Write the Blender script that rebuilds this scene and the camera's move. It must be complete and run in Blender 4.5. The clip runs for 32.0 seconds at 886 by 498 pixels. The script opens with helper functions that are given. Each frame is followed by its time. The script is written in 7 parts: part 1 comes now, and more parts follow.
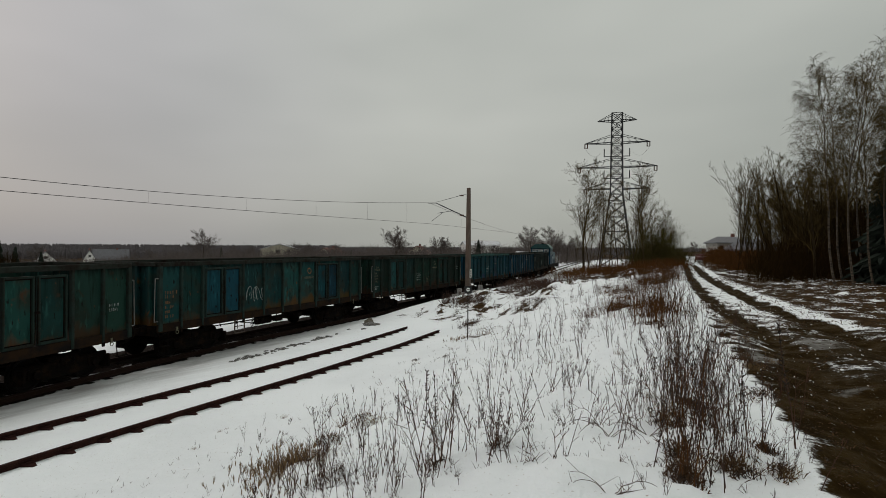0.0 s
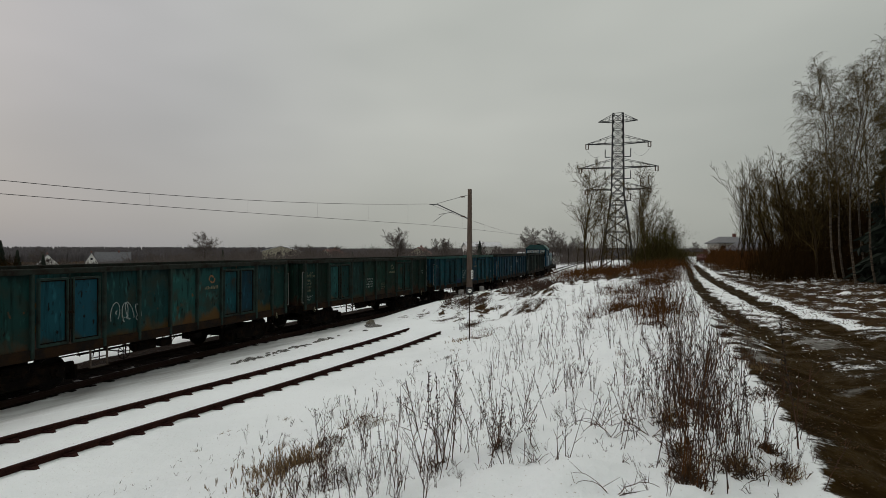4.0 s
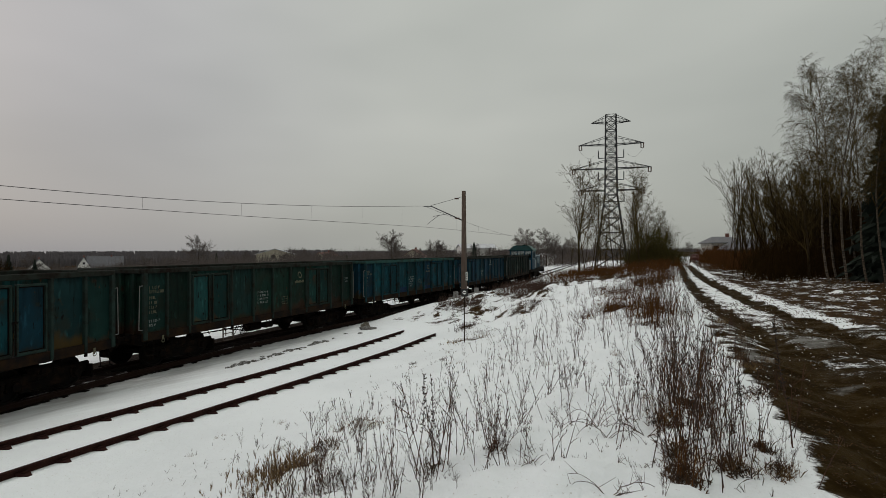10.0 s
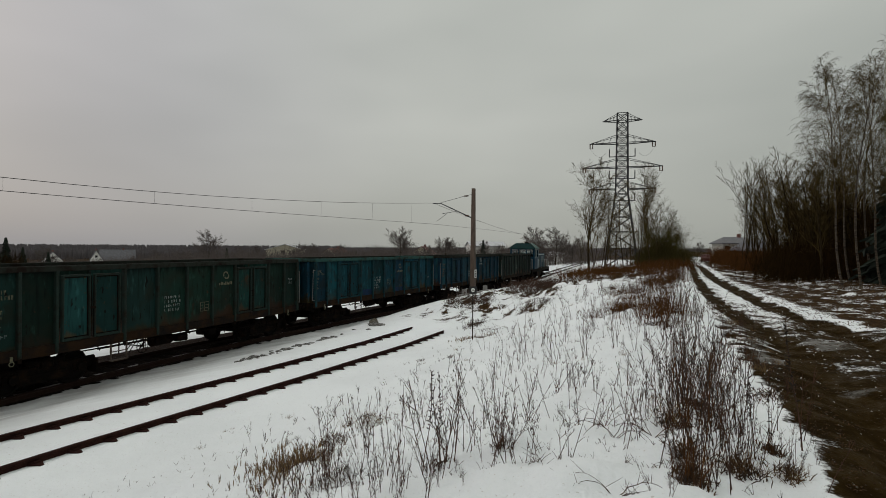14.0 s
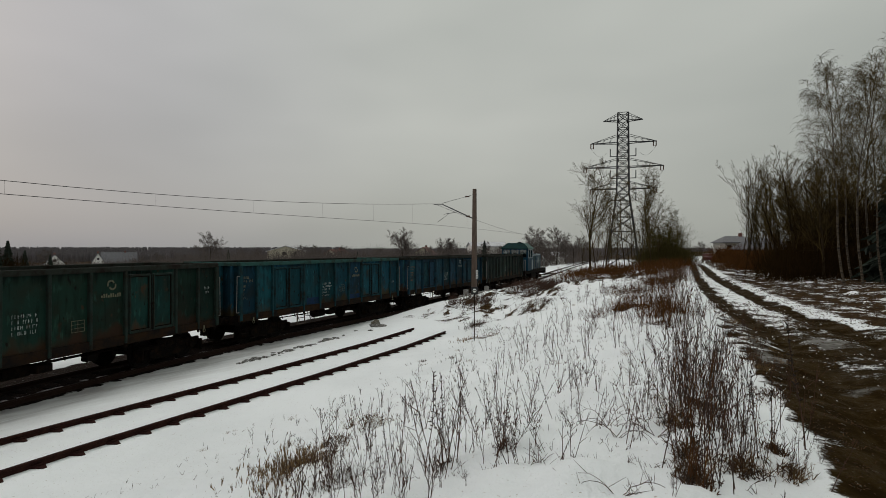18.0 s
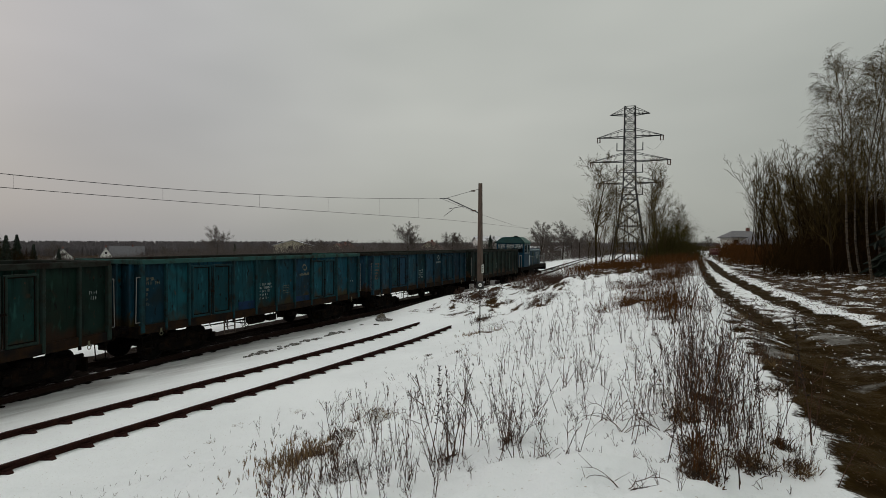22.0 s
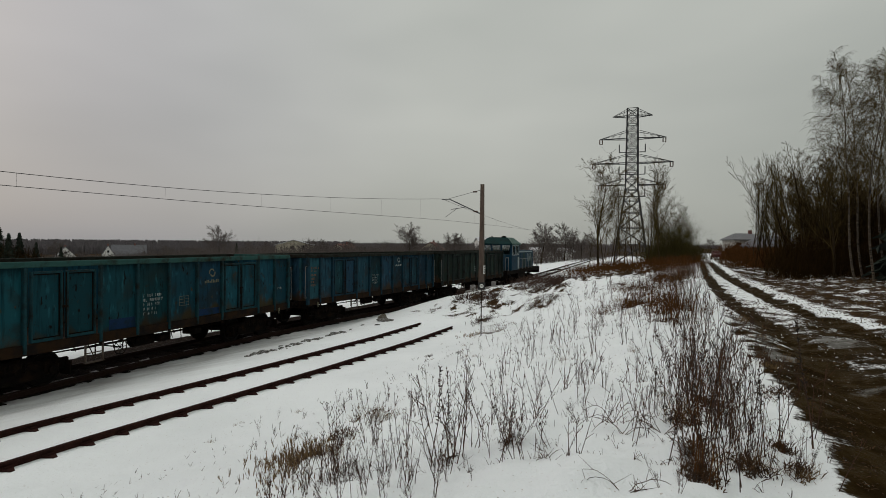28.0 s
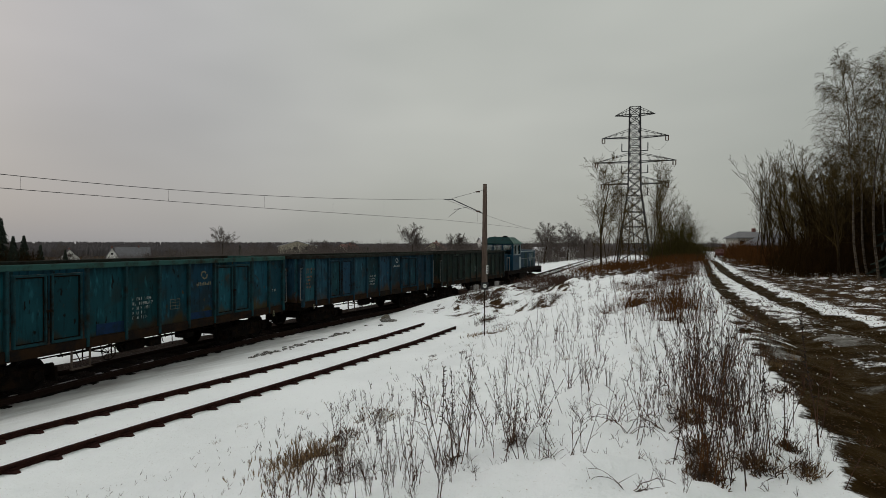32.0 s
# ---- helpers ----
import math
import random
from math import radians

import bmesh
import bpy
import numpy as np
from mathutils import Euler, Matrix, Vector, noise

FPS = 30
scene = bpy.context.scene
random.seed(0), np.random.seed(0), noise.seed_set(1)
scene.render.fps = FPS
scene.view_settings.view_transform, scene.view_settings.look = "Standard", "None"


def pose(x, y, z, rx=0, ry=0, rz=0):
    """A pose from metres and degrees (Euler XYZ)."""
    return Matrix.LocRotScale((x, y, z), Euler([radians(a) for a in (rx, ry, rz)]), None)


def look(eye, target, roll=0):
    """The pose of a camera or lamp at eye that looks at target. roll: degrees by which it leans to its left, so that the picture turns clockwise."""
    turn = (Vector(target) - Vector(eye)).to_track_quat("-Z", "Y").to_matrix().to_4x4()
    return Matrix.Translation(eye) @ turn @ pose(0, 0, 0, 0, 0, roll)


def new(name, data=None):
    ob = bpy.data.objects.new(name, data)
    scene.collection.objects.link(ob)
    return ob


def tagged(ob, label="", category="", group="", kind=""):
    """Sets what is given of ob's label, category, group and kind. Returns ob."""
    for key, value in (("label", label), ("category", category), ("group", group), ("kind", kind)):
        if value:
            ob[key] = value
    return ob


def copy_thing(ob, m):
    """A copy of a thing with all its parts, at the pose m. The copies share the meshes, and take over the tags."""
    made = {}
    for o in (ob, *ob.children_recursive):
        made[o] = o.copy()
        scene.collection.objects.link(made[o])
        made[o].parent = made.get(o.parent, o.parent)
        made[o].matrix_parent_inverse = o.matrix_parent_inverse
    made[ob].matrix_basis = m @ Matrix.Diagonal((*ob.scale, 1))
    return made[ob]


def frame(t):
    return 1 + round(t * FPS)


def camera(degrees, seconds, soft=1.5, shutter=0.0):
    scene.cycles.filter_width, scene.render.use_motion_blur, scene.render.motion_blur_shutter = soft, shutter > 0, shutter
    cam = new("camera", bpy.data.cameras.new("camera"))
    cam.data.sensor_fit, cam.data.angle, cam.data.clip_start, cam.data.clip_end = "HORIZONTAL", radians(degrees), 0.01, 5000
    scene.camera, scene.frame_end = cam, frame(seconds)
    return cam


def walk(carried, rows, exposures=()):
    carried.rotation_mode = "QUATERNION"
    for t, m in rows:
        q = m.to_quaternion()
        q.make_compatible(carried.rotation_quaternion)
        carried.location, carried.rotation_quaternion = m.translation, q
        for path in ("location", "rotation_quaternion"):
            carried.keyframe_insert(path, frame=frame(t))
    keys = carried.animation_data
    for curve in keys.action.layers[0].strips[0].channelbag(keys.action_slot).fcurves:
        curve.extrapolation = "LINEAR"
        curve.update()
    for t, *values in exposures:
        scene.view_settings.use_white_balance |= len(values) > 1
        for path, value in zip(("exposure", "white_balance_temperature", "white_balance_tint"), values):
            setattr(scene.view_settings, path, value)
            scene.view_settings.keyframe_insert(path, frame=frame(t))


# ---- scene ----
# ---- camera: stands on the bank crest, held by hand ----
EYE = 3.78
PATH = [
    (0.0, 89.88, -0.47, -0.62), (0.5, 89.9, -0.65, -0.56), (1.0, 89.94, -0.6, -0.46), (1.5, 89.97, -0.59, -0.21),
    (2.0, 90.06, -0.5, -0.37), (2.5, 90.03, -0.37, -0.18), (3.0, 89.94, -0.31, -0.06), (3.5, 90.01, -0.29, -0.42),
    (5.5, 89.93, -0.08, -0.48), (6.0, 89.78, 0.15, -0.37), (6.5, 89.72, 0.38, -0.06), (7.0, 89.85, 0.39, -0.01),
    (7.5, 89.93, 0.43, -0.24), (8.0, 90.08, 0.56, 0.05), (8.5, 90.01, 0.19, -0.65), (9.0, 90.09, -0.33, -1.36),
    (9.5, 90.18, 0.17, -1.54), (10.0, 90.2, 0.18, -1.05), (10.5, 90.22, -0.24, -1.0), (11.0, 90.24, -0.22, -0.6),
    (11.5, 90.21, 0.01, -0.65), (12.0, 90.12, 0.07, -0.85), (12.5, 90.18, -0.18, -0.8), (13.0, 90.16, -0.19, -0.48),
    (13.5, 89.88, -0.29, -0.17), (14.0, 89.92, -0.48, -0.13), (14.5, 90.11, -0.44, -0.06), (16.5, 90.15, -0.38, -0.28),
    (17.0, 90.19, -0.36, -0.16), (17.5, 90.18, -0.03, -0.29), (18.0, 89.99, -0.16, 0.0), (18.5, 89.49, -0.14, 0.56),
    (19.0, 89.36, -0.08, 0.65), (19.5, 89.39, 0.08, 0.82), (20.0, 89.54, -0.1, 0.91), (20.5, 89.64, -0.11, 0.72),
    (21.0, 89.63, -0.12, 0.67), (21.5, 89.5, -0.25, 0.49), (22.0, 89.42, -0.24, 0.58), (22.5, 89.25, -0.27, 0.76),
    (23.0, 89.19, -0.2, 0.71), (23.5, 89.16, -0.02, 0.87), (24.0, 89.27, -0.01, 0.81), (24.5, 89.29, 0.14, 0.78),
    (25.0, 89.33, -0.03, 0.62), (25.5, 89.35, -0.1, 0.48), (27.5, 89.51, -0.55, 0.73), (28.0, 89.49, -0.6, 0.75),
    (28.5, 89.51, -0.65, 0.7), (29.0, 89.45, -0.58, 0.87), (29.5, 89.48, -0.55, 0.91), (30.0, 89.48, -0.59, 0.97),
    (30.5, 89.61, -0.38, 0.87), (31.0, 89.73, -0.24, 0.98), (31.5, 89.76, -0.26, 1.01), (32.0, 89.5, -0.22, 1.04),
]
cam = camera(76.19, 32.0, soft=0.8)
walk(cam, [(t, pose(0, 0, EYE, rx, ry, rz)) for t, rx, ry, rz in PATH])

# ---- world, sun ----
world = bpy.data.worlds.new("overcast_sky")
scene.world = world
world.use_nodes = True
wn, wl = world.node_tree.nodes, world.node_tree.links
wn.clear()
w_out = wn.new("ShaderNodeOutputWorld")
w_bg = wn.new("ShaderNodeBackground")
w_sky = wn.new("ShaderNodeTexSky")
w_sky.sky_type, w_sky.sun_disc = "NISHITA", False
w_sky.sun_elevation, w_sky.sun_rotation, w_sky.dust_density = radians(25), radians(-60), 4.0
w_co = wn.new("ShaderNodeTexCoord")
w_map = wn.new("ShaderNodeMapping")
w_map.inputs["Scale"].default_value = (1.0, 1.0, 3.0)
w_noise = wn.new("ShaderNodeTexNoise")
w_noise.inputs["Scale"].default_value, w_noise.inputs["Detail"].default_value = 1.3, 3.0
w_ramp = wn.new("ShaderNodeValToRGB")
w_ramp.color_ramp.elements[0].position, w_ramp.color_ramp.elements[0].color = 0.3, (0.446, 0.460, 0.442, 1)
w_ramp.color_ramp.elements[1].position, w_ramp.color_ramp.elements[1].color = 0.72, (0.616, 0.622, 0.598, 1)
w_sep = wn.new("ShaderNodeSeparateXYZ")
w_up = wn.new("ShaderNodeMapRange")
w_up.inputs["From Min"].default_value, w_up.inputs["From Max"].default_value = -0.02, 0.9
w_up.inputs["To Min"].default_value, w_up.inputs["To Max"].default_value = 0.70, 1.35
w_mul = wn.new("ShaderNodeVectorMath")
w_mul.operation = "SCALE"
w_skyk = wn.new("ShaderNodeVectorMath")
w_skyk.operation = "SCALE"
w_skyk.inputs["Scale"].default_value = 0.1
w_mix = wn.new("ShaderNodeMixRGB")
w_mix.inputs[0].default_value = 0.93
wl.new(w_co.outputs["Generated"], w_map.inputs["Vector"])
wl.new(w_map.outputs["Vector"], w_noise.inputs["Vector"])
wl.new(w_noise.outputs["Fac"], w_ramp.inputs["Fac"])
wl.new(w_co.outputs["Generated"], w_sep.inputs[0])
wl.new(w_sep.outputs["Z"], w_up.inputs["Value"])
wl.new(w_ramp.outputs["Color"], w_mul.inputs[0])
wl.new(w_up.outputs["Result"], w_mul.inputs["Scale"])
wl.new(w_sky.outputs["Color"], w_skyk.inputs[0])
w_side = wn.new("ShaderNodeValToRGB")
w_side.color_ramp.interpolation = "EASE"
w_side.color_ramp.elements[0].position, w_side.color_ramp.elements[0].color = 0.0, (0.815, 0.795, 0.855, 1)
w_side.color_ramp.elements[1].position, w_side.color_ramp.elements[1].color = 1.0, (0.84, 0.86, 0.82, 1)
w_mid = w_side.color_ramp.elements.new(0.5)
w_mid.color = (0.968, 0.976, 0.935, 1)
w_east = wn.new("ShaderNodeMapRange")
w_east.inputs["From Min"].default_value, w_east.inputs["From Max"].default_value = -0.62, 0.62
w_tint = wn.new("ShaderNodeMixRGB")
w_tint.blend_type = "MULTIPLY"
w_tint.inputs[0].default_value = 1.0
wl.new(w_sep.outputs["X"], w_east.inputs["Value"])
wl.new(w_east.outputs["Result"], w_side.inputs["Fac"])
wl.new(w_mul.outputs["Vector"], w_tint.inputs[1])
wl.new(w_side.outputs["Color"], w_tint.inputs[2])
wl.new(w_skyk.outputs["Vector"], w_mix.inputs[1])
wl.new(w_tint.outputs["Color"], w_mix.inputs[2])
wl.new(w_mix.outputs["Color"], w_bg.inputs["Color"])
w_bg.inputs["Strength"].default_value = 1.0
wl.new(w_bg.outputs["Background"], w_out.inputs["Surface"])

sun = new("sun", bpy.data.lights.new("sun", "SUN"))
sun.data.energy, sun.data.angle, sun.data.color = 0.64, radians(30), (1.0, 0.96, 0.92)
sun.matrix_world = look((-30, 18, 40), (0, 20, 0))


# ---- materials ----
def mat(name, base, rough=0.7, metal=0.0, spot=None, amount=0.5, scale=6.0, bump=0.2, bump_scale=40.0, per_object=0.0, per_island=0.0, spec=0.4, stretch=(1, 1, 1)):
    """Base colour with blotches of a second colour, fine grain in the relief, and a small change of value from piece to piece."""
    m = bpy.data.materials.new(name)
    m.use_nodes = True
    n, l = m.node_tree.nodes, m.node_tree.links
    b = n["Principled BSDF"]
    b.inputs["Roughness"].default_value, b.inputs["Metallic"].default_value = rough, metal
    b.inputs["Specular IOR Level"].default_value = spec
    co = n.new("ShaderNodeTexCoord")
    mp = n.new("ShaderNodeMapping")
    mp.inputs["Scale"].default_value = stretch
    l.new(co.outputs["Object"], mp.inputs["Vector"])
    no = n.new("ShaderNodeTexNoise")
    no.inputs["Scale"].default_value, no.inputs["Detail"].default_value, no.inputs["Roughness"].default_value = scale, 6.0, 0.65
    l.new(mp.outputs["Vector"], no.inputs["Vector"])
    rp = n.new("ShaderNodeValToRGB")
    rp.color_ramp.elements[0].position, rp.color_ramp.elements[1].position = 0.62 - amount * 0.3, 0.78 - amount * 0.2
    l.new(no.outputs["Fac"], rp.inputs["Fac"])
    mx = n.new("ShaderNodeMixRGB")
    mx.inputs[1].default_value = (*base, 1)
    mx.inputs[2].default_value = (*(spot or [c * 0.6 for c in base]), 1)
    l.new(rp.outputs["Color"], mx.inputs[0])
    last = mx.outputs["Color"]
    if per_object or per_island:
        if per_object:
            src = n.new("ShaderNodeObjectInfo").outputs["Random"]
        else:
            src = n.new("ShaderNodeNewGeometry").outputs["Random Per Island"]
        mr = n.new("ShaderNodeMapRange")
        k = per_object or per_island
        mr.inputs["To Min"].default_value, mr.inputs["To Max"].default_value = 1 - k, 1 + k
        l.new(src, mr.inputs["Value"])
        hs = n.new("ShaderNodeHueSaturation")
        l.new(mr.outputs["Result"], hs.inputs["Value"])
        l.new(last, hs.inputs["Color"])
        last = hs.outputs["Color"]
    l.new(last, b.inputs["Base Color"])
    if bump:
        n2 = n.new("ShaderNodeTexNoise")
        n2.inputs["Scale"].default_value, n2.inputs["Detail"].default_value = bump_scale, 4.0
        l.new(mp.outputs["Vector"], n2.inputs["Vector"])
        bp = n.new("ShaderNodeBump")
        bp.inputs["Strength"].default_value, bp.inputs["Distance"].default_value = bump, 0.02
        l.new(n2.outputs["Fac"], bp.inputs["Height"])
        l.new(bp.outputs["Normal"], b.inputs["Normal"])
    return m


def paint_mat(name, base, fade, rust):
    """Old wagon paint: faded patches, dark runs that hang down, rust that comes through in blotches and at the bottom of the sheets."""
    m = bpy.data.materials.new(name)
    m.use_nodes = True
    n, l = m.node_tree.nodes, m.node_tree.links
    b = n["Principled BSDF"]
    b.inputs["Roughness"].default_value, b.inputs["Specular IOR Level"].default_value = 0.65, 0.08
    co = n.new("ShaderNodeTexCoord")

    def noise_at(scale, stretch, detail=5.0):
        mp = n.new("ShaderNodeMapping")
        mp.inputs["Scale"].default_value = stretch
        l.new(co.outputs["Object"], mp.inputs["Vector"])
        t = n.new("ShaderNodeTexNoise")
        t.inputs["Scale"].default_value, t.inputs["Detail"].default_value = scale, detail
        l.new(mp.outputs["Vector"], t.inputs["Vector"])
        return t.outputs["Fac"]

    def ramp(src, a, z):
        r = n.new("ShaderNodeMapRange")
        r.inputs["From Min"].default_value, r.inputs["From Max"].default_value = a, z
        l.new(src, r.inputs["Value"])
        return r.outputs["Result"]

    def blend(fac, c1, c2):
        x = n.new("ShaderNodeMixRGB")
        l.new(fac, x.inputs[0])
        for i, c in ((1, c1), (2, c2)):
            if isinstance(c, tuple):
                x.inputs[i].default_value = (*c, 1)
            else:
                l.new(c, x.inputs[i])
        return x.outputs["Color"]

    rnd = n.new("ShaderNodeObjectInfo").outputs["Random"]
    tint = blend(ramp(rnd, 0.0, 1.0), base, fade)
    c = blend(ramp(noise_at(1.1, (1, 1, 1)), 0.42, 0.68), tint, fade)
    c = blend(ramp(noise_at(1.7, (1.0, 1.0, 0.8), 7.0), 0.50, 0.64), c, tuple(0.24 * p + 0.46 * q for p, q in zip(rust, fade)))
    c = blend(ramp(noise_at(3.0, (3.0, 3.0, 0.35)), 0.55, 0.75), c, tuple(k * 0.45 for k in base))
    c = blend(ramp(noise_at(2.2, (1, 1, 0.8), 8.0), 0.63, 0.72), c, rust)
    c = blend(ramp(noise_at(14.0, (1, 1, 1), 8.0), 0.68, 0.76), c, tuple(k * 0.7 for k in rust))
    # scuffed pale smears, and flakes where the paint is gone
    c = blend(ramp(noise_at(4.2, (1.6, 1.6, 0.5), 9.0), 0.60, 0.74), c, tuple(1.7 * k + 0.003 for k in fade))
    c = blend(ramp(noise_at(7.5, (1.0, 1.0, 0.4), 9.0), 0.64, 0.70), c, (0.0042, 0.0034, 0.0028))
    c = blend(ramp(noise_at(5.0, (1.0, 1.0, 0.7), 9.0), 0.66, 0.72), c, tuple(k * 1.5 for k in rust))
    sep = n.new("ShaderNodeSeparateXYZ")
    l.new(co.outputs["Object"], sep.inputs[0])
    edge = n.new("ShaderNodeMath")
    edge.operation = "MULTIPLY_ADD"
    edge.inputs[1].default_value = 1.5
    l.new(noise_at(2.0, (1.0, 1.0, 0.5), 7.0), edge.inputs[0])
    l.new(sep.outputs["Z"], edge.inputs[2])
    c = blend(ramp(edge.outputs[0], 2.30, 1.98), c, tuple(k * 1.15 for k in rust))
    grime = n.new("ShaderNodeMath")
    grime.operation = "MULTIPLY_ADD"
    grime.inputs[1].default_value = -1.0
    l.new(noise_at(2.6, (2.6, 2.6, 0.3), 6.0), grime.inputs[0])
    l.new(sep.outputs["Z"], grime.inputs[2])
    c = blend(ramp(grime.outputs[0], 2.40, 2.66), c, tuple(k * 0.5 for k in base))
    wn_ = n.new("ShaderNodeTexWhiteNoise")
    wn_.noise_dimensions = "1D"
    l.new(rnd, wn_.inputs["W"])
    hue = n.new("ShaderNodeMapRange")
    hue.inputs["To Min"].default_value, hue.inputs["To Max"].default_value = 0.465, 0.515
    l.new(wn_.outputs["Value"], hue.inputs["Value"])
    val = n.new("ShaderNodeMapRange")
    val.inputs["To Min"].default_value, val.inputs["To Max"].default_value = 0.6, 1.3
    l.new(rnd, val.inputs["Value"])
    hs = n.new("ShaderNodeHueSaturation")
    l.new(hue.outputs["Result"], hs.inputs["Hue"])
    l.new(val.outputs["Result"], hs.inputs["Value"])
    l.new(c, hs.inputs["Color"])
    l.new(hs.outputs["Color"], b.inputs["Base Color"])
    bp = n.new("ShaderNodeBump")
    bp.inputs["Strength"].default_value, bp.inputs["Distance"].default_value = 0.35, 0.03
    l.new(noise_at(2.4, (1, 1, 1)), bp.inputs["Height"])
    l.new(bp.outputs["Normal"], b.inputs["Normal"])
    return m


RAIL = mat("rusty_rail", (0.020, 0.008, 0.007), 0.8, 0.0, (0.034, 0.014, 0.010), 0.6, 8, spec=0.05)
RAIL_TOP = mat("worn_rail_head", (0.022, 0.013, 0.010), 0.7, 0.0, (0.024, 0.012, 0.010), 0.5, 6, spec=0.05)
SLEEPER = mat("sleeper_wood", (0.009, 0.006, 0.005), 0.9, 0, (0.015, 0.011, 0.009), 0.5, 5, spec=0.03, per_object=0.3, stretch=(1, 6, 1))
CONCRETE = mat("old_concrete", (0.26, 0.25, 0.24), 0.9, 0, (0.15, 0.14, 0.13), 0.6, 4)
POLE_CON = mat("brown_pole_concrete", (0.12, 0.085, 0.065), 0.9, 0, (0.07, 0.05, 0.04), 0.6, 3, stretch=(2, 2, 0.5))
STEEL = mat("dark_galvanised_steel", (0.05, 0.05, 0.055), 0.6, 0.5, (0.03, 0.03, 0.032), 0.5, 3)
PYLON = mat("weathered_lattice_steel", (0.024, 0.025, 0.028), 0.6, 0.3, (0.03, 0.03, 0.03), 0.5, 1, bump=0)
WIRE = mat("overhead_wire", (0.03, 0.03, 0.032), 0.5, 0.4, bump=0)
GLASSY = mat("insulator_glaze", (0.10, 0.06, 0.045), 0.25, 0, bump=0)
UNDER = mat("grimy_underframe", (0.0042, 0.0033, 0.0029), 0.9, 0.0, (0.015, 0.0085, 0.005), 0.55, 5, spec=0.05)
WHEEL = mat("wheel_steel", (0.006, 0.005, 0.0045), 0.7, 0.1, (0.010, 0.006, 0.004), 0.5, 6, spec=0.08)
RUSTY = mat("rusty_sill", (0.021, 0.0105, 0.0042), 0.85, 0, (0.006, 0.005, 0.005), 0.75, 2.2, spec=0.1)
WHITE = mat("worn_white_marking", (0.34, 0.36, 0.35), 0.7, 0, (0.03, 0.06, 0.06), 0.75, 16, bump=0)
YELLOW = mat("worn_cream_marking", (0.115, 0.105, 0.060), 0.7, 0, (0.02, 0.035, 0.03), 0.5, 20, bump=0)
ORANGE = mat("worn_orange_marking", (0.17, 0.075, 0.022), 0.7, 0, (0.02, 0.035, 0.03), 0.45, 11, bump=0)
STEPS = mat("pale_rusty_step", (0.075, 0.055, 0.042), 0.8, 0, (0.03, 0.017, 0.010), 0.6, 9, bump=0)
GREYRAIL = mat("pale_handrail", (0.15, 0.16, 0.155), 0.5, 0.1, (0.2, 0.17, 0.15), 0.5, 12, bump=0)
BARK = mat("brown_bark", (0.034, 0.023, 0.012), 0.95, 0, (0.018, 0.013, 0.008), 0.5, 6, per_object=0.2, spec=0.1)
TWIG = mat("brown_twigs", (0.062, 0.043, 0.015), 0.95, 0, bump=0, per_island=0.35, spec=0.05)
BUSH = mat("olive_brown_twigs", (0.050, 0.042, 0.012), 0.95, 0, bump=0, per_island=0.35, spec=0.05)
# lightened and greyed: distance haze is put into this twig colour
TWIG_HAZED = mat("hazed_far_twigs", (0.092, 0.074, 0.066), 0.95, 0, bump=0, per_island=0.35)
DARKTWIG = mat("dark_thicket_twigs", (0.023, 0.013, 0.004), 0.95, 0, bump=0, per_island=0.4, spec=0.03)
BIRCH = mat("birch_bark", (0.13, 0.10, 0.066), 0.9, 0, (0.014, 0.011, 0.008), 0.85, 5, stretch=(1, 1, 2.4))
NEEDLE = mat("dark_needles", (0.012, 0.02, 0.012), 0.9, 0, bump=0, per_island=0.4)
STALK = mat("dry_stalks", (0.056, 0.025, 0.013), 0.95, 0, (0.022, 0.012, 0.009), 0.6, 8, bump=0, per_island=0.35)
REDSTALK = mat("reddish_stalks", (0.082, 0.034, 0.010), 0.95, 0, (0.04, 0.019, 0.007), 0.6, 8, bump=0, per_island=0.35, spec=0.05)
SEED = mat("dark_seed_heads", (0.020, 0.014, 0.010), 1.0, 0, bump=0, per_island=0.3)
LITTER = mat("matted_dead_leaves", (0.066, 0.034, 0.014), 1.0, 0, (0.03, 0.02, 0.015), 0.6, 6, bump=0, per_island=0.4)
STRAW = mat("yellowed_grass", (0.17, 0.105, 0.042), 0.95, 0, (0.085, 0.05, 0.022), 0.6, 3, bump=0, per_island=0.35)
ROOF = mat("grey_roof_tiles", (0.10, 0.10, 0.11), 0.85, 0, (0.16, 0.16, 0.17), 0.5, 2)
ROOFGREY = mat("frosted_grey_roof", (0.12, 0.12, 0.125), 0.85, 0, (0.16, 0.16, 0.17), 0.5, 2)
WALLG = mat("dull_white_plaster", (0.46, 0.45, 0.41), 0.9, 0, (0.26, 0.24, 0.21), 0.5, 1.5)
ROOFSNOW = mat("snowy_roof", (0.55, 0.56, 0.58), 0.85, 0, (0.2, 0.17, 0.16), 0.4, 1.5)
REDROOF = mat("dull_red_roof", (0.16, 0.07, 0.055), 0.85, 0, (0.1, 0.05, 0.045), 0.5, 2)
WALLW = mat("white_plaster", (0.72, 0.71, 0.68), 0.9, 0, (0.6, 0.58, 0.55), 0.4, 1.5)
WALLC = mat("cream_plaster", (0.48, 0.44, 0.34), 0.9, 0, (0.4, 0.36, 0.28), 0.4, 1.5)
PANE = mat("dark_window_glass", (0.010, 0.012, 0.014), 0.2, 0, bump=0, spec=0.08)
REDCAR = mat("red_car_paint", (0.07, 0.010, 0.011), 0.45, 0, bump=0)
RUBBER = mat("black_rubber", (0.015, 0.015, 0.015), 0.85, 0)
LOCO_BLUE = mat("loco_blue_paint", (0.006, 0.036, 0.064), 0.6, 0, (0.006, 0.016, 0.028), 0.55, 2, spec=0.1)
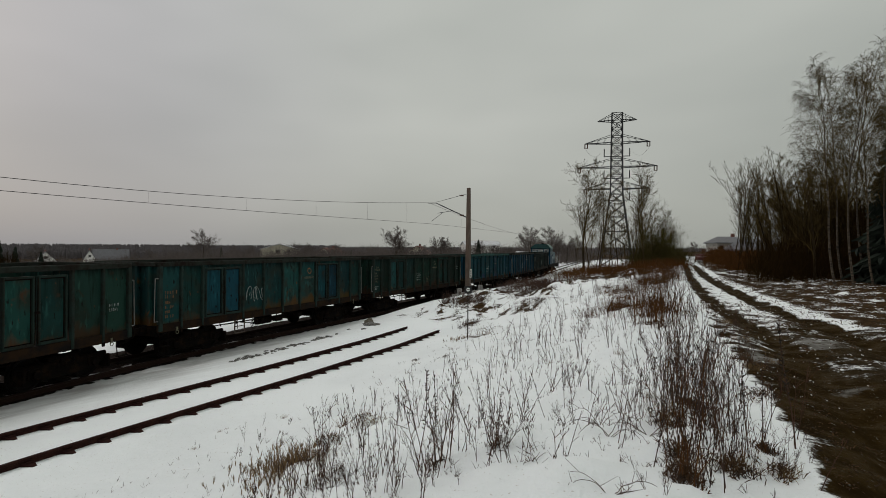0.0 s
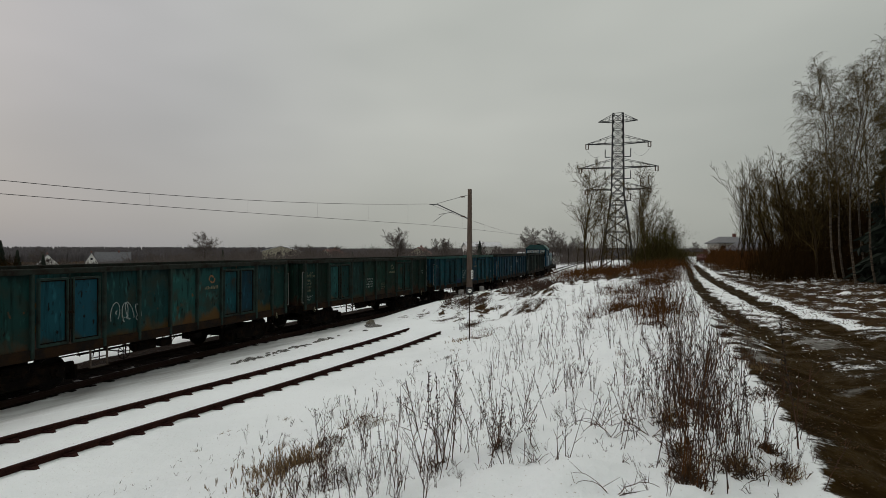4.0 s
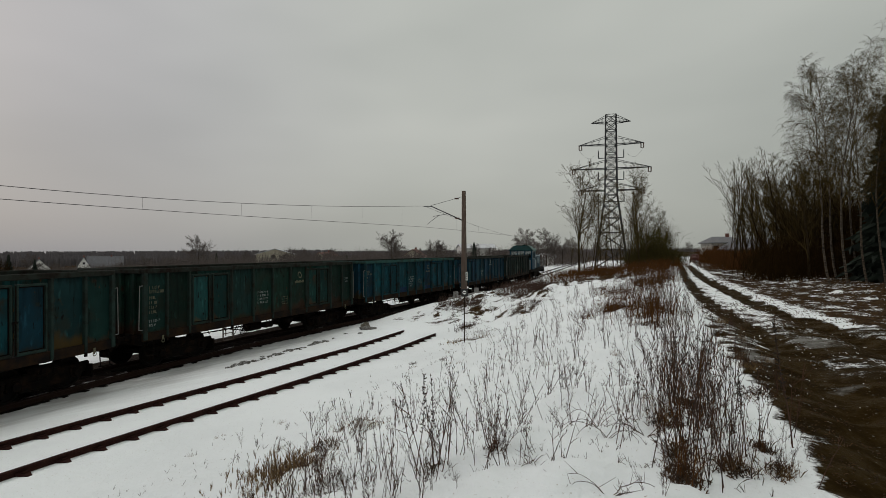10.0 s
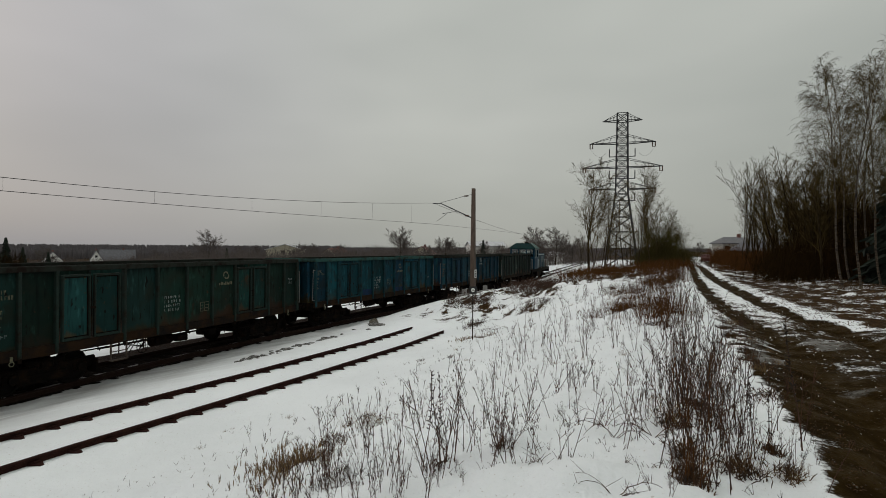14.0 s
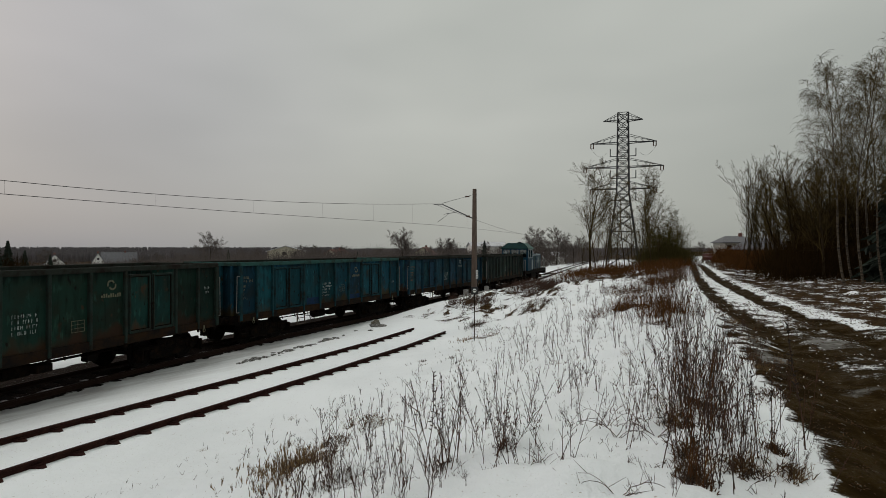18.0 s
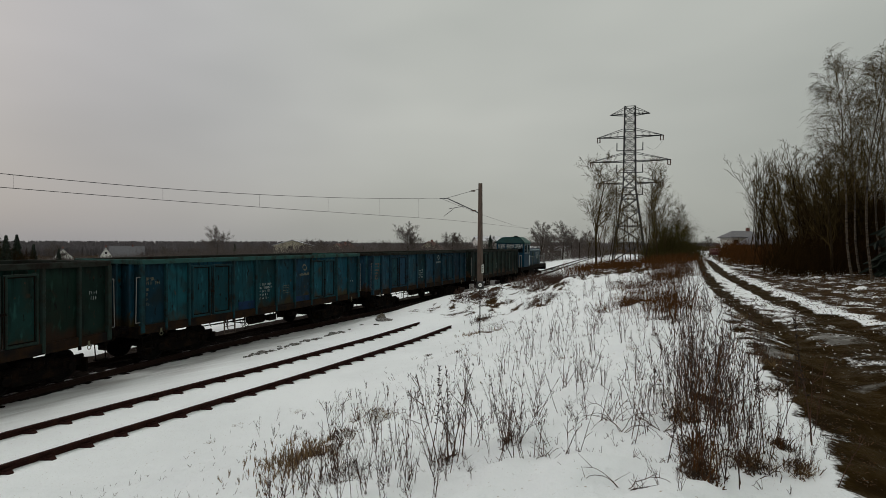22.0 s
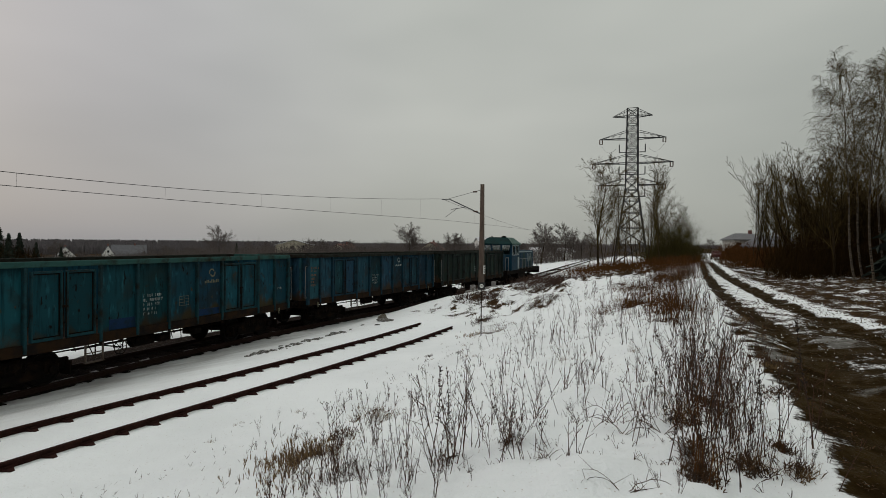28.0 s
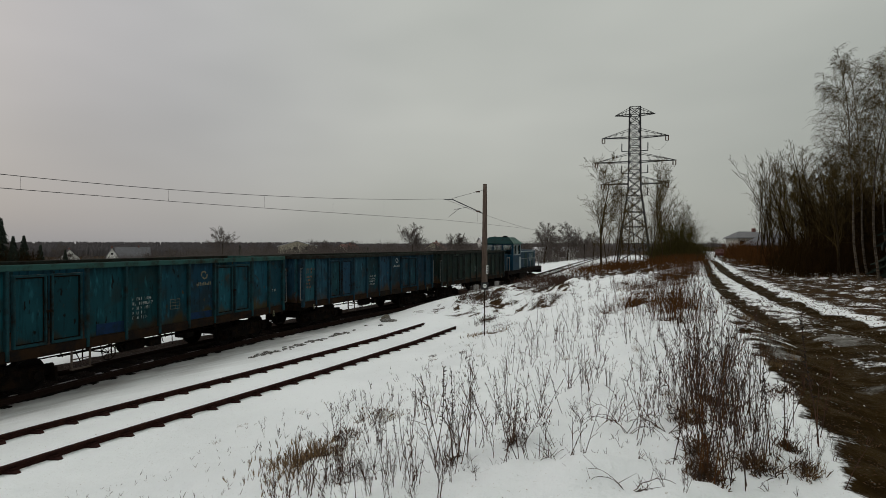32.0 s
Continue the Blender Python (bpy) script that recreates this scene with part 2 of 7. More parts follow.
# teal roof made paler, with the sky's light painted into the colour
LOCO_ROOF_LIT = mat("loco_skylit_teal_roof", (0.085, 0.150, 0.130), 0.6, 0, (0.04, 0.075, 0.065), 0.5, 1.5, spec=0.1)
LOCO_TEAL = mat("loco_teal_paint", (0.005, 0.030, 0.030), 0.6, 0, (0.006, 0.020, 0.018), 0.55, 2, spec=0.1)
LOCO_PALE = mat("loco_pale_paint", (0.24, 0.29, 0.30), 0.5, 0, (0.12, 0.16, 0.17), 0.4, 3)
BLACKP = mat("black_board", (0.012, 0.012, 0.012), 0.6, 0, bump=0)
SIGNW = mat("white_sign_face", (0.72, 0.72, 0.70), 0.6, 0, (0.5, 0.5, 0.48), 0.3, 10, bump=0)
DARKWALL = mat("dark_timber_wall", (0.06, 0.045, 0.035), 0.9, 0, (0.04, 0.03, 0.025), 0.5, 2)
STONE = mat("grey_stone", (0.085, 0.075, 0.055), 0.95, 0, (0.22, 0.21, 0.19), 0.5, 7, bump=0.9, bump_scale=9)
SNOWM = mat("drifted_snow", (0.86, 0.87, 0.885), 0.9, 0, (0.80, 0.81, 0.825), 0.5, 3, spec=0.03, bump=0.3, bump_scale=25)
DEBRIS = mat("dirty_clods", (0.055, 0.050, 0.042), 1.0, 0, (0.34, 0.34, 0.33), 0.5, 14, per_object=0.3)


def glass_mat(name):
    m = bpy.data.materials.new(name)
    m.use_nodes = True
    n, l = m.node_tree.nodes, m.node_tree.links
    n.clear()
    out, mix = n.new("ShaderNodeOutputMaterial"), n.new("ShaderNodeMixShader")
    clear, gloss = n.new("ShaderNodeBsdfTransparent"), n.new("ShaderNodeBsdfGlossy")
    clear.inputs["Color"].default_value = (0.80, 0.86, 0.85, 1)
    gloss.inputs["Roughness"].default_value = 0.05
    mix.inputs[0].default_value = 0.14
    l.new(clear.outputs[0], mix.inputs[1])
    l.new(gloss.outputs[0], mix.inputs[2])
    l.new(mix.outputs[0], out.inputs["Surface"])
    return m


CABGLASS = glass_mat("cab_glass")


# ---- small mesh kit ----
class Mesh:
    def __init__(self):
        self.v, self.f = [], []

    def add(self, vs, fs):
        k = len(self.v)
        self.v += vs
        self.f += [tuple(i + k for i in q) for q in fs]

    def box(self, x0, x1, y0, y1, z0, z1, c=0.0):
        """A box with chamfered edges of width c."""
        if c <= 0:
            self.add([(x, y, z) for x in (x0, x1) for y in (y0, y1) for z in (z0, z1)],
                     [(0, 1, 3, 2), (4, 6, 7, 5), (0, 4, 5, 1), (2, 3, 7, 6), (0, 2, 6, 4), (1, 5, 7, 3)])
            return
        m = Vector(((x0 + x1) / 2, (y0 + y1) / 2, (z0 + z1) / 2))
        h = Vector(((x1 - x0) / 2, (y1 - y0) / 2, (z1 - z0) / 2))
        vs, idx = [], {}
        for sx in (-1, 1):
            for sy in (-1, 1):
                for sz in (-1, 1):
                    for a in range(3):
                        p = Vector((sx * h.x, sy * h.y, sz * h.z))
                        for b in range(3):
                            if b != a:
                                p[b] -= (sx, sy, sz)[b] * c
                        idx[(sx, sy, sz, a)] = len(vs)
                        vs.append(tuple(m + p))
        fs = []
        for a in range(3):
            b, d = (a + 1) % 3, (a + 2) % 3
            for s in (-1, 1):
                q = []
                for (p, r) in ((-1, -1), (1, -1), (1, 1), (-1, 1)):
                    k = [0, 0, 0]
                    k[a], k[b], k[d] = s, p, r
                    q.append(idx[(*k, a)])
                fs.append(tuple(q if s > 0 else q[::-1]))
            for p in (-1, 1):
                for r in (-1, 1):
                    k0, k1 = [0, 0, 0], [0, 0, 0]
                    k0[a], k1[a] = -1, 1
                    k0[b] = k1[b] = p
                    k0[d] = k1[d] = r
                    q = [idx[(*k0, b)], idx[(*k1, b)], idx[(*k1, d)], idx[(*k0, d)]]
                    fs.append(tuple(q if p * r < 0 else q[::-1]))
        for sx in (-1, 1):
            for sy in (-1, 1):
                for sz in (-1, 1):
                    q = [idx[(sx, sy, sz, a)] for a in range(3)]
                    fs.append(tuple(q if sx * sy * sz > 0 else q[::-1]))
        self.add(vs, fs)

    def tube(self, p, q, r0, r1=None, n=6, cap=True):
        p, q = Vector(p), Vector(q)
        d = q - p
        if d.length < 1e-6:
            return
        d.normalize()
        a = d.cross(Vector((0, 0, 1)) if abs(d.z) < 0.9 else Vector((1, 0, 0))).normalized()
        b = d.cross(a)
        r1 = r0 if r1 is None else r1
        vs = []
        for c, r in ((p, r0), (q, r1)):
            for i in range(n):
                t = 2 * math.pi * i / n
                vs.append(tuple(c + a * (r * math.cos(t)) + b * (r * math.sin(t))))
        fs = [(i, (i + 1) % n, n + (i + 1) % n, n + i) for i in range(n)]
        if cap:
            fs += [tuple(range(n))[::-1], tuple(range(n, 2 * n))]
        self.add(vs, fs)

    def chain(self, pts, rs, n=4):
        """A bent tube through the points, joined ring to ring."""
        k0 = None
        a = None
        for i, p in enumerate(pts):
            d = (pts[min(i + 1, len(pts) - 1)] - pts[max(i - 1, 0)])
            if d.length < 1e-9:
                d = Vector((0, 0, 1))
            d.normalize()
            if a is None:
                a = d.cross(Vector((0.3, 0.9, 0.1))).normalized()
            a = (a - d * a.dot(d)).normalized()
            b = d.cross(a)
            k = len(self.v)
            for j in range(n):
                t = 2 * math.pi * j / n
                self.v.append(tuple(p + (a * math.cos(t) + b * math.sin(t)) * rs[i]))
            if k0 is not None:
                for j in range(n):
                    self.f.append((k0 + j, k0 + (j + 1) % n, k + (j + 1) % n, k + j))
            k0 = k

    def lathe(self, prof, axis="z", at=(0, 0, 0), n=16):
        """Turned shape from (radius, height) pairs."""
        vs = []
        for r, h in prof:
            for i in range(n):
                t = 2 * math.pi * i / n
                c, s = r * math.cos(t), r * math.sin(t)
                p = {"z": (c, s, h), "x": (h, c, s), "y": (s, h, c)}[axis]
                vs.append((p[0] + at[0], p[1] + at[1], p[2] + at[2]))
        fs = []
        for k in range(len(prof) - 1):
            for i in range(n):
                fs.append((k * n + i, k * n + (i + 1) % n, (k + 1) * n + (i + 1) % n, (k + 1) * n + i))
        fs += [tuple(range(n))[::-1], tuple(range((len(prof) - 1) * n, len(prof) * n))]
        self.add(vs, fs)

    def sweep(self, pts, prof, closed=True):
        """A profile of (right, up) pairs along ground points with headings."""
        k = len(prof)
        vs = []
        for x, y, z, h in pts:
            for r, u in prof:
                vs.append((x + r * math.cos(h), y - r * math.sin(h), z + u))
        fs = []
        for i in range(len(pts) - 1):
            for j in range(k if closed else k - 1):
                a, b = i * k + j, i * k + (j + 1) % k
                fs.append((a, b, b + k, a + k))
        if closed:
            fs += [tuple(range(k)), tuple(range((len(pts) - 1) * k, len(pts) * k))[::-1]]
        self.add(vs, fs)

    def data(self, name, *mats):
        me = bpy.data.meshes.new(name)
        me.from_pydata(self.v, [], self.f)
        for m in mats:
            me.materials.append(m)
        me.update()
        return me


def part(name, mesh, material, parent, label="", m=None):
    """One mesh as one part under a thing or under a part."""
    me = mesh if isinstance(mesh, bpy.types.Mesh) else mesh.data(name, material)
    ob = new(name, me)
    ob.parent = parent
    if m is not None:
        ob.matrix_basis = m
    if label:
        tagged(ob, label)
    return ob


def thing(name, label, category, group="", kind="", m=None, mesh=None, material=None):
    ob = new(name, mesh.data(name, material) if mesh is not None else None)
    if m is not None:
        ob.matrix_basis = m
    return tagged(ob, label, category, group, kind)


# ---- the line: headings along the way, places from them ----
KNOT_S = [-40, -22, -5, 12, 32, 60, 110, 170, 260, 400]
KNOT_H = [0.180, 0.415, 0.428, 0.358, 0.314, 0.314, 0.325, 0.36, 0.42, 0.48]
LINE_S = np.arange(-130, 420, 0.5)
_h = np.interp(LINE_S, KNOT_S, KNOT_H)
LINE_H = np.convolve(np.pad(_h, 12, mode="edge"), np.ones(25) / 25, "valid")
LINE_X = np.concatenate([[0], np.cumsum(np.sin(LINE_H)[:-1] * 0.5)])
LINE_Y = np.concatenate([[0], np.cumsum(np.cos(LINE_H)[:-1] * 0.5)])
_i = int(np.argmin(abs(LINE_S)))
LINE_X, LINE_Y = LINE_X - LINE_X[_i] + 1.213, LINE_Y - LINE_Y[_i] + 45.092


def line_at(s, off=0.0):
    x, y, h = np.interp(s, LINE_S, LINE_X), np.interp(s, LINE_S, LINE_Y), np.interp(s, LINE_S, LINE_H)
    return float(x + off * np.cos(h)), float(y - off * np.sin(h)), float(h)


def line_off(x, y):
    """Signed distance from the line, positive on the camera's side."""
    x, y = np.asarray(x, float), np.asarray(y, float)
    xs, ys, hs = LINE_X[::4], LINE_Y[::4], LINE_H[::4]
    out = np.empty(x.shape)
    fx, fy, fo = x.ravel(), y.ravel(), out.ravel()
    for k in range(0, len(fx), 4000):
        dx, dy = fx[k:k + 4000, None] - xs, fy[k:k + 4000, None] - ys
        j = np.argmin(dx * dx + dy * dy, 1)
        r = np.arange(len(j))
        fo[k:k + 4000] = dx[r, j] * np.cos(hs[j]) - dy[r, j] * np.sin(hs[j])
    return fo.reshape(x.shape)


def uv(x, y):
    return 0.911 * x - 0.411 * y + 17.1, 0.411 * x + 0.911 * y


def xy(u, v):
    u = u - 17.1
    return 0.911 * u + 0.411 * v, -0.411 * u + 0.911 * v


def smooth(a, b, t):
    t = np.clip((t - a) / (b - a), 0, 1)
    return t * t * (3 - 2 * t)


def ripple(x, y, size, seed=0):
    """Cheap smooth noise from crossed waves, -1 to 1."""
    r = np.random.RandomState(seed)
    out = 0
    for _ in range(7):
        a, p, k = r.uniform(0, 6.283), r.uniform(0, 6.283), 6.283 / (size * r.uniform(0.6, 1.7))
        out = out + np.sin((x * math.cos(a) + y * math.sin(a)) * k + p)
    return out / 3.2


def rut_left(v):
    return np.interp(v, [4, 9, 12, 14.2, 17.7, 20, 27, 43, 90], [18.85, 18.75, 18.65, 18.5, 18.1, 17.9, 17.55, 17.05, 16.4])


def rut_right(v):
    return np.interp(v, [4, 9, 13, 16, 20, 27, 44, 90], [20.7, 20.7, 20.5, 20.05, 19.45, 19.0, 18.1, 17.3])


def ground_z(x, y):
    x, y = np.asarray(x, float), np.asarray(y, float)
    u, v = uv(x, y)
    off = line_off(x, y)
    bend = np.interp(v, [12, 21, 43, 70], [0, -0.65, -1.25, -1.5])
    off_u, u = u, u - bend
    near = np.interp(u, [2, 4, 5.4, 8.8, 10, 11.5, 13, 14.5, 16, 17.0, 17.9, 19, 23, 26, 40, 90], [-0.02, 0.18, 0.385, 0.385, 0.50, 0.82, 1.28, 1.70, 2.08, 2.17, 2.06, 1.98, 2.0, 2.15, 2.2, 2.4])
    far = np.interp(u, [2, 3.5, 5, 7, 9, 11, 13, 15, 17, 18.1, 19, 23, 26, 40, 90], [0.15, 0.55, 0.75, 0.95, 1.15, 1.55, 1.8, 1.95, 2.05, 1.98, 1.92, 1.98, 2.1, 2.2, 2.4])
    w = smooth(19, 31, v)
    z = near * (1 - w) + far * w
    lump = smooth(9, 12, u) * (1 - smooth(17.5, 18.3, u))
    z = z + 0.075 * ripple(x, y, 1.3, 1) * lump + 0.045 * ripple(x, y, 0.5, 2) * lump
    heap = smooth(22, 25, v) * (1 - smooth(36, 42, v)) * smooth(3.5, 6, u) * (1 - smooth(11, 13, u))
    z = z + heap * (0.13 * ripple(x, y, 2.2, 3) + 0.11 * ripple(x, y, 1.0, 4) + 0.06 * ripple(x, y, 0.5, 14))
    # the road: ruts pressed into it
    rut = np.exp(-((off_u - rut_left(v)) / 0.32) ** 2) + np.exp(-((off_u - rut_right(v)) / 0.42) ** 2)
    z = z - 0.12 * rut + 0.03 * ripple(x, y, 0.7, 5) * smooth(17.8, 18.5, u) * (1 - smooth(24, 27, u))
    z = z + 0.06 * ripple(x, y, 1.8, 6) * smooth(22, 24, u) + 0.035 * ripple(x, y, 0.6, 16) * smooth(21, 23, u)
    z = z - 0.30 * smooth(62, 100, v) * smooth(10, 15, u)
    # the line's own bed, and the lower land beyond
    bed = smooth(0.85, 3.4, off)
    z = z * bed + (-0.20 + 0.02 * ripple(x, y, 0.6, 7)) * (1 - bed)
    beyond = 1 - smooth(-16, -2.6, off)
    z = z * (1 - beyond) + (-1.7 + 0.15 * ripple(x, y, 14, 8)) * beyond
    drop = 1 - smooth(-260, -20, off)
    z = z - 5.6 * drop
    return z


def gz(x, y):
    return float(ground_z(np.array([x]), np.array([y]))[0])


# ---- ground ----
def ground_mat():
    m = bpy.data.materials.new("snowy_ground")
    m.use_nodes = True
    n, l = m.node_tree.nodes, m.node_tree.links
    b = n["Principled BSDF"]
    co = n.new("ShaderNodeTexCoord")

    def noise_at(scale, detail=6.0, stretch=(1, 1, 1)):
        mp = n.new("ShaderNodeMapping")
        mp.inputs["Scale"].default_value = stretch
        l.new(co.outputs["Object"], mp.inputs["Vector"])
        t = n.new("ShaderNodeTexNoise")
        t.inputs["Scale"].default_value, t.inputs["Detail"].default_value, t.inputs["Roughness"].default_value = scale, detail, 0.65
        l.new(mp.outputs["Vector"], t.inputs["Vector"])
        return t.outputs["Fac"]

    def ramp(src, a, z):
        r = n.new("ShaderNodeMapRange")
        r.interpolation_type = "SMOOTHSTEP"
        r.inputs["From Min"].default_value, r.inputs["From Max"].default_value = a, z
        l.new(src, r.inputs["Value"])
        return r.outputs["Result"]

    def sums(p, q, k):
        x = n.new("ShaderNodeMath")
        x.operation = "MULTIPLY_ADD"
        l.new(p, x.inputs[0])
        x.inputs[1].default_value = k
        l.new(q, x.inputs[2])
        return x.outputs[0]

    def mask(name):
        a = n.new("ShaderNodeAttribute")
        a.attribute_name = name
        return a.outputs["Fac"]

    def blend(fac, c1, c2):
        x = n.new("ShaderNodeMixRGB")
        l.new(fac, x.inputs[0])
        for i, c in ((1, c1), (2, c2)):
            if isinstance(c, tuple):
                x.inputs[i].default_value = (*c, 1)
            else:
                l.new(c, x.inputs[i])
        return x.outputs["Color"]

    fine, mid, coarse = noise_at(9.0), noise_at(2.3), noise_at(0.35)
    snow = blend(ramp(coarse, 0.35, 0.7), (0.855, 0.885, 0.895), (0.78, 0.81, 0.82))
    snow = blend(ramp(noise_at(30.0, 3.0), 0.66, 0.72), snow, (0.42, 0.38, 0.33))
    # grey on the snow: soot, with shade painted into the same tone
    snow = blend(mask("dirt_shade"), snow, (0.40, 0.385, 0.38))
    mud = blend(ramp(mid, 0.35, 0.65), (0.0135, 0.0070, 0.0008), (0.029, 0.0165, 0.0028))
    mud = blend(ramp(fine, 0.58, 0.74), mud, (0.036, 0.023, 0.009))
    mud = blend(ramp(coarse, 0.52, 0.66), mud, (0.026, 0.0175, 0.008))
    mud = blend(ramp(noise_at(13.0, 8.0), 0.63, 0.69), mud, (0.20, 0.19, 0.17))
    soil = blend(ramp(fine, 0.35, 0.65), (0.014, 0.008, 0.003), (0.060, 0.034, 0.014))
    gravel = blend(ramp(noise_at(22.0, 2.0), 0.4, 0.65), (0.007, 0.0042, 0.0030), (0.026, 0.0165, 0.0125))
    gravel = blend(ramp(noise_at(16.0, 6.0), 0.60, 0.70), gravel, (0.16, 0.155, 0.15))
    m_mud = ramp(sums(noise_at(24.0, 3.0), sums(fine, mask("mud"), 0.40), 0.40), 0.80, 0.98)
    m_soil = ramp(sums(noise_at(17.0, 4.0), sums(fine, mask("soil"), 0.80), 0.60), 1.06, 1.24)
    m_grav = ramp(sums(fine, mask("gravel"), 0.6), 0.68, 0.86)
    col = blend(m_grav, blend(m_soil, snow, soil), gravel)
    col = blend(m_mud, col, mud)
    m_ice = ramp(sums(fine, sums(mid, mask("ice"), 0.25), 0.35), 0.62, 0.80)
    col = blend(m_ice, col, blend(ramp(mid, 0.4, 0.62), (0.105, 0.100, 0.088), (0.19, 0.185, 0.175)))
    l.new(col, b.inputs["Base Color"])
    wet = n.new("ShaderNodeMapRange")
    wet.inputs["To Min"].default_value, wet.inputs["To Max"].default_value = 0.9, 0.6
    wm = n.new("ShaderNodeMath")
    wm.operation = "MULTIPLY"
    l.new(m_mud, wm.inputs[0])
    l.new(ramp(mid, 0.45, 0.6), wm.inputs[1])
    l.new(wm.outputs[0], wet.inputs["Value"])
    l.new(wet.outputs["Result"], b.inputs["Roughness"])
    b.inputs["Specular IOR Level"].default_value = 0.03
    bp = n.new("ShaderNodeBump")
    bp.inputs["Strength"].default_value, bp.inputs["Distance"].default_value = 0.55, 0.08
    l.new(sums(mid, sums(noise_at(28.0, 3.0), fine, 0.25), 0.8), bp.inputs["Height"])
    l.new(bp.outputs["Normal"], b.inputs["Normal"])
    return m


def steps(*spans):
    """Coordinates from (from, to, step) spans."""
    out = []
    for a, b, d in spans:
        out += list(np.arange(a, b - 1e-6, d))
    return np.array(out)


# wet icy patches on the road: u, v, half widths, strength
ICE = [(18.13, 12.1, 0.24, 0.9, 0.85), (18.17, 10.6, 0.28, 0.8, 0.8), (19.45, 12.9, 0.55, 0.7, 0.75), (19.2, 13.6, 0.3, 0.5, 0.55), (18.0, 8.4, 0.22, 0.6, 0.6), (19.0, 9.0, 0.6, 0.4, 0.45)]


def ground_sheet():
    us = steps((-2500, -400, 300), (-400, -100, 50), (-100, -20, 8), (-20, -3, 1.0), (-3, 9, 0.25), (9, 24, 0.14), (24, 40, 0.6), (40, 120, 8), (120, 400, 40), (400, 2600, 300))
    vs = steps((-2500, -300, 300), (-300, -40, 26), (-40, -4, 3), (-4, 2, 0.5), (2, 16, 0.14), (16, 45, 0.3), (45, 110, 1.0), (110, 300, 8), (300, 3200, 200))
    uu, vv = np.meshgrid(us, vs, indexing="ij")
    x, y = xy(uu, vv)
    z = ground_z(x, y)
    off = line_off(x, y)
    nu, nv = uu.shape
    idx = np.arange(nu * nv).reshape(nu, nv)
    fs = np.stack([idx[:-1, :-1], idx[1:, :-1], idx[1:, 1:], idx[:-1, 1:]], -1).reshape(-1, 4)
    me = bpy.data.meshes.new("ground")
    me.from_pydata(np.stack([x, y, z], -1).reshape(-1, 3).tolist(), [], fs.tolist())
    me.polygons.foreach_set("use_smooth", [True] * len(me.polygons))
    wob = 0.10 * ripple(x, y, 1.6, 20)
    rut = np.exp(-((uu + wob - rut_left(vv)) / 0.36) ** 4) + np.exp(-((uu + wob - rut_right(vv)) / 0.46) ** 4)
    brink = np.interp(vv, [3, 4.7, 6, 7.6, 9.5, 11.5, 14.5, 18.6], [18.06, 18.02, 18.04, 17.98, 17.84, 17.68, 17.55, 17.4])
    wide = smooth(-0.10, 0.16, uu - brink + 0.03 * ripple(x, y, 0.9, 21) + 0.03 * ripple(x, y, 0.3, 35)) * (1 - smooth(21.5, 24.5, uu)) * (1 - smooth(9.5, 15, vv + 1.2 * ripple(x, y, 2.5, 22)))
    band = smooth(-0.35, 0.15, uu - brink) * (1 - smooth(25.5, 29, uu)) * (1 - smooth(14.5, 20, vv + 1.2 * ripple(x, y, 2.5, 41))) * np.clip(0.58 - 0.14 * np.exp(-((uu - 18.7) / 0.8) ** 2 - ((vv - 10.8) / 2.2) ** 2) + 0.12 * ripple(x, y, 1.0, 42) + 0.16 * ripple(x, y, 0.4, 43), 0, 1)
    wide = wide * np.clip(0.86 + 0.25 * ripple(x, y, 1.1, 31) - 0.35 * smooth(20.8, 22.5, uu), 0, 1)
    mud = np.clip(np.maximum.reduce([rut * (0.82 + 0.2 * ripple(x, y, 0.8, 44)) * (1 - smooth(70, 120, vv)), wide * 0.9, band]), 0, 1)
    # bare soil on the field, spread denser to stand in for the trees' shade
    patch = smooth(0.3, 1.2, uu - rut_right(vv)) * (1 - smooth(60, 200, uu)) * (0.54 + 0.07 * ripple(x, y, 3.0, 23) + 0.17 * ripple(x, y, 0.8, 32) + 0.10 * ripple(x, y, 0.35, 50)) * (1.14 - 0.08 * smooth(20, 36, vv) * (1 - smooth(44, 50, vv)))
    heap = smooth(21.5, 24, vv) * (1 - smooth(40, 60, vv)) * smooth(3, 5, uu) * (1 - smooth(10, 13, uu)) * (0.34 + 0.2 * ripple(x, y, 2.4, 24) + 0.24 * ripple(x, y, 0.9, 33) + 0.16 * ripple(x, y, 0.45, 34))
    brush = smooth(33, 45, vv) * smooth(5, 8, uu) * (1 - smooth(15.5, 17.5, uu)) * (0.5 + 0.3 * ripple(x, y, 3.0, 25))
    far = (1 - smooth(-60, -12, off)) * (0.45 + 0.3 * ripple(x, y, 25, 26))
    woods = smooth(24, 27, uu) * smooth(30, 42, vv) * 0.75
    sprinkle = smooth(10, 12, uu) * (1 - smooth(17.6, 18.2, uu)) * np.clip(0.05 + 0.14 * ripple(x, y, 0.8, 27), 0, 1)
    lane = smooth(-0.3, 0.3, uu - rut_left(vv)) * (1 - smooth(-0.3, 0.3, uu - rut_right(vv))) * (0.34 + 0.16 * (1 - smooth(15, 22, vv)) + 0.12 * ripple(x, y, 0.9, 45) + 0.10 * ripple(x, y, 0.4, 46)) * (1 - smooth(70, 100, vv))
    spots = np.zeros_like(uu)
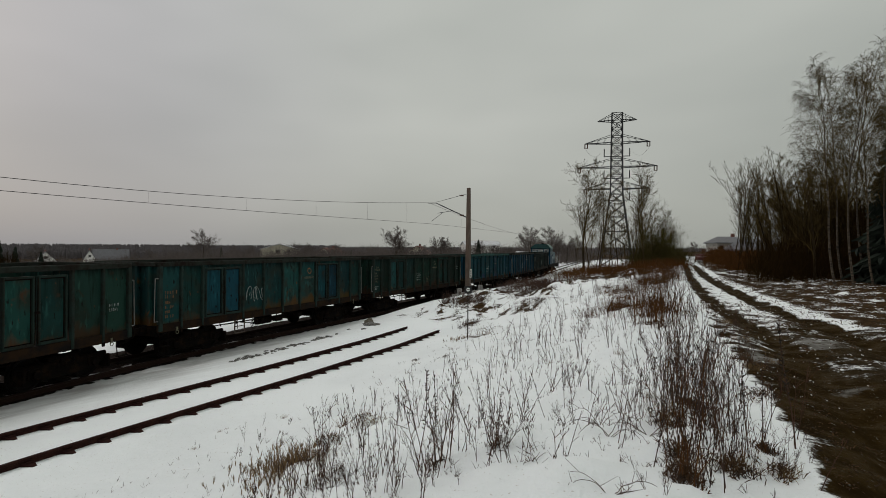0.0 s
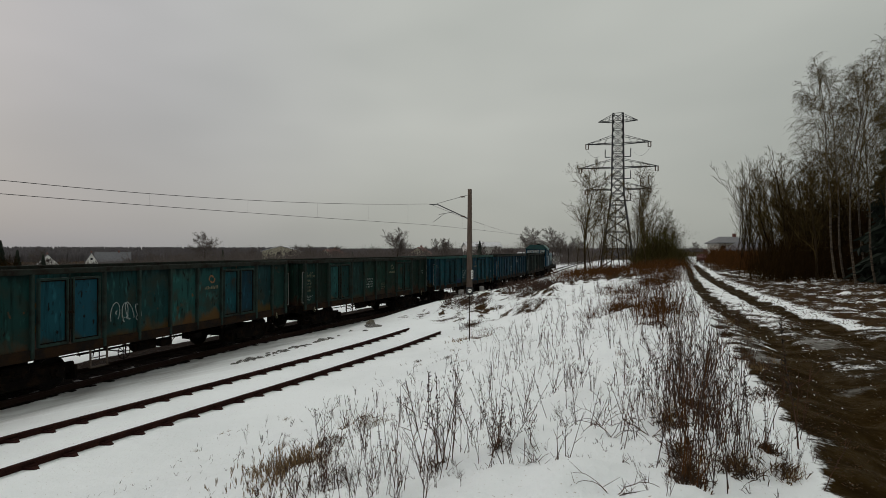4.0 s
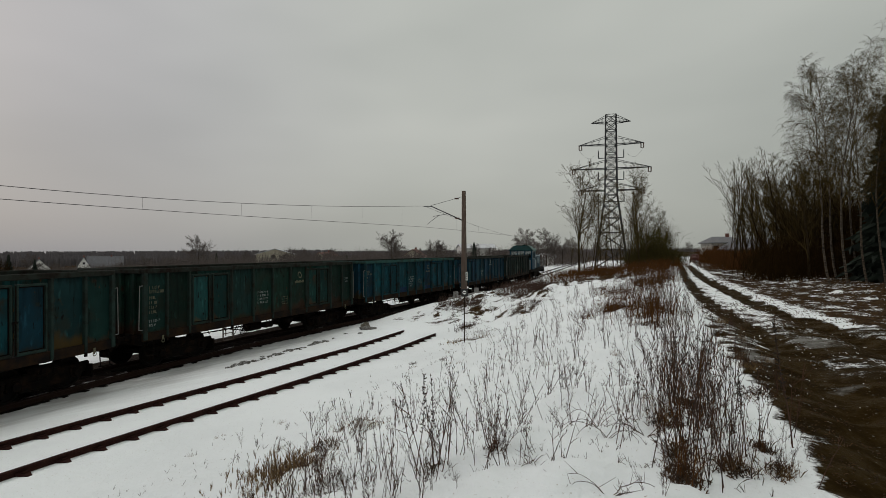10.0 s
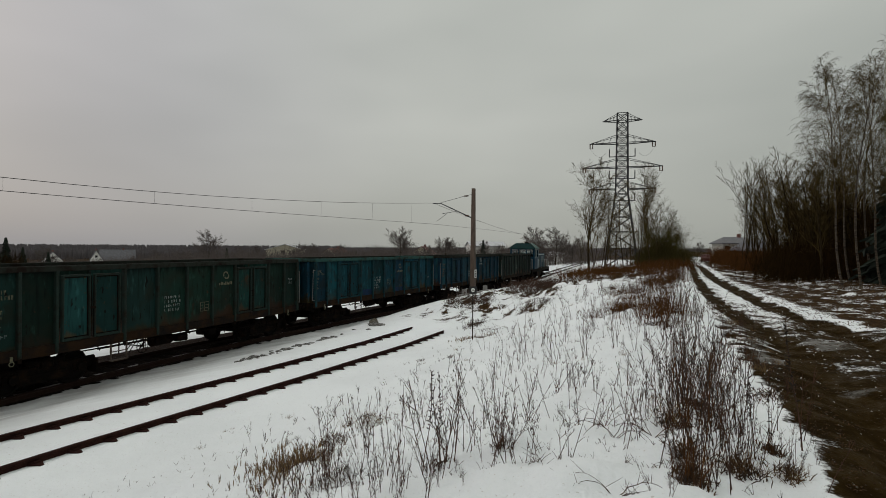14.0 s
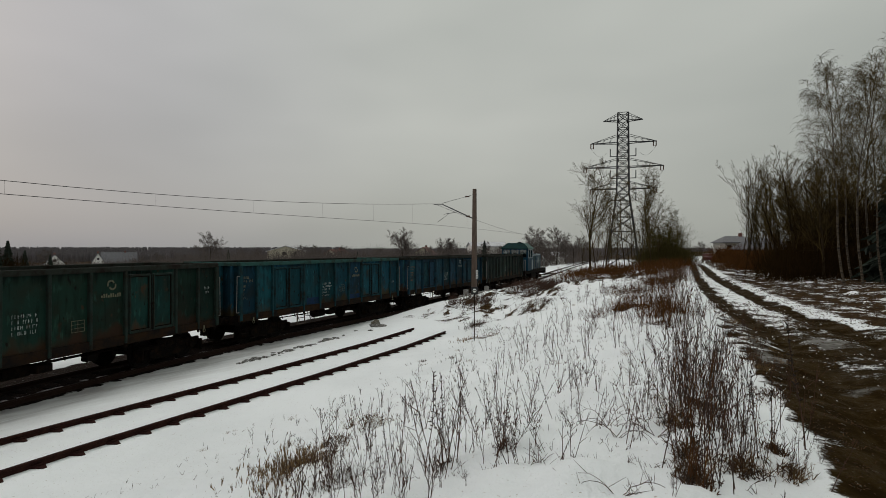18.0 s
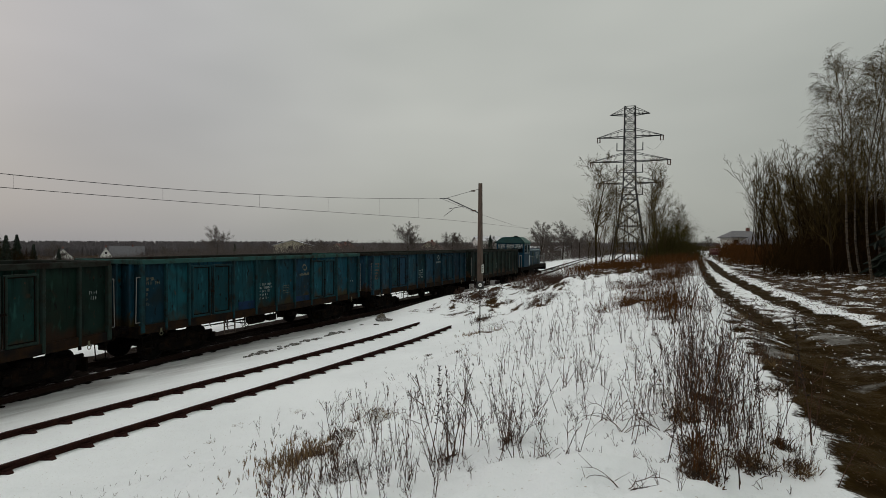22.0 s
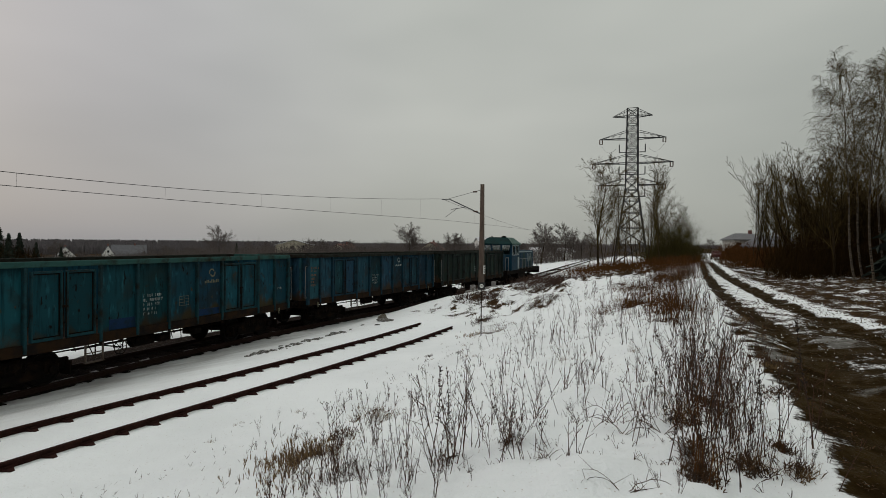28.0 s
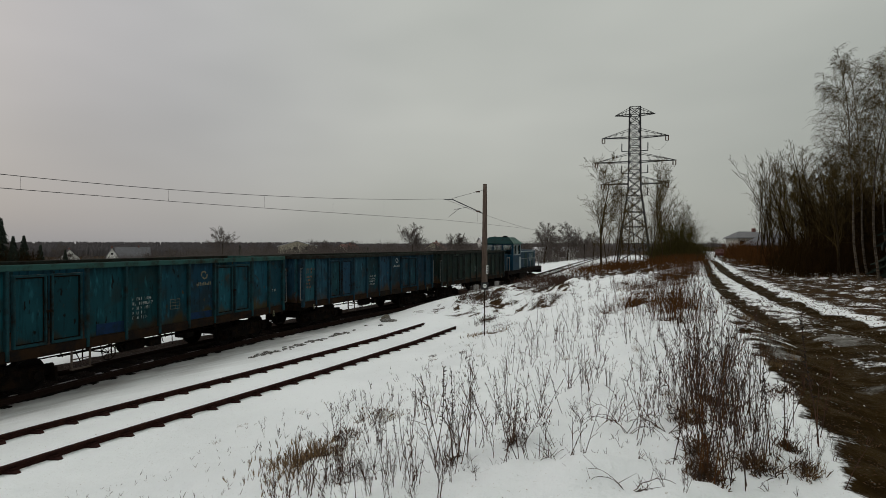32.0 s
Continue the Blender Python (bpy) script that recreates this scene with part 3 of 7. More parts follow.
    for su, sv, ru, rv, amp in ((8.9, 33, 1.1, 5, 0.75), (10.3, 25.6, 0.9, 1.7, 0.6), (10.0, 19.2, 0.6, 0.9, 0.6), (8.6, 22.3, 0.45, 0.8, 0.7), (15.0, 18.4, 0.45, 2.0, 0.6), (14.5, 26, 1.0, 4, 0.55), (15.3, 34, 1.2, 7, 0.7), (12.0, 42, 3.5, 7, 0.75)):
        spots = np.maximum(spots, amp * np.exp(-((uu - su) / ru) ** 2 - ((vv - sv) / rv) ** 2) * (0.9 + 0.35 * ripple(x, y, 0.7, 49)))
    soil = np.clip(np.maximum.reduce([spots, patch, lane, smooth(20, 28, vv) * smooth(11, 13, uu) * (1 - smooth(15.8, 17.2, uu)) * (0.26 + 0.2 * ripple(x, y, 1.6, 47) + 0.2 * ripple(x, y, 0.6, 48)), heap, brush, far, woods, sprinkle, 0.7 * smooth(120, 260, vv)]), 0, 1)
    inside = 1 - smooth(0.72, 1.0, np.where(off > 0, off, -off - 1.65) + 0.05 * ripple(x, y, 1.5, 28))
    gravel = np.clip(inside * (0.86 + 0.2 * ripple(x, y, 1.2, 29)) * (1 - (0.55 + 0.2 * ripple(x, y, 0.9, 57)) * np.exp(-((off - 0.2) / 0.42) ** 4)) * (1 - smooth(62, 74, vv) * 0.75), 0, 1)
    # greys the snow beside the line: dirt plus the train's shade, painted in
    dirt_shade = np.clip((1 - smooth(1.2, 6.5, off)) * smooth(-4, -1, off) * (0.62 + 0.2 * ripple(x, y, 1.4, 52) + 0.15 * ripple(x, y, 0.5, 53)), 0, 1) * (1 - smooth(16, 30, vv))
    ice = np.zeros_like(uu)
    for su, sv, ru, rv, amp in ICE:
        ice = np.maximum(ice, amp * np.exp(-((uu - su) / ru) ** 2 - ((vv - sv) / rv) ** 2) * (0.85 + 0.3 * ripple(x, y, 0.6, 55)))
    for name, a in (("mud", mud), ("soil", soil), ("gravel", gravel), ("dirt_shade", dirt_shade), ("ice", np.clip(ice, 0, 1))):
        at = me.attributes.new(name, "FLOAT", "POINT")
        at.data.foreach_set("value", a.ravel().astype(np.float32))
    me.materials.append(ground_mat())
    return tagged(new("ground", me), "snow-covered ground with a muddy rutted track and bare patches", "ground", kind="structure")


ground_sheet()

# ---- rails and sleepers ----
RAIL_PROF = [(-0.07, 0), (0.07, 0), (0.07, 0.012), (0.012, 0.03), (0.012, 0.115), (0.036, 0.125), (0.036, 0.155), (0.028, 0.16), (-0.028, 0.16), (-0.036, 0.155), (-0.036, 0.125), (-0.012, 0.115), (-0.012, 0.03), (-0.07, 0.012)]


def railway():
    top = thing("railway_track", "main railway track on snowy dark ballast", "railway track", kind="structure")
    for side in (-0.7535, 0.7535):
        mb = Mesh()
        mb.sweep([(*line_at(s, side)[:2], -0.16, line_at(s)[2]) for s in np.arange(-60, 300, 1.5)], RAIL_PROF)
        part("rail", mb, RAIL_TOP, top, "worn steel running rail")
    mb = Mesh()
    mb.box(-0.12, 0.12, -0.93, 1.25, -0.33, -0.19, 0.02)
    sl = mb.data("sleeper", SLEEPER)
    for k in range(170):
        x, y, h = line_at(-52 + k * 0.62)
        part("sleeper", sl, None, top, m=pose(x, y, 0, 0, 0, 90 - math.degrees(h)))
    return top


SIDE_Z = 0.50
SIDE_AXIS = [(-22, 7.05), (0, 6.95), (6, 6.98), (12, 7.22), (17, 7.28), (21.0, 7.12)]


def siding_at(v, off=0.0):
    u = float(np.interp(v, [a for a, _ in SIDE_AXIS], [b for _, b in SIDE_AXIS]))
    return xy(u + off, v)


def siding():
    top = thing("siding_track", "disused rusty siding half buried in snow, ending in the bank", "railway track", kind="structure")
    h = math.atan2(0.411, 0.911)
    for side, end in ((-0.78, 20.9), (0.78, 20.6)):
        mb = Mesh()
        vs = list(np.arange(-22, end, 0.5)) + [end]
        mb.sweep([(*siding_at(v, side), SIDE_Z - 0.16, h) for v in vs], RAIL_PROF)
        part("rail", mb, RAIL, top, "rusty dark red rail")
    mb = Mesh()
    mb.box(-0.12, 0.12, -1.25, 1.25, -0.15, 0.0, 0.02)
    sl = mb.data("sleeper", SLEEPER)
    ch = Mesh()
    for sy in (-1, 1):
        ch.add([(-0.10, sy * 0.02, 0.02), (0.10, sy * 0.02, 0.02), (0.055, sy * 0.20, 0.02), (-0.02, sy * 0.20, 0.02), (-0.10, sy * 0.02, 0.10), (0.10, sy * 0.02, 0.10), (0.05, sy * 0.185, 0.055), (-0.02, sy * 0.185, 0.055)],
               [(4, 5, 6, 7), (0, 3, 2, 1), (3, 7, 6, 2), (0, 4, 7, 3), (1, 2, 6, 5), (0, 1, 5, 4)])
        ch.box(-0.04, 0.06, min(sy * 0.05, sy * 0.09), max(sy * 0.05, sy * 0.09), 0.0, 0.11, 0.01)
    cd = ch.data("chair", RAIL)
    for k in range(66):
        v = -18 + k * 0.6
        if v > 20.4:
            break
        x, y = siding_at(v)
        a = pose(x, y, SIDE_Z - 0.20, 0, 0, 90 - math.degrees(h))
        part("sleeper", sl, None, top, m=a)
        for side in (-0.78, 0.78):
            x, y = siding_at(v, side)
            part("chair", cd, None, top, m=pose(x, y, SIDE_Z - 0.165, 0, 0, 90 - math.degrees(h)))
    # snow that has slid against the rails, hollowed round each chair
    dr = random.Random(61)
    sn = Mesh()
    for side in (-0.78, 0.78):
        vs, fs, m = [], [], 0
        for k in range(64):
            tall = dr.uniform(0.65, 1.1)
            for j in range(8):
                v = -18 + (k + j / 8) * 0.6
                if v > 20.5:
                    break
                f = max(0.0, math.sin(math.pi * (j / 8))) ** 0.55 * tall
                for off, z in ((0.016, 0.085 * f - 0.03), (0.07 + 0.05 * f, 0.06 * f - 0.03), (0.16 + 0.06 * f, 0.022 * f - 0.03), (0.30, -0.03)):
                    vs.append((*siding_at(v, side + off), SIDE_Z - 0.16 + z))
                if m:
                    fs += [(4 * m - 4 + q, 4 * m + q, 4 * m + q + 1, 4 * m - 3 + q) for q in range(3)]
                m += 1
        sn.add(vs, fs)
    tagged(part("snow_drift", sn, SNOWM, top, "snow drifted against the rails"), kind="stuff")
    return top


railway()
siding()

# ---- wagons ----
POSTS = [0.0, 0.94, 1.87, 3.90, 5.10, 6.30, 7.50, 8.69, 10.72, 11.76, 12.80]
LEN, HALF, TOPZ, SILLZ = 12.8, 1.42, 3.25, 1.22


def glyph_rows(mb, x, z, w, rows, y, hgt=0.085, gap=0.05, seed=0):
    """Rows of short bars where lettering stands."""
    r = random.Random(seed)
    for i in range(rows):
        k, zz = x, z - i * (hgt + gap)
        stop = x + w * r.uniform(0.6, 1.0)
        while k < stop:
            d = r.choice((0.03, 0.045, 0.045, 0.06))
            # a letter's worth: one upright bar, with a thin second bar or a level one
            t = 0.014
            mb.box(k, k + t, y, y + 0.004, zz, zz + hgt)
            if r.random() < 0.5:
                mb.box(k + d - t, k + d, y, y + 0.004, zz + (hgt * 0.5 if r.random() < 0.4 else 0), zz + hgt)
            if r.random() < 0.7:
                lv = zz + hgt * r.choice((0.0, 0.42, 0.85))
                mb.box(k + t, k + d - t * 0.5, y, y + 0.004, lv, lv + t)
            k += d + 0.028 + (0.07 if r.random() < 0.22 else 0)


def ring(mb, x, z, r, w, y, a0, a1, n=14):
    """A flat arc band on the side."""
    vs, fs = [], []
    for i in range(n + 1):
        t = a0 + (a1 - a0) * i / n
        for q in (r, r - w):
            for yy in (y, y + 0.004):
                vs.append((x + q * math.cos(t), yy, z + q * math.sin(t)))
    for i in range(n):
        a, b = i * 4, i * 4 + 4
        fs += [(a, b, b + 2, a + 2), (a + 1, a + 3, b + 3, b + 1), (a, a + 1, b + 1, b), (a + 2, b + 2, b + 3, a + 3)]
    mb.add(vs, fs)


def bogie_parts(wagon, x, wheels):
    b = Mesh()
    for sy in (-1, 1):
        y = sy * 1.0
        b.box(-1.42, 1.42, y - 0.06, y + 0.06, 0.40, 0.70, 0.04)
        b.box(-0.75, 0.75, y - 0.10, y + 0.10, 0.24, 0.46, 0.05)
        b.box(-0.5, 0.5, y - 0.08, y + 0.08, 0.68, 0.84, 0.04)
        b.box(-0.55, 0.55, y - 0.09, y + 0.09, 0.30, 0.50, 0.03)
        for k in (-0.9, 0.9):
            b.box(k - 0.20, k + 0.20, y - 0.11, y + 0.11, 0.34, 0.60, 0.03)
            b.lathe([(0.12, 0), (0.12, 0.06), (0.08, 0.09)], "y", (k, y + (0.10 if sy > 0 else -0.19), 0.46), 10)
        for k in (-0.24, 0.0, 0.24):
            b.lathe([(0.075, 0.5), (0.09, 0.53), (0.075, 0.56), (0.09, 0.6), (0.075, 0.64), (0.09, 0.68), (0.075, 0.72)], "z", (k, y, 0), 8)
        for k in (-1.36, 1.28):
            b.box(k, k + 0.06, y - 0.25, y + 0.12, 0.25, 0.62, 0.01)
    b.box(-0.18, 0.18, -1.1, 1.1, 0.60, 0.80, 0.03)
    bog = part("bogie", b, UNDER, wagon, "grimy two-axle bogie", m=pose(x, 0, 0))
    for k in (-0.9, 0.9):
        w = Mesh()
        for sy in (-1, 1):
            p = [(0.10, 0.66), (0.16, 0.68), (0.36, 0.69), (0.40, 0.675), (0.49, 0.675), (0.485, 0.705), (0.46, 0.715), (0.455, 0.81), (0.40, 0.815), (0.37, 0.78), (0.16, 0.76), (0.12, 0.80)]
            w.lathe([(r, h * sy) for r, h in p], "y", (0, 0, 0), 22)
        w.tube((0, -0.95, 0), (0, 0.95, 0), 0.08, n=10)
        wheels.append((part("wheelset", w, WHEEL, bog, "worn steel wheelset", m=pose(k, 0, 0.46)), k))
    return bog


def wagon(n, look_of):
    paint, doors, label = look_of["paint"], look_of["doors"], look_of["label"]
    rnd = random.Random(n * 17 + 3)
    top = thing("open_wagon", label, "freight wagon", "open wagons of the train")
    wheels = []
    L0 = -LEN / 2
    for sy in (-1, 1):
        y = sy * HALF
        for i in range(len(POSTS) - 1):
            a, b = POSTS[i] + L0, POSTS[i + 1] + L0
            if i in (2, 7):
                mid = (a + b) / 2
                for d0, d1 in ((a + 0.15, mid - 0.055), (mid + 0.055, b - 0.13)):
                    leaf = Mesh()
                    yy = y - sy * 0.01
                    leaf.box(d0 + 0.02, d1 - 0.02, yy - sy * 0.03 - 0.012, yy - sy * 0.03 + 0.012, 1.30, 2.98, 0)
                    lf = part("door", leaf, doors, top, "dented steel side door")
                    fr = Mesh()
                    f0, f1 = yy - 0.05, yy + 0.05
                    fr.box(d0, d0 + 0.05, f0, f1, 1.26, 3.0, 0.012)
                    fr.box(d1 - 0.05, d1, f0, f1, 1.26, 3.0, 0.012)
                    fr.box(d0 + 0.05, d1 - 0.05, f0, f1, 2.94, 3.0, 0.012)
                    fr.box(d0 + 0.05, d1 - 0.05, f0, f1, 1.26, 1.33, 0.012)
                    part("door_frame", fr, look_of["edge"], lf)
                    # dark strips laid between frame and leaf for the shade in the gap
                    sm = Mesh()
                    s0, s1 = sorted((yy - sy * 0.016, yy - sy * 0.003))
                    for q0, q1, q2, q3 in ((d0 + 0.052, d0 + 0.078, 1.335, 2.935), (d1 - 0.078, d1 - 0.052, 1.335, 2.935), (d0 + 0.08, d1 - 0.08, 2.91, 2.935), (d0 + 0.08, d1 - 0.08, 1.335, 1.36)):
                        sm.box(q0, q1, s0, s1, q2, q3)
                    part("door_gap_shade", sm, UNDER, lf, "dark strips standing in for the shaded gap inside the door frame")
                latch = Mesh()
                for k in (mid - 0.05, mid + 0.03):
                    latch.tube((k, y + sy * 0.03, 1.30), (k, y + sy * 0.03, 2.96), 0.013, n=5)
                latch.box(mid - 0.10, mid + 0.10, y + sy * 0.02 - 0.02, y + sy * 0.02 + 0.02, 2.05, 2.12, 0.008)
                latch.box(mid - 0.07, mid - 0.03, y + sy * 0.03 - 0.02, y + sy * 0.03 + 0.02, 1.85, 2.08, 0.008)
                part("latch", latch, UNDER, top, "dark door latch rods")
                for hx in (a + 0.09, b - 0.09):
                    hg = Mesh()
                    for hz in (1.24, 1.24):
                        hg.box(hx - 0.04, hx + 0.04, y - 0.03, y + 0.03, 1.12, 1.24, 0.01)
                    part("hinge", hg, UNDER, top)
                continue
            # a sheet, dished by its loads
            vs, fs, nx, nz = [], [], 5, 6
            deep = rnd.uniform(-0.035, 0.05)
            for ix in range(nx + 1):
                for iz in range(nz + 1):
                    p, q = ix / nx, iz / nz
                    d = math.sin(math.pi * p) * math.sin(math.pi * min(1, q * 1.1)) * deep + rnd.uniform(-0.006, 0.006)
                    vs.append((a + 0.012 + (b - a - 0.024) * p, y - sy * 0.03 + sy * d, 1.24 + 1.86 * q))
            for ix in range(nx):
                for iz in range(nz):
                    k = ix * (nz + 1) + iz
                    q = (k, k + nz + 1, k + nz + 2, k + 1)
                    fs.append(q if sy < 0 else q[::-1])
            k = len(vs)
            vs += [(p[0], p[1] - sy * 0.012, p[2]) for p in vs]
            fs += [tuple(j + k for j in q[::-1]) for q in fs]
            rim = [ix * (nz + 1) for ix in range(nx + 1)] + [nx * (nz + 1) + iz for iz in range(1, nz + 1)] + [ix * (nz + 1) + nz for ix in range(nx - 1, -1, -1)] + [iz for iz in range(nz - 1, 0, -1)]
            for j in range(len(rim)):
                p, q = rim[j], rim[(j + 1) % len(rim)]
                fs.append((p, q, q + k, p + k))
            sh = Mesh()
            sh.add(vs, fs)
            part("panel", sh, paint, top)
        for i, a in enumerate(POSTS):
            ps = Mesh()
            w = 0.042 if i not in (0, len(POSTS) - 1) else 0.07
            x0, x1 = a + L0 - w, a + L0 + w
            if i == 0:
                x0, x1 = L0, L0 + 2 * w
            if i == len(POSTS) - 1:
                x0, x1 = -L0 - 2 * w, -L0
            ya, yb = sorted((y - sy * 0.045, y + sy * 0.075))
            bend = rnd.uniform(-0.015, 0.015)
            ps.box(x0 + bend, x1 + bend, ya, yb, 1.02, 3.12, 0.015)
            part("post", ps, look_of["edge"], top)
        rail = Mesh()
        ya, yb = sorted((y - sy * 0.06, y + sy * 0.065))
        rail.box(L0, -L0, ya, yb, 3.10, TOPZ, 0.02)
        part("top_rail", rail, look_of["rim"] if sy < 0 else RIMDARK, top, "bent upper side rail")
        sill = Mesh()
        ya, yb = sorted((y - sy * 0.05, y + sy * 0.035))
        sill.box(L0, -L0, ya, yb, 0.98, SILLZ + 0.03, 0.012)
        part("side_sill", sill, RUSTY, top, "rusty lower side sill")
        for i, a in enumerate(POSTS):
            if i in (1, 3, 5, 7, 9):
                hk = Mesh()
                x = a + L0
                hk.box(x - 0.05, x + 0.05, y + sy * 0.035 - 0.02, y + sy * 0.035 + 0.02, 0.90, 1.02, 0.01)
                part("lashing_ring", hk, UNDER, top)
    for sx in (-1, 1):
        e = Mesh()
        x = sx * (LEN / 2)
        xa, xb = sorted((x - sx * 0.07, x - sx * 0.055))
        e.box(xa, xb, -HALF + 0.06, HALF - 0.06, 1.2, 3.12, 0)
        ew = part("end_wall", e, paint, top)
        for k in range(5):
            rb = Mesh()
            yy = -1.1 + k * 0.55
            xa, xb = sorted((x - sx * 0.05, x + sx * 0.07))
            rb.box(xa, xb, yy - 0.05, yy + 0.05, 1.2, 3.1, 0.015)
            part("end_rib", rb, paint, ew)
        tr = Mesh()
        xa, xb = sorted((x - sx * 0.08, x + sx * 0.05))
        tr.box(xa, xb, -HALF + 0.06, HALF - 0.06, 3.10, TOPZ, 0.02)
        part("end_rail", tr, look_of["rim"], top)
        hs = Mesh()
        xa, xb = sorted((x - sx * 0.12, x + sx * 0.03))
        hs.box(xa, xb, -1.36, 1.36, 0.86, 1.2, 0.02)
        part("headstock", hs, UNDER, top)
        for yy in (-0.875, 0.875):
            bf = Mesh()
            bf.lathe([(0.11, 0), (0.11, sx * 0.22), (0.085, sx * 0.22), (0.085, sx * 0.50), (0.22, sx * 0.52), (0.235, sx * 0.56), (0.20, sx * 0.60)], "x", (x + sx * 0.02, yy, 1.06), 16)
            part("buffer", bf, UNDER, top, "black round buffer")
        cp = Mesh()
        cp.box(min(x, x + sx * 0.3), max(x, x + sx * 0.3), -0.06, 0.06, 0.98, 1.10, 0.02)
        for k in range(3):
            ring(cp, x + sx * (0.35 + 0.09 * k), 0.96 - 0.09 * k, 0.09, 0.03, -0.02 + 0.02 * k, 0, 6.283, 10)
        cp.tube((x + sx * 0.05, 0.35, 0.95), (x + sx * 0.28, 0.32, 0.55), 0.02, n=6)
        part("coupling", cp, UNDER, top)
        for sy in (-1, 1):
            hr = Mesh()
            y = sy * (HALF + 0.02)
            xx = x + sx * 0.11
            pts = [(x - sx * 0.02, y, 2.72), (xx, y, 2.72), (xx + sx * 0.03, y, 1.35), (x - sx * 0.0, y, 1.35)]
            for p, q in zip(pts, pts[1:]):
                hr.tube(p, q, 0.013, n=6)
            part("handrail", hr, GREYRAIL, top, "pale bent handrail")
            st = Mesh()
            xs = x - sx * 0.3
            for k in (-0.17, 0.17):
                st.tube((xs + k, sy * 1.36, 0.98), (xs + k, sy * 1.40, 0.52), 0.016, n=5)
            st.box(xs - 0.19, xs + 0.19, min(sy * 1.33, sy * 1.48), max(sy * 1.33, sy * 1.48), 0.50, 0.53, 0.008)
            part("step", st, UNDER, top)
            tow = Mesh()
            ring(tow, x - sx * 0.75, 0.93, 0.07, 0.025, sy * 1.47, 0.0, 6.283, 10)
            tow.box(x - sx * 0.75 - 0.035, x - sx * 0.75 + 0.035, min(sy * 1.45, sy * 1.475), max(sy * 1.45, sy * 1.475), 0.96, 1.1, 0.01)
            part("tow_hook", tow, YELLOW, top, "worn pale tow hook")
    fl = Mesh()
    fl.box(L0 + 0.06, -L0 - 0.06, -HALF + 0.06, HALF - 0.06, 1.16, 1.22, 0)
    part("floor", fl, RUSTY, top)
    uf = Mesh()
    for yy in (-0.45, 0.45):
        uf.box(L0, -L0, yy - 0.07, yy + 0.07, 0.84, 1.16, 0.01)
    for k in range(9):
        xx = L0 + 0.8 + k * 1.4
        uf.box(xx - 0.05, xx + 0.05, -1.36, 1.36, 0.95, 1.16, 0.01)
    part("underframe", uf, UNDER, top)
    br = Mesh()
    br.lathe([(0.05, 0.0), (0.19, 0.04), (0.19, 0.78), (0.05, 0.82)], "x", (-0.9, -0.75, 0.72), 14)
    part("brake_tank", br, UNDER, top)
    br = Mesh()
    br.lathe([(0.05, 0.0), (0.16, 0.03), (0.16, 0.5), (0.05, 0.55)], "x", (0.6, 0.5, 0.75), 12)
    part("air_tank", br, UNDER, top)
    rg = Mesh()
    rg.tube((-2.9, 0.1, 0.62), (2.9, 0.1, 0.62), 0.022, n=6)
    rg.tube((-2.9, -0.9, 0.80), (3.1, -0.9, 0.80), 0.02, n=6)
    for xx in (-2.2, -1.3, 0.2, 1.5, 2.4):
        rg.tube((xx, -0.9, 0.95), (xx, -0.9, 0.55), 0.018, n=5)
        rg.tube((xx, 0.1, 0.95), (xx + 0.2, 0.1, 0.55), 0.018, n=5)
    hr_ = random.Random(n)
    for k in range(7):
        xx = hr_.uniform(-2.8, 2.8)
        rg.tube((xx, -1.25, 1.0), (xx + hr_.uniform(-0.35, 0.35), -1.2, hr_.uniform(0.55, 0.75)), 0.014, n=5)
    rg.box(-0.2, 0.25, -1.2, -0.95, 0.62, 0.84, 0.03)
    rg.box(1.2, 1.55, -1.25, -1.0, 0.66, 0.86, 0.03)
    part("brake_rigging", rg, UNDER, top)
    for sy in (-1, 1):
        hw = Mesh()
        ring(hw, -1.85, 0.76, 0.22, 0.03, sy * 1.42 - 0.02, 0, 6.283, 20)
        for k in range(4):
            t = k * math.pi / 4
            hw.tube((-1.85 - 0.2 * math.cos(t), sy * 1.42, 0.76 - 0.2 * math.sin(t)), (-1.85 + 0.2 * math.cos(t), sy * 1.42, 0.76 + 0.2 * math.sin(t)), 0.01, n=5)
        hw.tube((-1.85, sy * 1.42, 0.76), (-1.85, sy * 0.5, 0.76), 0.02, n=6)
        part("handwheel", hw, UNDER, top)
        ld = Mesh()
        for k in (-2.92, -2.40):
            ld.tube((k, sy * 1.42, 1.0), (k, sy * 1.42, 0.48), 0.027, n=6)
        ld.box(-2.95, -2.37, min(sy * 1.36, sy * 1.48), max(sy * 1.36, sy * 1.48), 0.48, 0.51, 0.008)
        ld.tube((-2.92, sy * 1.42, 0.75), (-2.40, sy * 1.42, 0.75), 0.016, n=5)
        part("step_ladder", ld, STEPS, top, "pale rusty hanging step")
    bogs = [bogie_parts(top, k, wheels) for k in (-4.5, 4.5)]
    # markings on the side that is seen
    y = -HALF - 0.004
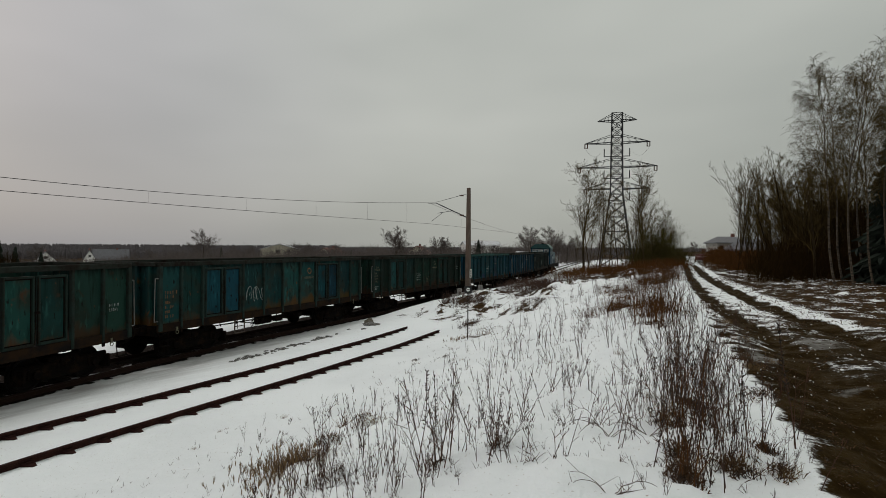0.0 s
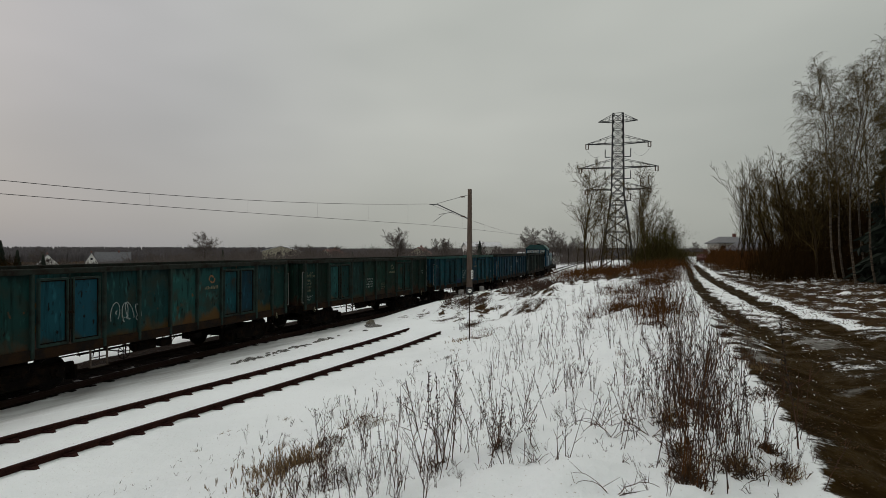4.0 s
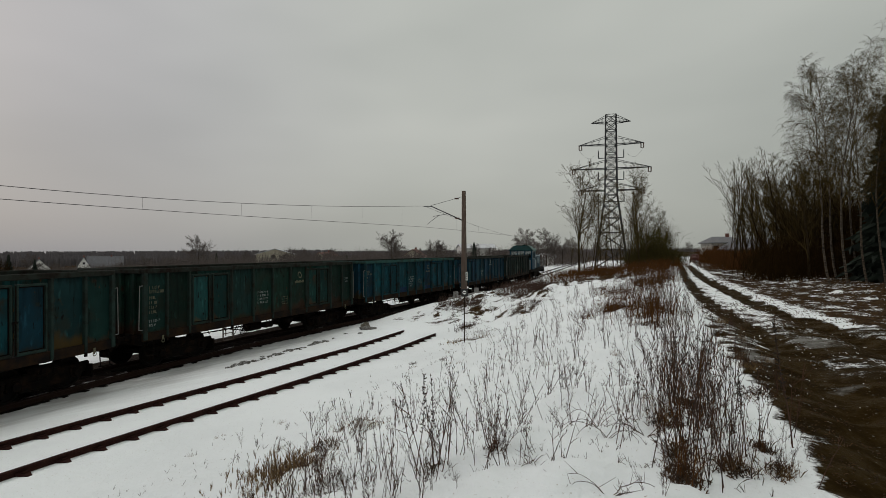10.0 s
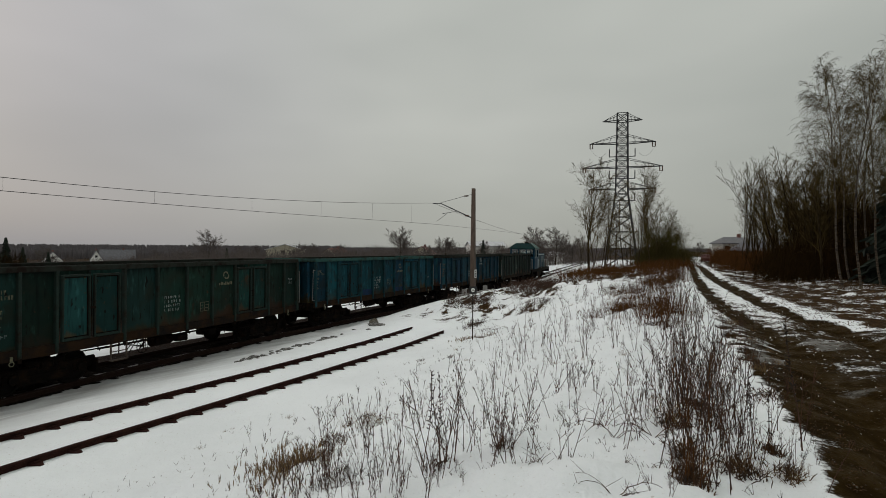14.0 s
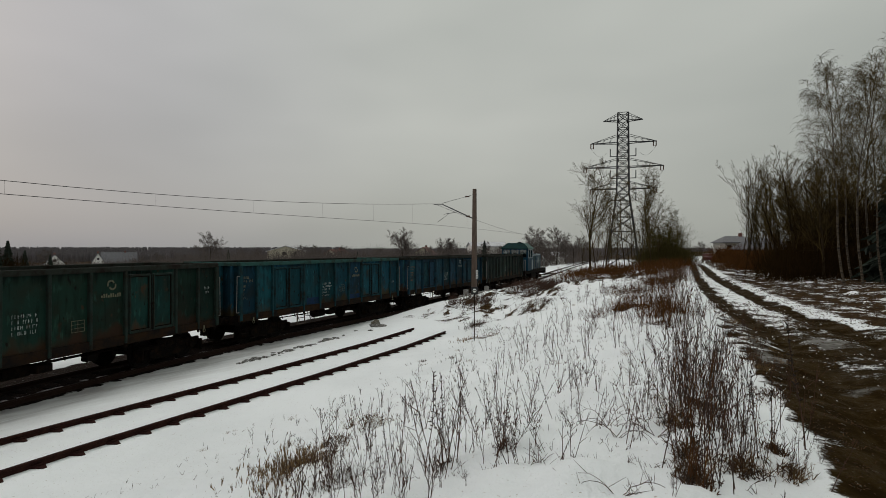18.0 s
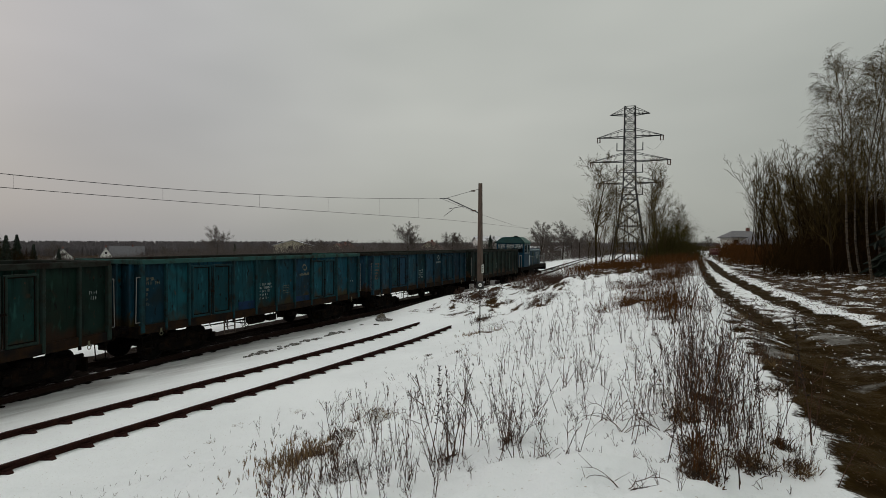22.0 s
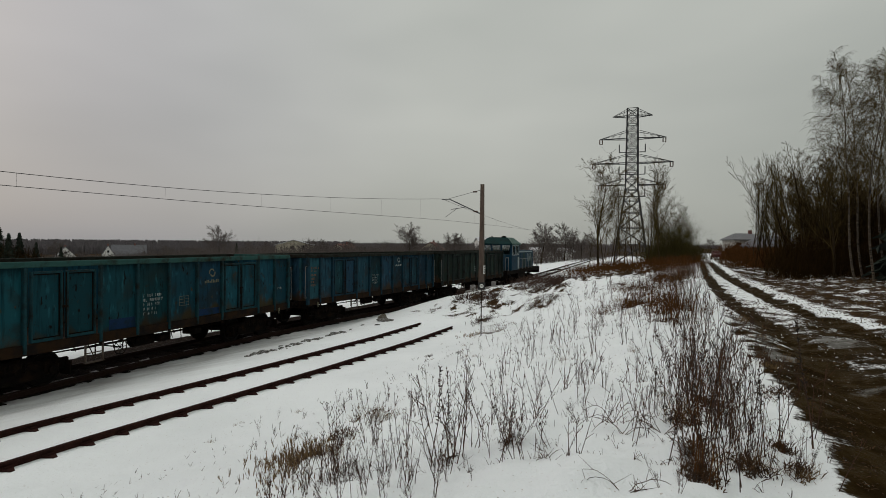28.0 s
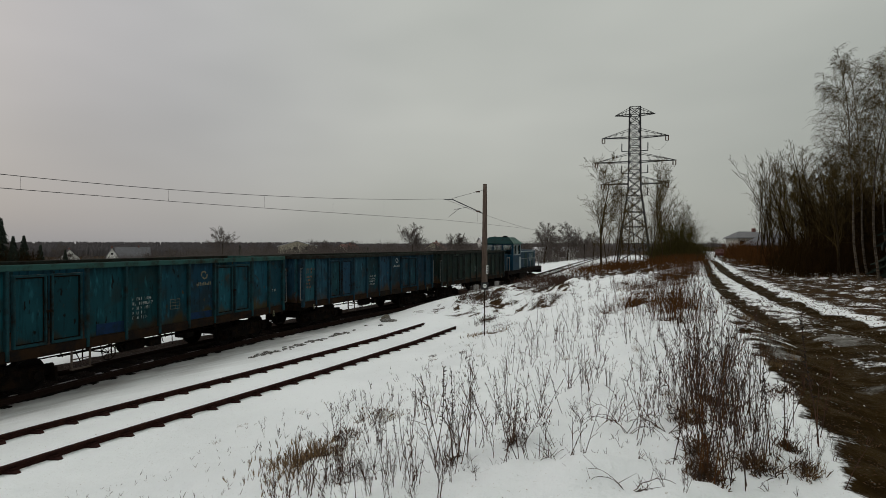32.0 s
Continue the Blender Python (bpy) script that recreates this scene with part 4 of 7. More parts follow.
    for what in look_of["marks"]:
        mb = Mesh()
        kind, x, z = what[0], what[1] + L0, what[2]
        if kind == "logo":
            ring(mb, x, z, 0.13, 0.05, y - 0.002, 0.4, 3.6)
            ring(mb, x + 0.05, z - 0.03, 0.13, 0.05, y - 0.002, 3.5, 6.7)
            lg = part("logo", mb, what[3], top, "worn swirl emblem")
            mb = Mesh()
            for k in range(9):
                mb.box(x - 0.33 + k * 0.077, x - 0.283 + k * 0.077, y - 0.002, y + 0.002, z - 0.36, z - (0.25 if k % 3 else 0.29))
            tagged(part("marking", mb, WHITE if what[3] is WHITE else YELLOW, lg, "row of pale bars under the emblem"), kind="stuff")
        elif kind == "text":
            glyph_rows(mb, x, z, what[3], what[4], y - 0.002, seed=n * 7 + len(what))
            tagged(part("marking", mb, WHITE, top, "white rows of stencilled marks"), kind="stuff")
        elif kind == "patch":
            mb.box(x, x + what[3], y + 0.010, y + 0.014, z, z + what[4])
            part("paint_patch", mb, PATCHBLUE, top, "newer blue paint patch")
        elif kind == "grid":
            for k in range(4):
                mb.box(x, x + 0.40, y - 0.002, y + 0.002, z - 0.1 * k, z - 0.1 * k + 0.010)
            for k in range(3):
                mb.box(x + 0.195 * k, x + 0.195 * k + 0.010, y - 0.002, y + 0.002, z - 0.3, z)
            part("marking", mb, YELLOW, top, "small faded framed data table")
        elif kind == "table":
            glyph_rows(mb, x, z, 0.55, 2, y - 0.002, 0.1, 0.03, seed=n)
            glyph_rows(mb, x, z - 0.32, 0.32, 4, y - 0.002, 0.09, 0.06, seed=n + 50)
            tagged(part("marking", mb, what[3], top, "faded load table beside the wagon's end"), kind="stuff")
        elif kind == "graffiti":
            r = random.Random(5)
            for k in range(4):
                cx, tall, wide = x + 0.1 + k * 0.25, r.uniform(0.5, 0.72), r.uniform(0.10, 0.16)
                turn = r.uniform(-0.15, 0.15)
                pts = []
                for j in range(15):
                    a = -0.5 + j / 14 * 4.4
                    pts.append(Vector((cx + wide * math.cos(a) + turn * math.sin(a) * 0.6 + 0.012 * j * (k % 2), y - 0.004, z + 0.28 + tall * 0.5 * (1 + math.sin(a)) * (0.85 + 0.02 * j))))
                mb.chain(pts, [0.014] * 15, 4)
                ring(mb, cx + r.uniform(-0.05, 0.1), z + 0.35 + r.uniform(0, 0.35), 0.075, 0.026, y - 0.003, r.uniform(0, 2), r.uniform(4, 6))
            part("graffiti", mb, WHITE, top, "white scrawled graffiti lines")
    return top, wheels


TEAL = paint_mat("faded_teal_paint", (0.0042, 0.0218, 0.0224), (0.0092, 0.0422, 0.0422), (0.0502, 0.0290, 0.0092))
GREENT = paint_mat("faded_green_teal_paint", (0.0045, 0.0166, 0.0137), (0.0092, 0.0304, 0.0257), (0.0251, 0.0172, 0.0079))
BLUE = paint_mat("faded_blue_paint", (0.0058, 0.0264, 0.0462), (0.0125, 0.0436, 0.0660), (0.0304, 0.0198, 0.0125))
CYAN = paint_mat("brighter_teal_paint", (0.0034, 0.0259, 0.0429), (0.0061, 0.0396, 0.0614), (0.0257, 0.0210, 0.0096))
OLIVE = paint_mat("dull_grey_green_paint", (0.0090, 0.0165, 0.0148), (0.0172, 0.0317, 0.0271), (0.0422, 0.0244, 0.0119))
PATCHBLUE = mat("newer_blue_paint", (0.004, 0.020, 0.060), 0.6, 0, (0.004, 0.014, 0.024), 0.6, 4, spec=0.1)
RIMDARK = mat("dark_rim_paint", (0.020, 0.024, 0.020), 0.75, 0, (0.012, 0.008, 0.006), 0.6, 3, spec=0.05)
RIMGREEN = mat("pale_green_rim_paint", (0.026, 0.072, 0.066), 0.75, 0, (0.02, 0.018, 0.012), 0.55, 2.2, spec=0.06)

EDGE_TEAL = mat("worn_teal_edges", (0.0201, 0.0366, 0.0319), 0.7, 0, (0.014, 0.012, 0.010), 0.6, 2.5, spec=0.06)
EDGE_GREENT = mat("worn_green_edges", (0.0177, 0.0307, 0.0260), 0.7, 0, (0.016, 0.013, 0.010), 0.6, 2.5, spec=0.06)
EDGE_BLUE = mat("worn_blue_edges", (0.0118, 0.0378, 0.0566), 0.7, 0, (0.010, 0.010, 0.010), 0.6, 2.5, spec=0.06)
EDGE_CYAN = mat("worn_bright_teal_edges", (0.0106, 0.0425, 0.0519), 0.7, 0, (0.012, 0.011, 0.009), 0.6, 2.5, spec=0.06)
EDGE_OLIVE = mat("worn_grey_green_edges", (0.0236, 0.0330, 0.0319), 0.7, 0, (0.016, 0.012, 0.010), 0.6, 2.5, spec=0.06)

LOOKS = [
    dict(paint=OLIVE, edge=EDGE_OLIVE, doors=OLIVE, rim=RIMDARK, label="dull grey-green open freight wagon with ribbed steel sides", marks=[("text", 6.0, 2.0, 0.5, 3)]),
    dict(paint=BLUE, edge=EDGE_BLUE, doors=BLUE, rim=RIMDARK, label="blue open freight wagon with ribbed steel sides", marks=[("logo", 8.2, 2.85, WHITE), ("text", 5.4, 2.05, 0.7, 4), ("table", 0.3, 2.6, ORANGE)]),
    dict(paint=CYAN, edge=EDGE_CYAN, doors=CYAN, rim=RIMGREEN, label="teal open freight wagon with a pale green rim and rusty sill", marks=[("logo", 8.2, 2.72, YELLOW), ("text", 5.35, 2.1, 0.75, 5), ("patch", 4.2, 1.27, 0.98, 0.30), ("patch", 7.62, 1.27, 0.98, 0.22), ("grid", 6.75, 2.0), ("table", 0.25, 2.6, YELLOW), ("text", 12.0, 1.85, 0.3, 1)]),
    dict(paint=GREENT, edge=EDGE_GREENT, doors=TEAL, rim=RIMDARK, label="dark green-teal open freight wagon with rusty sill", marks=[("logo", 8.2, 2.75, YELLOW), ("text", 5.4, 2.1, 0.75, 4), ("grid", 6.95, 1.85), ("table", 0.25, 2.6, YELLOW), ("text", 12.1, 2.35, 0.3, 1), ("text", 12.15, 2.2, 0.2, 1), ("text", 0.25, 1.55, 0.45, 2)]),
    dict(paint=TEAL, edge=EDGE_TEAL, doors=CYAN, rim=RIMDARK, label="faded teal open freight wagon with white graffiti on a rib panel", marks=[("logo", 8.2, 2.7, ORANGE), ("graffiti", 4.15, 1.3), ("table", 0.3, 2.2, ORANGE)]),
    dict(paint=GREENT, edge=EDGE_GREENT, doors=TEAL, rim=RIMDARK, label="green-teal open freight wagon with rusty sill and posts", marks=[("logo", 8.0, 2.7, ORANGE), ("text", 5.2, 2.1, 0.7, 4), ("text", 12.0, 2.0, 0.4, 2)]),
]
WAGONS = [wagon(i + 1, k) for i, k in enumerate(LOOKS)]


def locomotive():
    top = thing("diesel_locomotive", "blue and teal diesel shunting locomotive with a tall cab", "locomotive")
    wheels = []
    fr = Mesh()
    fr.box(-6.6, 7.35, -1.4, 1.4, 1.05, 1.40, 0.03)
    part("frame", fr, UNDER, top)
    for sx in (-1, 1):
        hs = Mesh()
        hx = -6.55 if sx < 0 else 7.35
        hs.box(hx - 0.1, hx + 0.1, -1.45, 1.45, 0.7, 1.42, 0.03)
        part("headstock", hs, UNDER, top)
        for yy in (-0.875, 0.875):
            bf = Mesh()
            bf.lathe([(0.11, 0), (0.11, sx * 0.25), (0.09, sx * 0.25), (0.09, sx * 0.42), (0.23, sx * 0.44), (0.20, sx * 0.49)], "x", (hx + sx * 0.08, yy, 1.06), 14)
            part("buffer", bf, UNDER, top)
        for yy in (-1.3, 1.3):
            hr = Mesh()
            hr.tube((hx, yy, 1.4), (hx, yy, 2.6), 0.03, n=6)
            hr.tube((hx, yy, 2.6), (hx - sx * 0.9, yy, 2.6), 0.03, n=6)
            hr.tube((hx - sx * 0.9, yy, 2.6), (hx - sx * 0.9, yy, 1.4), 0.03, n=6)
            part("handrail", hr, GREYRAIL, top, "pale handrail")
    sh = Mesh()
    sh.box(-6.3, -5.0, -0.95, 0.95, 1.40, 2.9, 0.06)
    part("short_hood", sh, LOCO_BLUE, top)
    lh = Mesh()
    lh.box(-2.05, 6.3, -0.98, 0.98, 1.40, 3.22, 0.10)
    hood = part("long_hood", lh, LOCO_BLUE, top, "blue engine hood")
    for k in range(7):
        d = Mesh()
        d.box(-1.8 + k * 1.05, -0.9 + k * 1.05, -1.0, -0.975, 1.55, 2.95, 0.008)
        part("hood_door", d, LOCO_BLUE if k % 3 else LOCO_TEAL, hood)
    st = Mesh()
    st.box(-1.9, 5.6, -1.0, 1.0, 3.02, 3.12, 0.02)
    part("hood_stripe", st, LOCO_PALE, hood, "pale stripe along the hood")
    ex = Mesh()
    ex.lathe([(0.16, 3.2), (0.16, 3.5), (0.19, 3.52)], "z", (2.0, 0, 0), 12)
    part("exhaust", ex, UNDER, hood)
    cb = Mesh()
    cb.box(-5.0, -2.05, -1.45, 1.45, 1.40, 2.82, 0.04)
    cb.box(-5.0, -2.05, -1.45, 1.45, 3.72, 3.86, 0.02)
    for sy in (-1, 1):
        ya, yb = sorted((sy * 1.45, sy * 1.37))
        for x0, x1 in ((-5.0, -4.72), (-3.82, -3.48), (-2.42, -2.05)):
            cb.box(x0, x1, ya, yb, 2.82, 3.72)
        for x0, x1 in ((-5.0, -4.92), (-2.13, -2.05)):
            ya, yb = sorted((sy * 1.37, sy * 1.28))
            cb.box(x0, x1, ya, yb, 2.82, 3.72)
            ya, yb = sorted((sy * 0.52, sy * 0.40))
            cb.box(x0, x1, ya, yb, 2.82, 3.72)
    cab = part("cab", cb, LOCO_BLUE, top, "blue driver's cab")
    prof = [(-1.55, 3.80), (-1.53, 3.90), (-0.98, 4.40), (-0.8, 4.46), (0.8, 4.46), (0.98, 4.40), (1.53, 3.90), (1.55, 3.80)]
    vs = [(x + s * (0.0 if z < 4.0 else 0.55), y, z) for x, s in ((-5.25, 1), (-1.85, -1)) for y, z in prof]
    k = len(prof)
    rf = Mesh()
    rf.add(vs, [(i, i + 1, i + 1 + k, i + k) for i in range(k - 1)] + [(0, k, 2 * k - 1, k - 1)])
    # one roof in two tones: lit shell pale, shaded ends dark, by colour
    roof = part("cab_roof", rf, LOCO_ROOF_LIT, cab, "mansard-shaped teal roof, sky light put into its pale colour")
    for x, s_, i0 in ((-5.25, 1, 0), (-1.85, -1, k)):
        en = Mesh()
        en.add([(vx - s_ * 0.004, vy, vz) for vx, vy, vz in vs[i0:i0 + k]] + [(vx + s_ * 0.03, vy * 0.98, vz - 0.01) for vx, vy, vz in vs[i0:i0 + k]],
               [tuple(range(k))[::-s_], tuple(range(k, 2 * k))[::s_]] + [(i, (i + 1) % k, (i + 1) % k + k, i + k) for i in range(k)])
        part("roof_end", en, LOCO_TEAL, cab, "sloping teal roof end, shade put into its dark colour")
    hn = Mesh()
    hn.box(-2.6, -2.3, -0.2, 0.2, 4.44, 4.60, 0.02)
    part("horn", hn, UNDER, cab)
    for sx, x in ((-1, -4.96), (1, -2.09)):
        for y0, y1 in ((-1.28, -0.52), (-0.40, 0.40), (0.52, 1.28)):
            w = Mesh()
            w.box(x - 0.006, x + 0.006, y0, y1, 2.82, 3.72)
            part("cab_window", w, CABGLASS, cab, "clear cab window")
    for sy in (-1, 1):
        for x0, x1 in ((-4.72, -3.82), (-3.48, -2.42)):
            w = Mesh()
            w.box(x0, x1, sy * 1.41 - 0.006, sy * 1.41 + 0.006, 2.82, 3.72)
            part("cab_window", w, CABGLASS, cab, "clear cab window")
            fm = Mesh()
            ya, yb = sorted((sy * 1.452, sy * 1.475))
            for q in ((x0 - 0.06, x1 + 0.06, 3.70, 3.76), (x0 - 0.06, x1 + 0.06, 2.78, 2.84), (x0 - 0.06, x0, 2.84, 3.70), (x1, x1 + 0.06, 2.84, 3.70)):
                fm.box(q[0], q[1], ya, yb, q[2], q[3])
            part("window_frame", fm, LOCO_PALE, cab, "pale window frame")
        pl = Mesh()
        pl.box(-2.75, -2.2, min(sy * 1.45, sy * 1.475), max(sy * 1.45, sy * 1.475), 1.5, 2.6, 0.01)
        part("cab_door", pl, LOCO_PALE, cab, "pale cab door")
        wk = Mesh()
        wk.tube((-2.0, sy * 1.38, 2.4), (6.4, sy * 1.38, 2.4), 0.018, n=6)
        for q in range(7):
            wk.tube((-1.8 + q * 1.35, sy * 1.38, 1.4), (-1.8 + q * 1.35, sy * 1.38, 2.4), 0.016, n=5)
        part("walkway_rail", wk, GREYRAIL, top)
        gr = Mesh()
        r = random.Random(8)
        for q in range(5):
            pts = [Vector((3.4 + q * 0.35 + r.uniform(-0.1, 0.1), sy * 1.005, 2.85 - j * 0.2 + r.uniform(-0.05, 0.05))) for j in range(5)]
            gr.chain(pts, [0.03] * 5, 4)
        part("graffiti", gr, LOCO_PALE, top, "pale scrawled graffiti")
    ft = Mesh()
    ft.box(-1.6, 1.6, -1.2, 1.2, 0.4, 1.05, 0.08)
    part("fuel_tank", ft, UNDER, top)
    for k in (-3.9, 3.9):
        bogie_parts(top, k, wheels)
    return top, wheels


LOCO = locomotive()


# ---- overhead line ----
def catenary():
    px, py, h = line_at(-4.05, 2.9)
    rot = 90 - math.degrees(h)
    z0 = gz(px, py)
    top = thing("catenary_pole", "brown concrete catenary pole with a steel bracket", "catenary pole", m=pose(px, py, 0, 0, 0, rot))
    mb = Mesh()
    mb.add([(x * w, y * w, z) for z, w in ((z0 - 0.6, 1.0), (8.05, 0.62)) for x, y in ((-0.19, -0.17), (0.19, -0.17), (0.19, 0.17), (-0.19, 0.17))],
           [(0, 1, 5, 4), (1, 2, 6, 5), (2, 3, 7, 6), (3, 0, 4, 7), (3, 2, 1, 0), (4, 5, 6, 7)])
    part("shaft", mb, POLE_CON, top, "tapered brown concrete shaft")
    y = 2.9                                  # the line's middle, seen from the pole
    st = Mesh()
    st.tube((0, 0.1, 5.95), (0, y - 0.35, 7.05), 0.035, n=8)
    st.tube((0, y - 0.35, 7.05), (0, y + 0.25, 7.05), 0.03, n=8)
    part("strut", st, STEEL, top, "slanting steel bracket tube")
    ti = Mesh()
    ti.tube((0, 0.1, 7.65), (0, y - 0.35, 7.10), 0.014, n=6)
    part("tie_rod", ti, STEEL, top)
    for p in ((0, 0.55, 7.53), (0, 0.5, 6.12)):
        ins = Mesh()
        ins.lathe([(0.03, -0.16), (0.07, -0.12), (0.03, -0.08), (0.07, -0.04), (0.03, 0), (0.07, 0.04), (0.03, 0.08), (0.07, 0.12), (0.03, 0.16)], "y", p, 10)
        part("insulator", ins, GLASSY, top, "ribbed brown insulator")
    ar = Mesh()
    ar.tube((0, 1.3, 6.45), (0, y - 0.5, 6.3), 0.02, n=6)
    ar.tube((0, y - 0.9, 6.33), (0, y - 0.05, 5.75), 0.014, n=6)
    part("registration_arm", ar, STEEL, top)
    pl = Mesh()
    pl.box(-0.20, 0.20, -0.205, -0.195, 1.68, 2.28, 0)
    plate = part("number_board", pl, SIGNW, top, "white board with dark bars")
    bars = Mesh()
    for k in range(3):
        bars.box(-0.09, 0.09, -0.210, -0.206, 1.76 + k * 0.17, 1.86 + k * 0.17)
    part("marking", bars, BLACKP, plate)
    # wires follow the line and sag between their supports; before the pole their heights are fitted to the camera's
    # view
    for name, low, high, r in (("contact_wire", None, 5.52, 0.011), ("messenger_wire", 5.5, 7.05, 0.012)):
        mb = Mesh()
        ss = np.concatenate([np.arange(-75, 60, 1.5), np.arange(60, 240, 8)])
        pts = []
        for s in ss:
            x, y2, _ = line_at(s)
            k = ((s + 4.6) % 62) / 62
            z = high if low is None else high - (high - low) * 4 * k * (1 - k)
            if low is None:
                z = high - 0.0125 * max(0.0, -4.6 - s)
            elif s < -4.6:
                z = high - 1.56 * (1 - (1 - min(1, (-4.6 - s) / 31)) ** 1.7)
            pts.append(Vector((x, y2, z)))
        mb.chain(pts, [r] * len(pts), 4)
        thing(name, "thin dark overhead railway wire", "overhead wire", "overhead wires", mesh=mb, material=WIRE)
    mb = Mesh()
    for s in (-33, -28, -23, -18, -13, -8, 2, 8, 14):
        x, y2, _ = line_at(s)
        zc = 5.52 - 0.0125 * max(0.0, -4.6 - s)
        k = ((s + 4.6) % 62) / 62
        zm = 7.05 - 1.56 * (1 - (1 - min(1, (-4.6 - s) / 31)) ** 1.7) if s < -4.6 else 7.05 - 1.55 * 4 * k * (1 - k)
        dr = Mesh()
        dr.tube((x, y2, zc), (x, y2, zm), 0.003, n=4)
        thing("dropper", "thin dropper between the overhead wires", "overhead wire", "droppers", mesh=dr, material=WIRE)


catenary()


def post_sign():
    x, y = 1.08, 19.36
    z, SIGN = gz(x, y), 1.84
    top = thing("track_sign", "round white sign with a black bar on a thin post", "sign", m=pose(x, y, z, 0, 0, 4))
    mb = Mesh()
    mb.tube((0, 0, -0.2), (0, 0, SIGN - 0.02), 0.018, n=8)
    part("post", mb, RUSTY, top, "thin rusty post")
    bd = Mesh()
    bd.box(-0.125, 0.125, -0.035, -0.02, SIGN - 0.25, SIGN, 0.004)
    b = part("board", bd, BLACKP, top, "black square board")
    ds = Mesh()
    ds.lathe([(0.066, -0.036), (0.066, -0.040)], "y", (0, 0, SIGN - 0.125), 20)
    d = part("disc", ds, SIGNW, b, "white disc")
    br = Mesh()
    br.box(-0.05, 0.05, -0.046, -0.0415, SIGN - 0.14, SIGN - 0.11)
    part("bar", br, BLACKP, b)


post_sign()


def culvert_wall():
    """A low pale concrete headwall with two stub posts beside the line, past the pole."""
    x, y, h = line_at(-5.4, 3.6)
    top = thing("culvert_headwall", "low pale concrete headwall with two stub posts", "headwall", m=pose(x, y, gz(x, y) - 0.02, 0, 0, 90 - math.degrees(h)))
    mb = Mesh()
    mb.box(-3.0, 2.8, -0.14, 0.14, -0.5, 0.14, 0.03)
    part("wall", mb, CONCRETE, top)
    for k in (-2.0, 2.0):
        p = Mesh()
        p.box(k - 0.16, k + 0.16, -0.13, 0.13, 0.14, 0.46, 0.03)
        part("post", p, CONCRETE, top)


culvert_wall()


# ---- power pylon ----
def pylon():
    px, py, base, tall = 30.4, 95.6, 0.8, 26.0
    top = thing("power_pylon", "steel lattice power pylon with four pairs of crossarms", "pylon", m=pose(px, py, base, 0, 0, -17))

    def half(z):
        return float(np.interp(z, [0, 12.5, 26.0], [2.75, 1.0, 0.84]))
    legs = [(-1, -1), (1, -1), (1, 1), (-1, 1)]
    for lx, ly in legs:
        mb = Mesh()
        zs = [-0.3, 12.5, tall]
        for a, b in zip(zs, zs[1:]):
            mb.tube((lx * half(a), ly * half(a), a), (lx * half(b), ly * half(b), b), 0.125, n=4)
        part("leg", mb, PYLON, top)
    levels = [0, 3.2, 6.0, 8.5, 10.6, 12.4, 14.0, 15.5, 16.9, 18.2, 19.5, 20.8, 22.1, 23.4, 24.7, tall]
    for a, b in zip(levels, levels[1:]):
        ha, hb = half(a), half(b)
        for (x0, y0), (x1, y1) in zip(legs, legs[1:] + legs[:1]):
            for p, q in (((x0 * ha, y0 * ha, a), (x1 * hb, y1 * hb, b)), ((x1 * ha, y1 * ha, a), (x0 * hb, y0 * hb, b)), ((x0 * hb, y0 * hb, b), (x1 * hb, y1 * hb, b))):
                mb = Mesh()
                mb.tube(p, q, 0.055, n=4)
                part("brace", mb, PYLON, top)
    for z, r, rise in ((24.75, 3.2, 1.1), (21.0, 5.35, 1.3), (16.9, 6.5, 1.4), (13.2, 5.4, 1.2)):
        for sx in (-1, 1):
            mb = Mesh()
            h0, h1 = half(z), half(z + rise)
            tip = (sx * r, 0, z + 0.05)
            for sy in (-1, 1):
                mb.tube((sx * h0, sy * h0, z), tip, 0.075, n=4)
                mb.tube((sx * h1, sy * h1, z + rise), tip, 0.042, n=4)
                for k in (0.3, 0.55, 0.78):
                    p = Vector((sx * h0, sy * h0, z)).lerp(Vector(tip), k)
                    q = Vector((sx * h1, sy * h1, z + rise)).lerp(Vector(tip), k - 0.12)
                    mb.tube(p, q, 0.022, n=4, cap=False)
            for k in (0.15, 0.4, 0.65):
                p = Vector((sx * h0, -h0, z)).lerp(Vector(tip), k)
                q = Vector((sx * h0, h0, z)).lerp(Vector(tip), k + 0.15)
                mb.tube(p, q, 0.032, n=4, cap=False)
            part("crossarm", mb, PYLON, top)
            if z < 24:
                ins = Mesh()
                for dy in (-0.18, 0.18):
                    ins.tube((tip[0] - sx * 0.3 + dy * 1.2, 0, z), (tip[0] - sx * 0.3 + dy * 1.2, 0, z - 0.75), 0.10, n=6)
                ins.tube((tip[0] - sx * 0.55, 0, z - 0.75), (tip[0] - sx * 0.05, 0, z - 0.75), 0.05, n=5)
                part("insulator", ins, GLASSY, top, "hanging insulator string")
                jm = Mesh()
                pts = [Vector((sx * (r - 0.1 - 2.6 * k), 0, z - 0.75 - 1.5 * math.sin(math.pi * k * 0.8))) for k in np.linspace(0, 1, 7)]
                jm.chain(pts, [0.013] * 7, 4)
                part("jumper", jm, WIRE, top)
    for z in (18.6, 14.9, 11.2):
        mb = Mesh()
        h0 = half(z)
        mb.box(-2.1, 2.1, -h0 - 0.05, -h0 + 0.05, z - 0.06, z + 0.06)
        for sx in (-1, 1):
            mb.tube((sx * 2.05, -h0, z), (sx * 2.05, -h0, z + 1.3), 0.09, n=6)
        part("cable_bracket", mb, PYLON, top, "bracket with upright insulators")
    return top


pylon()


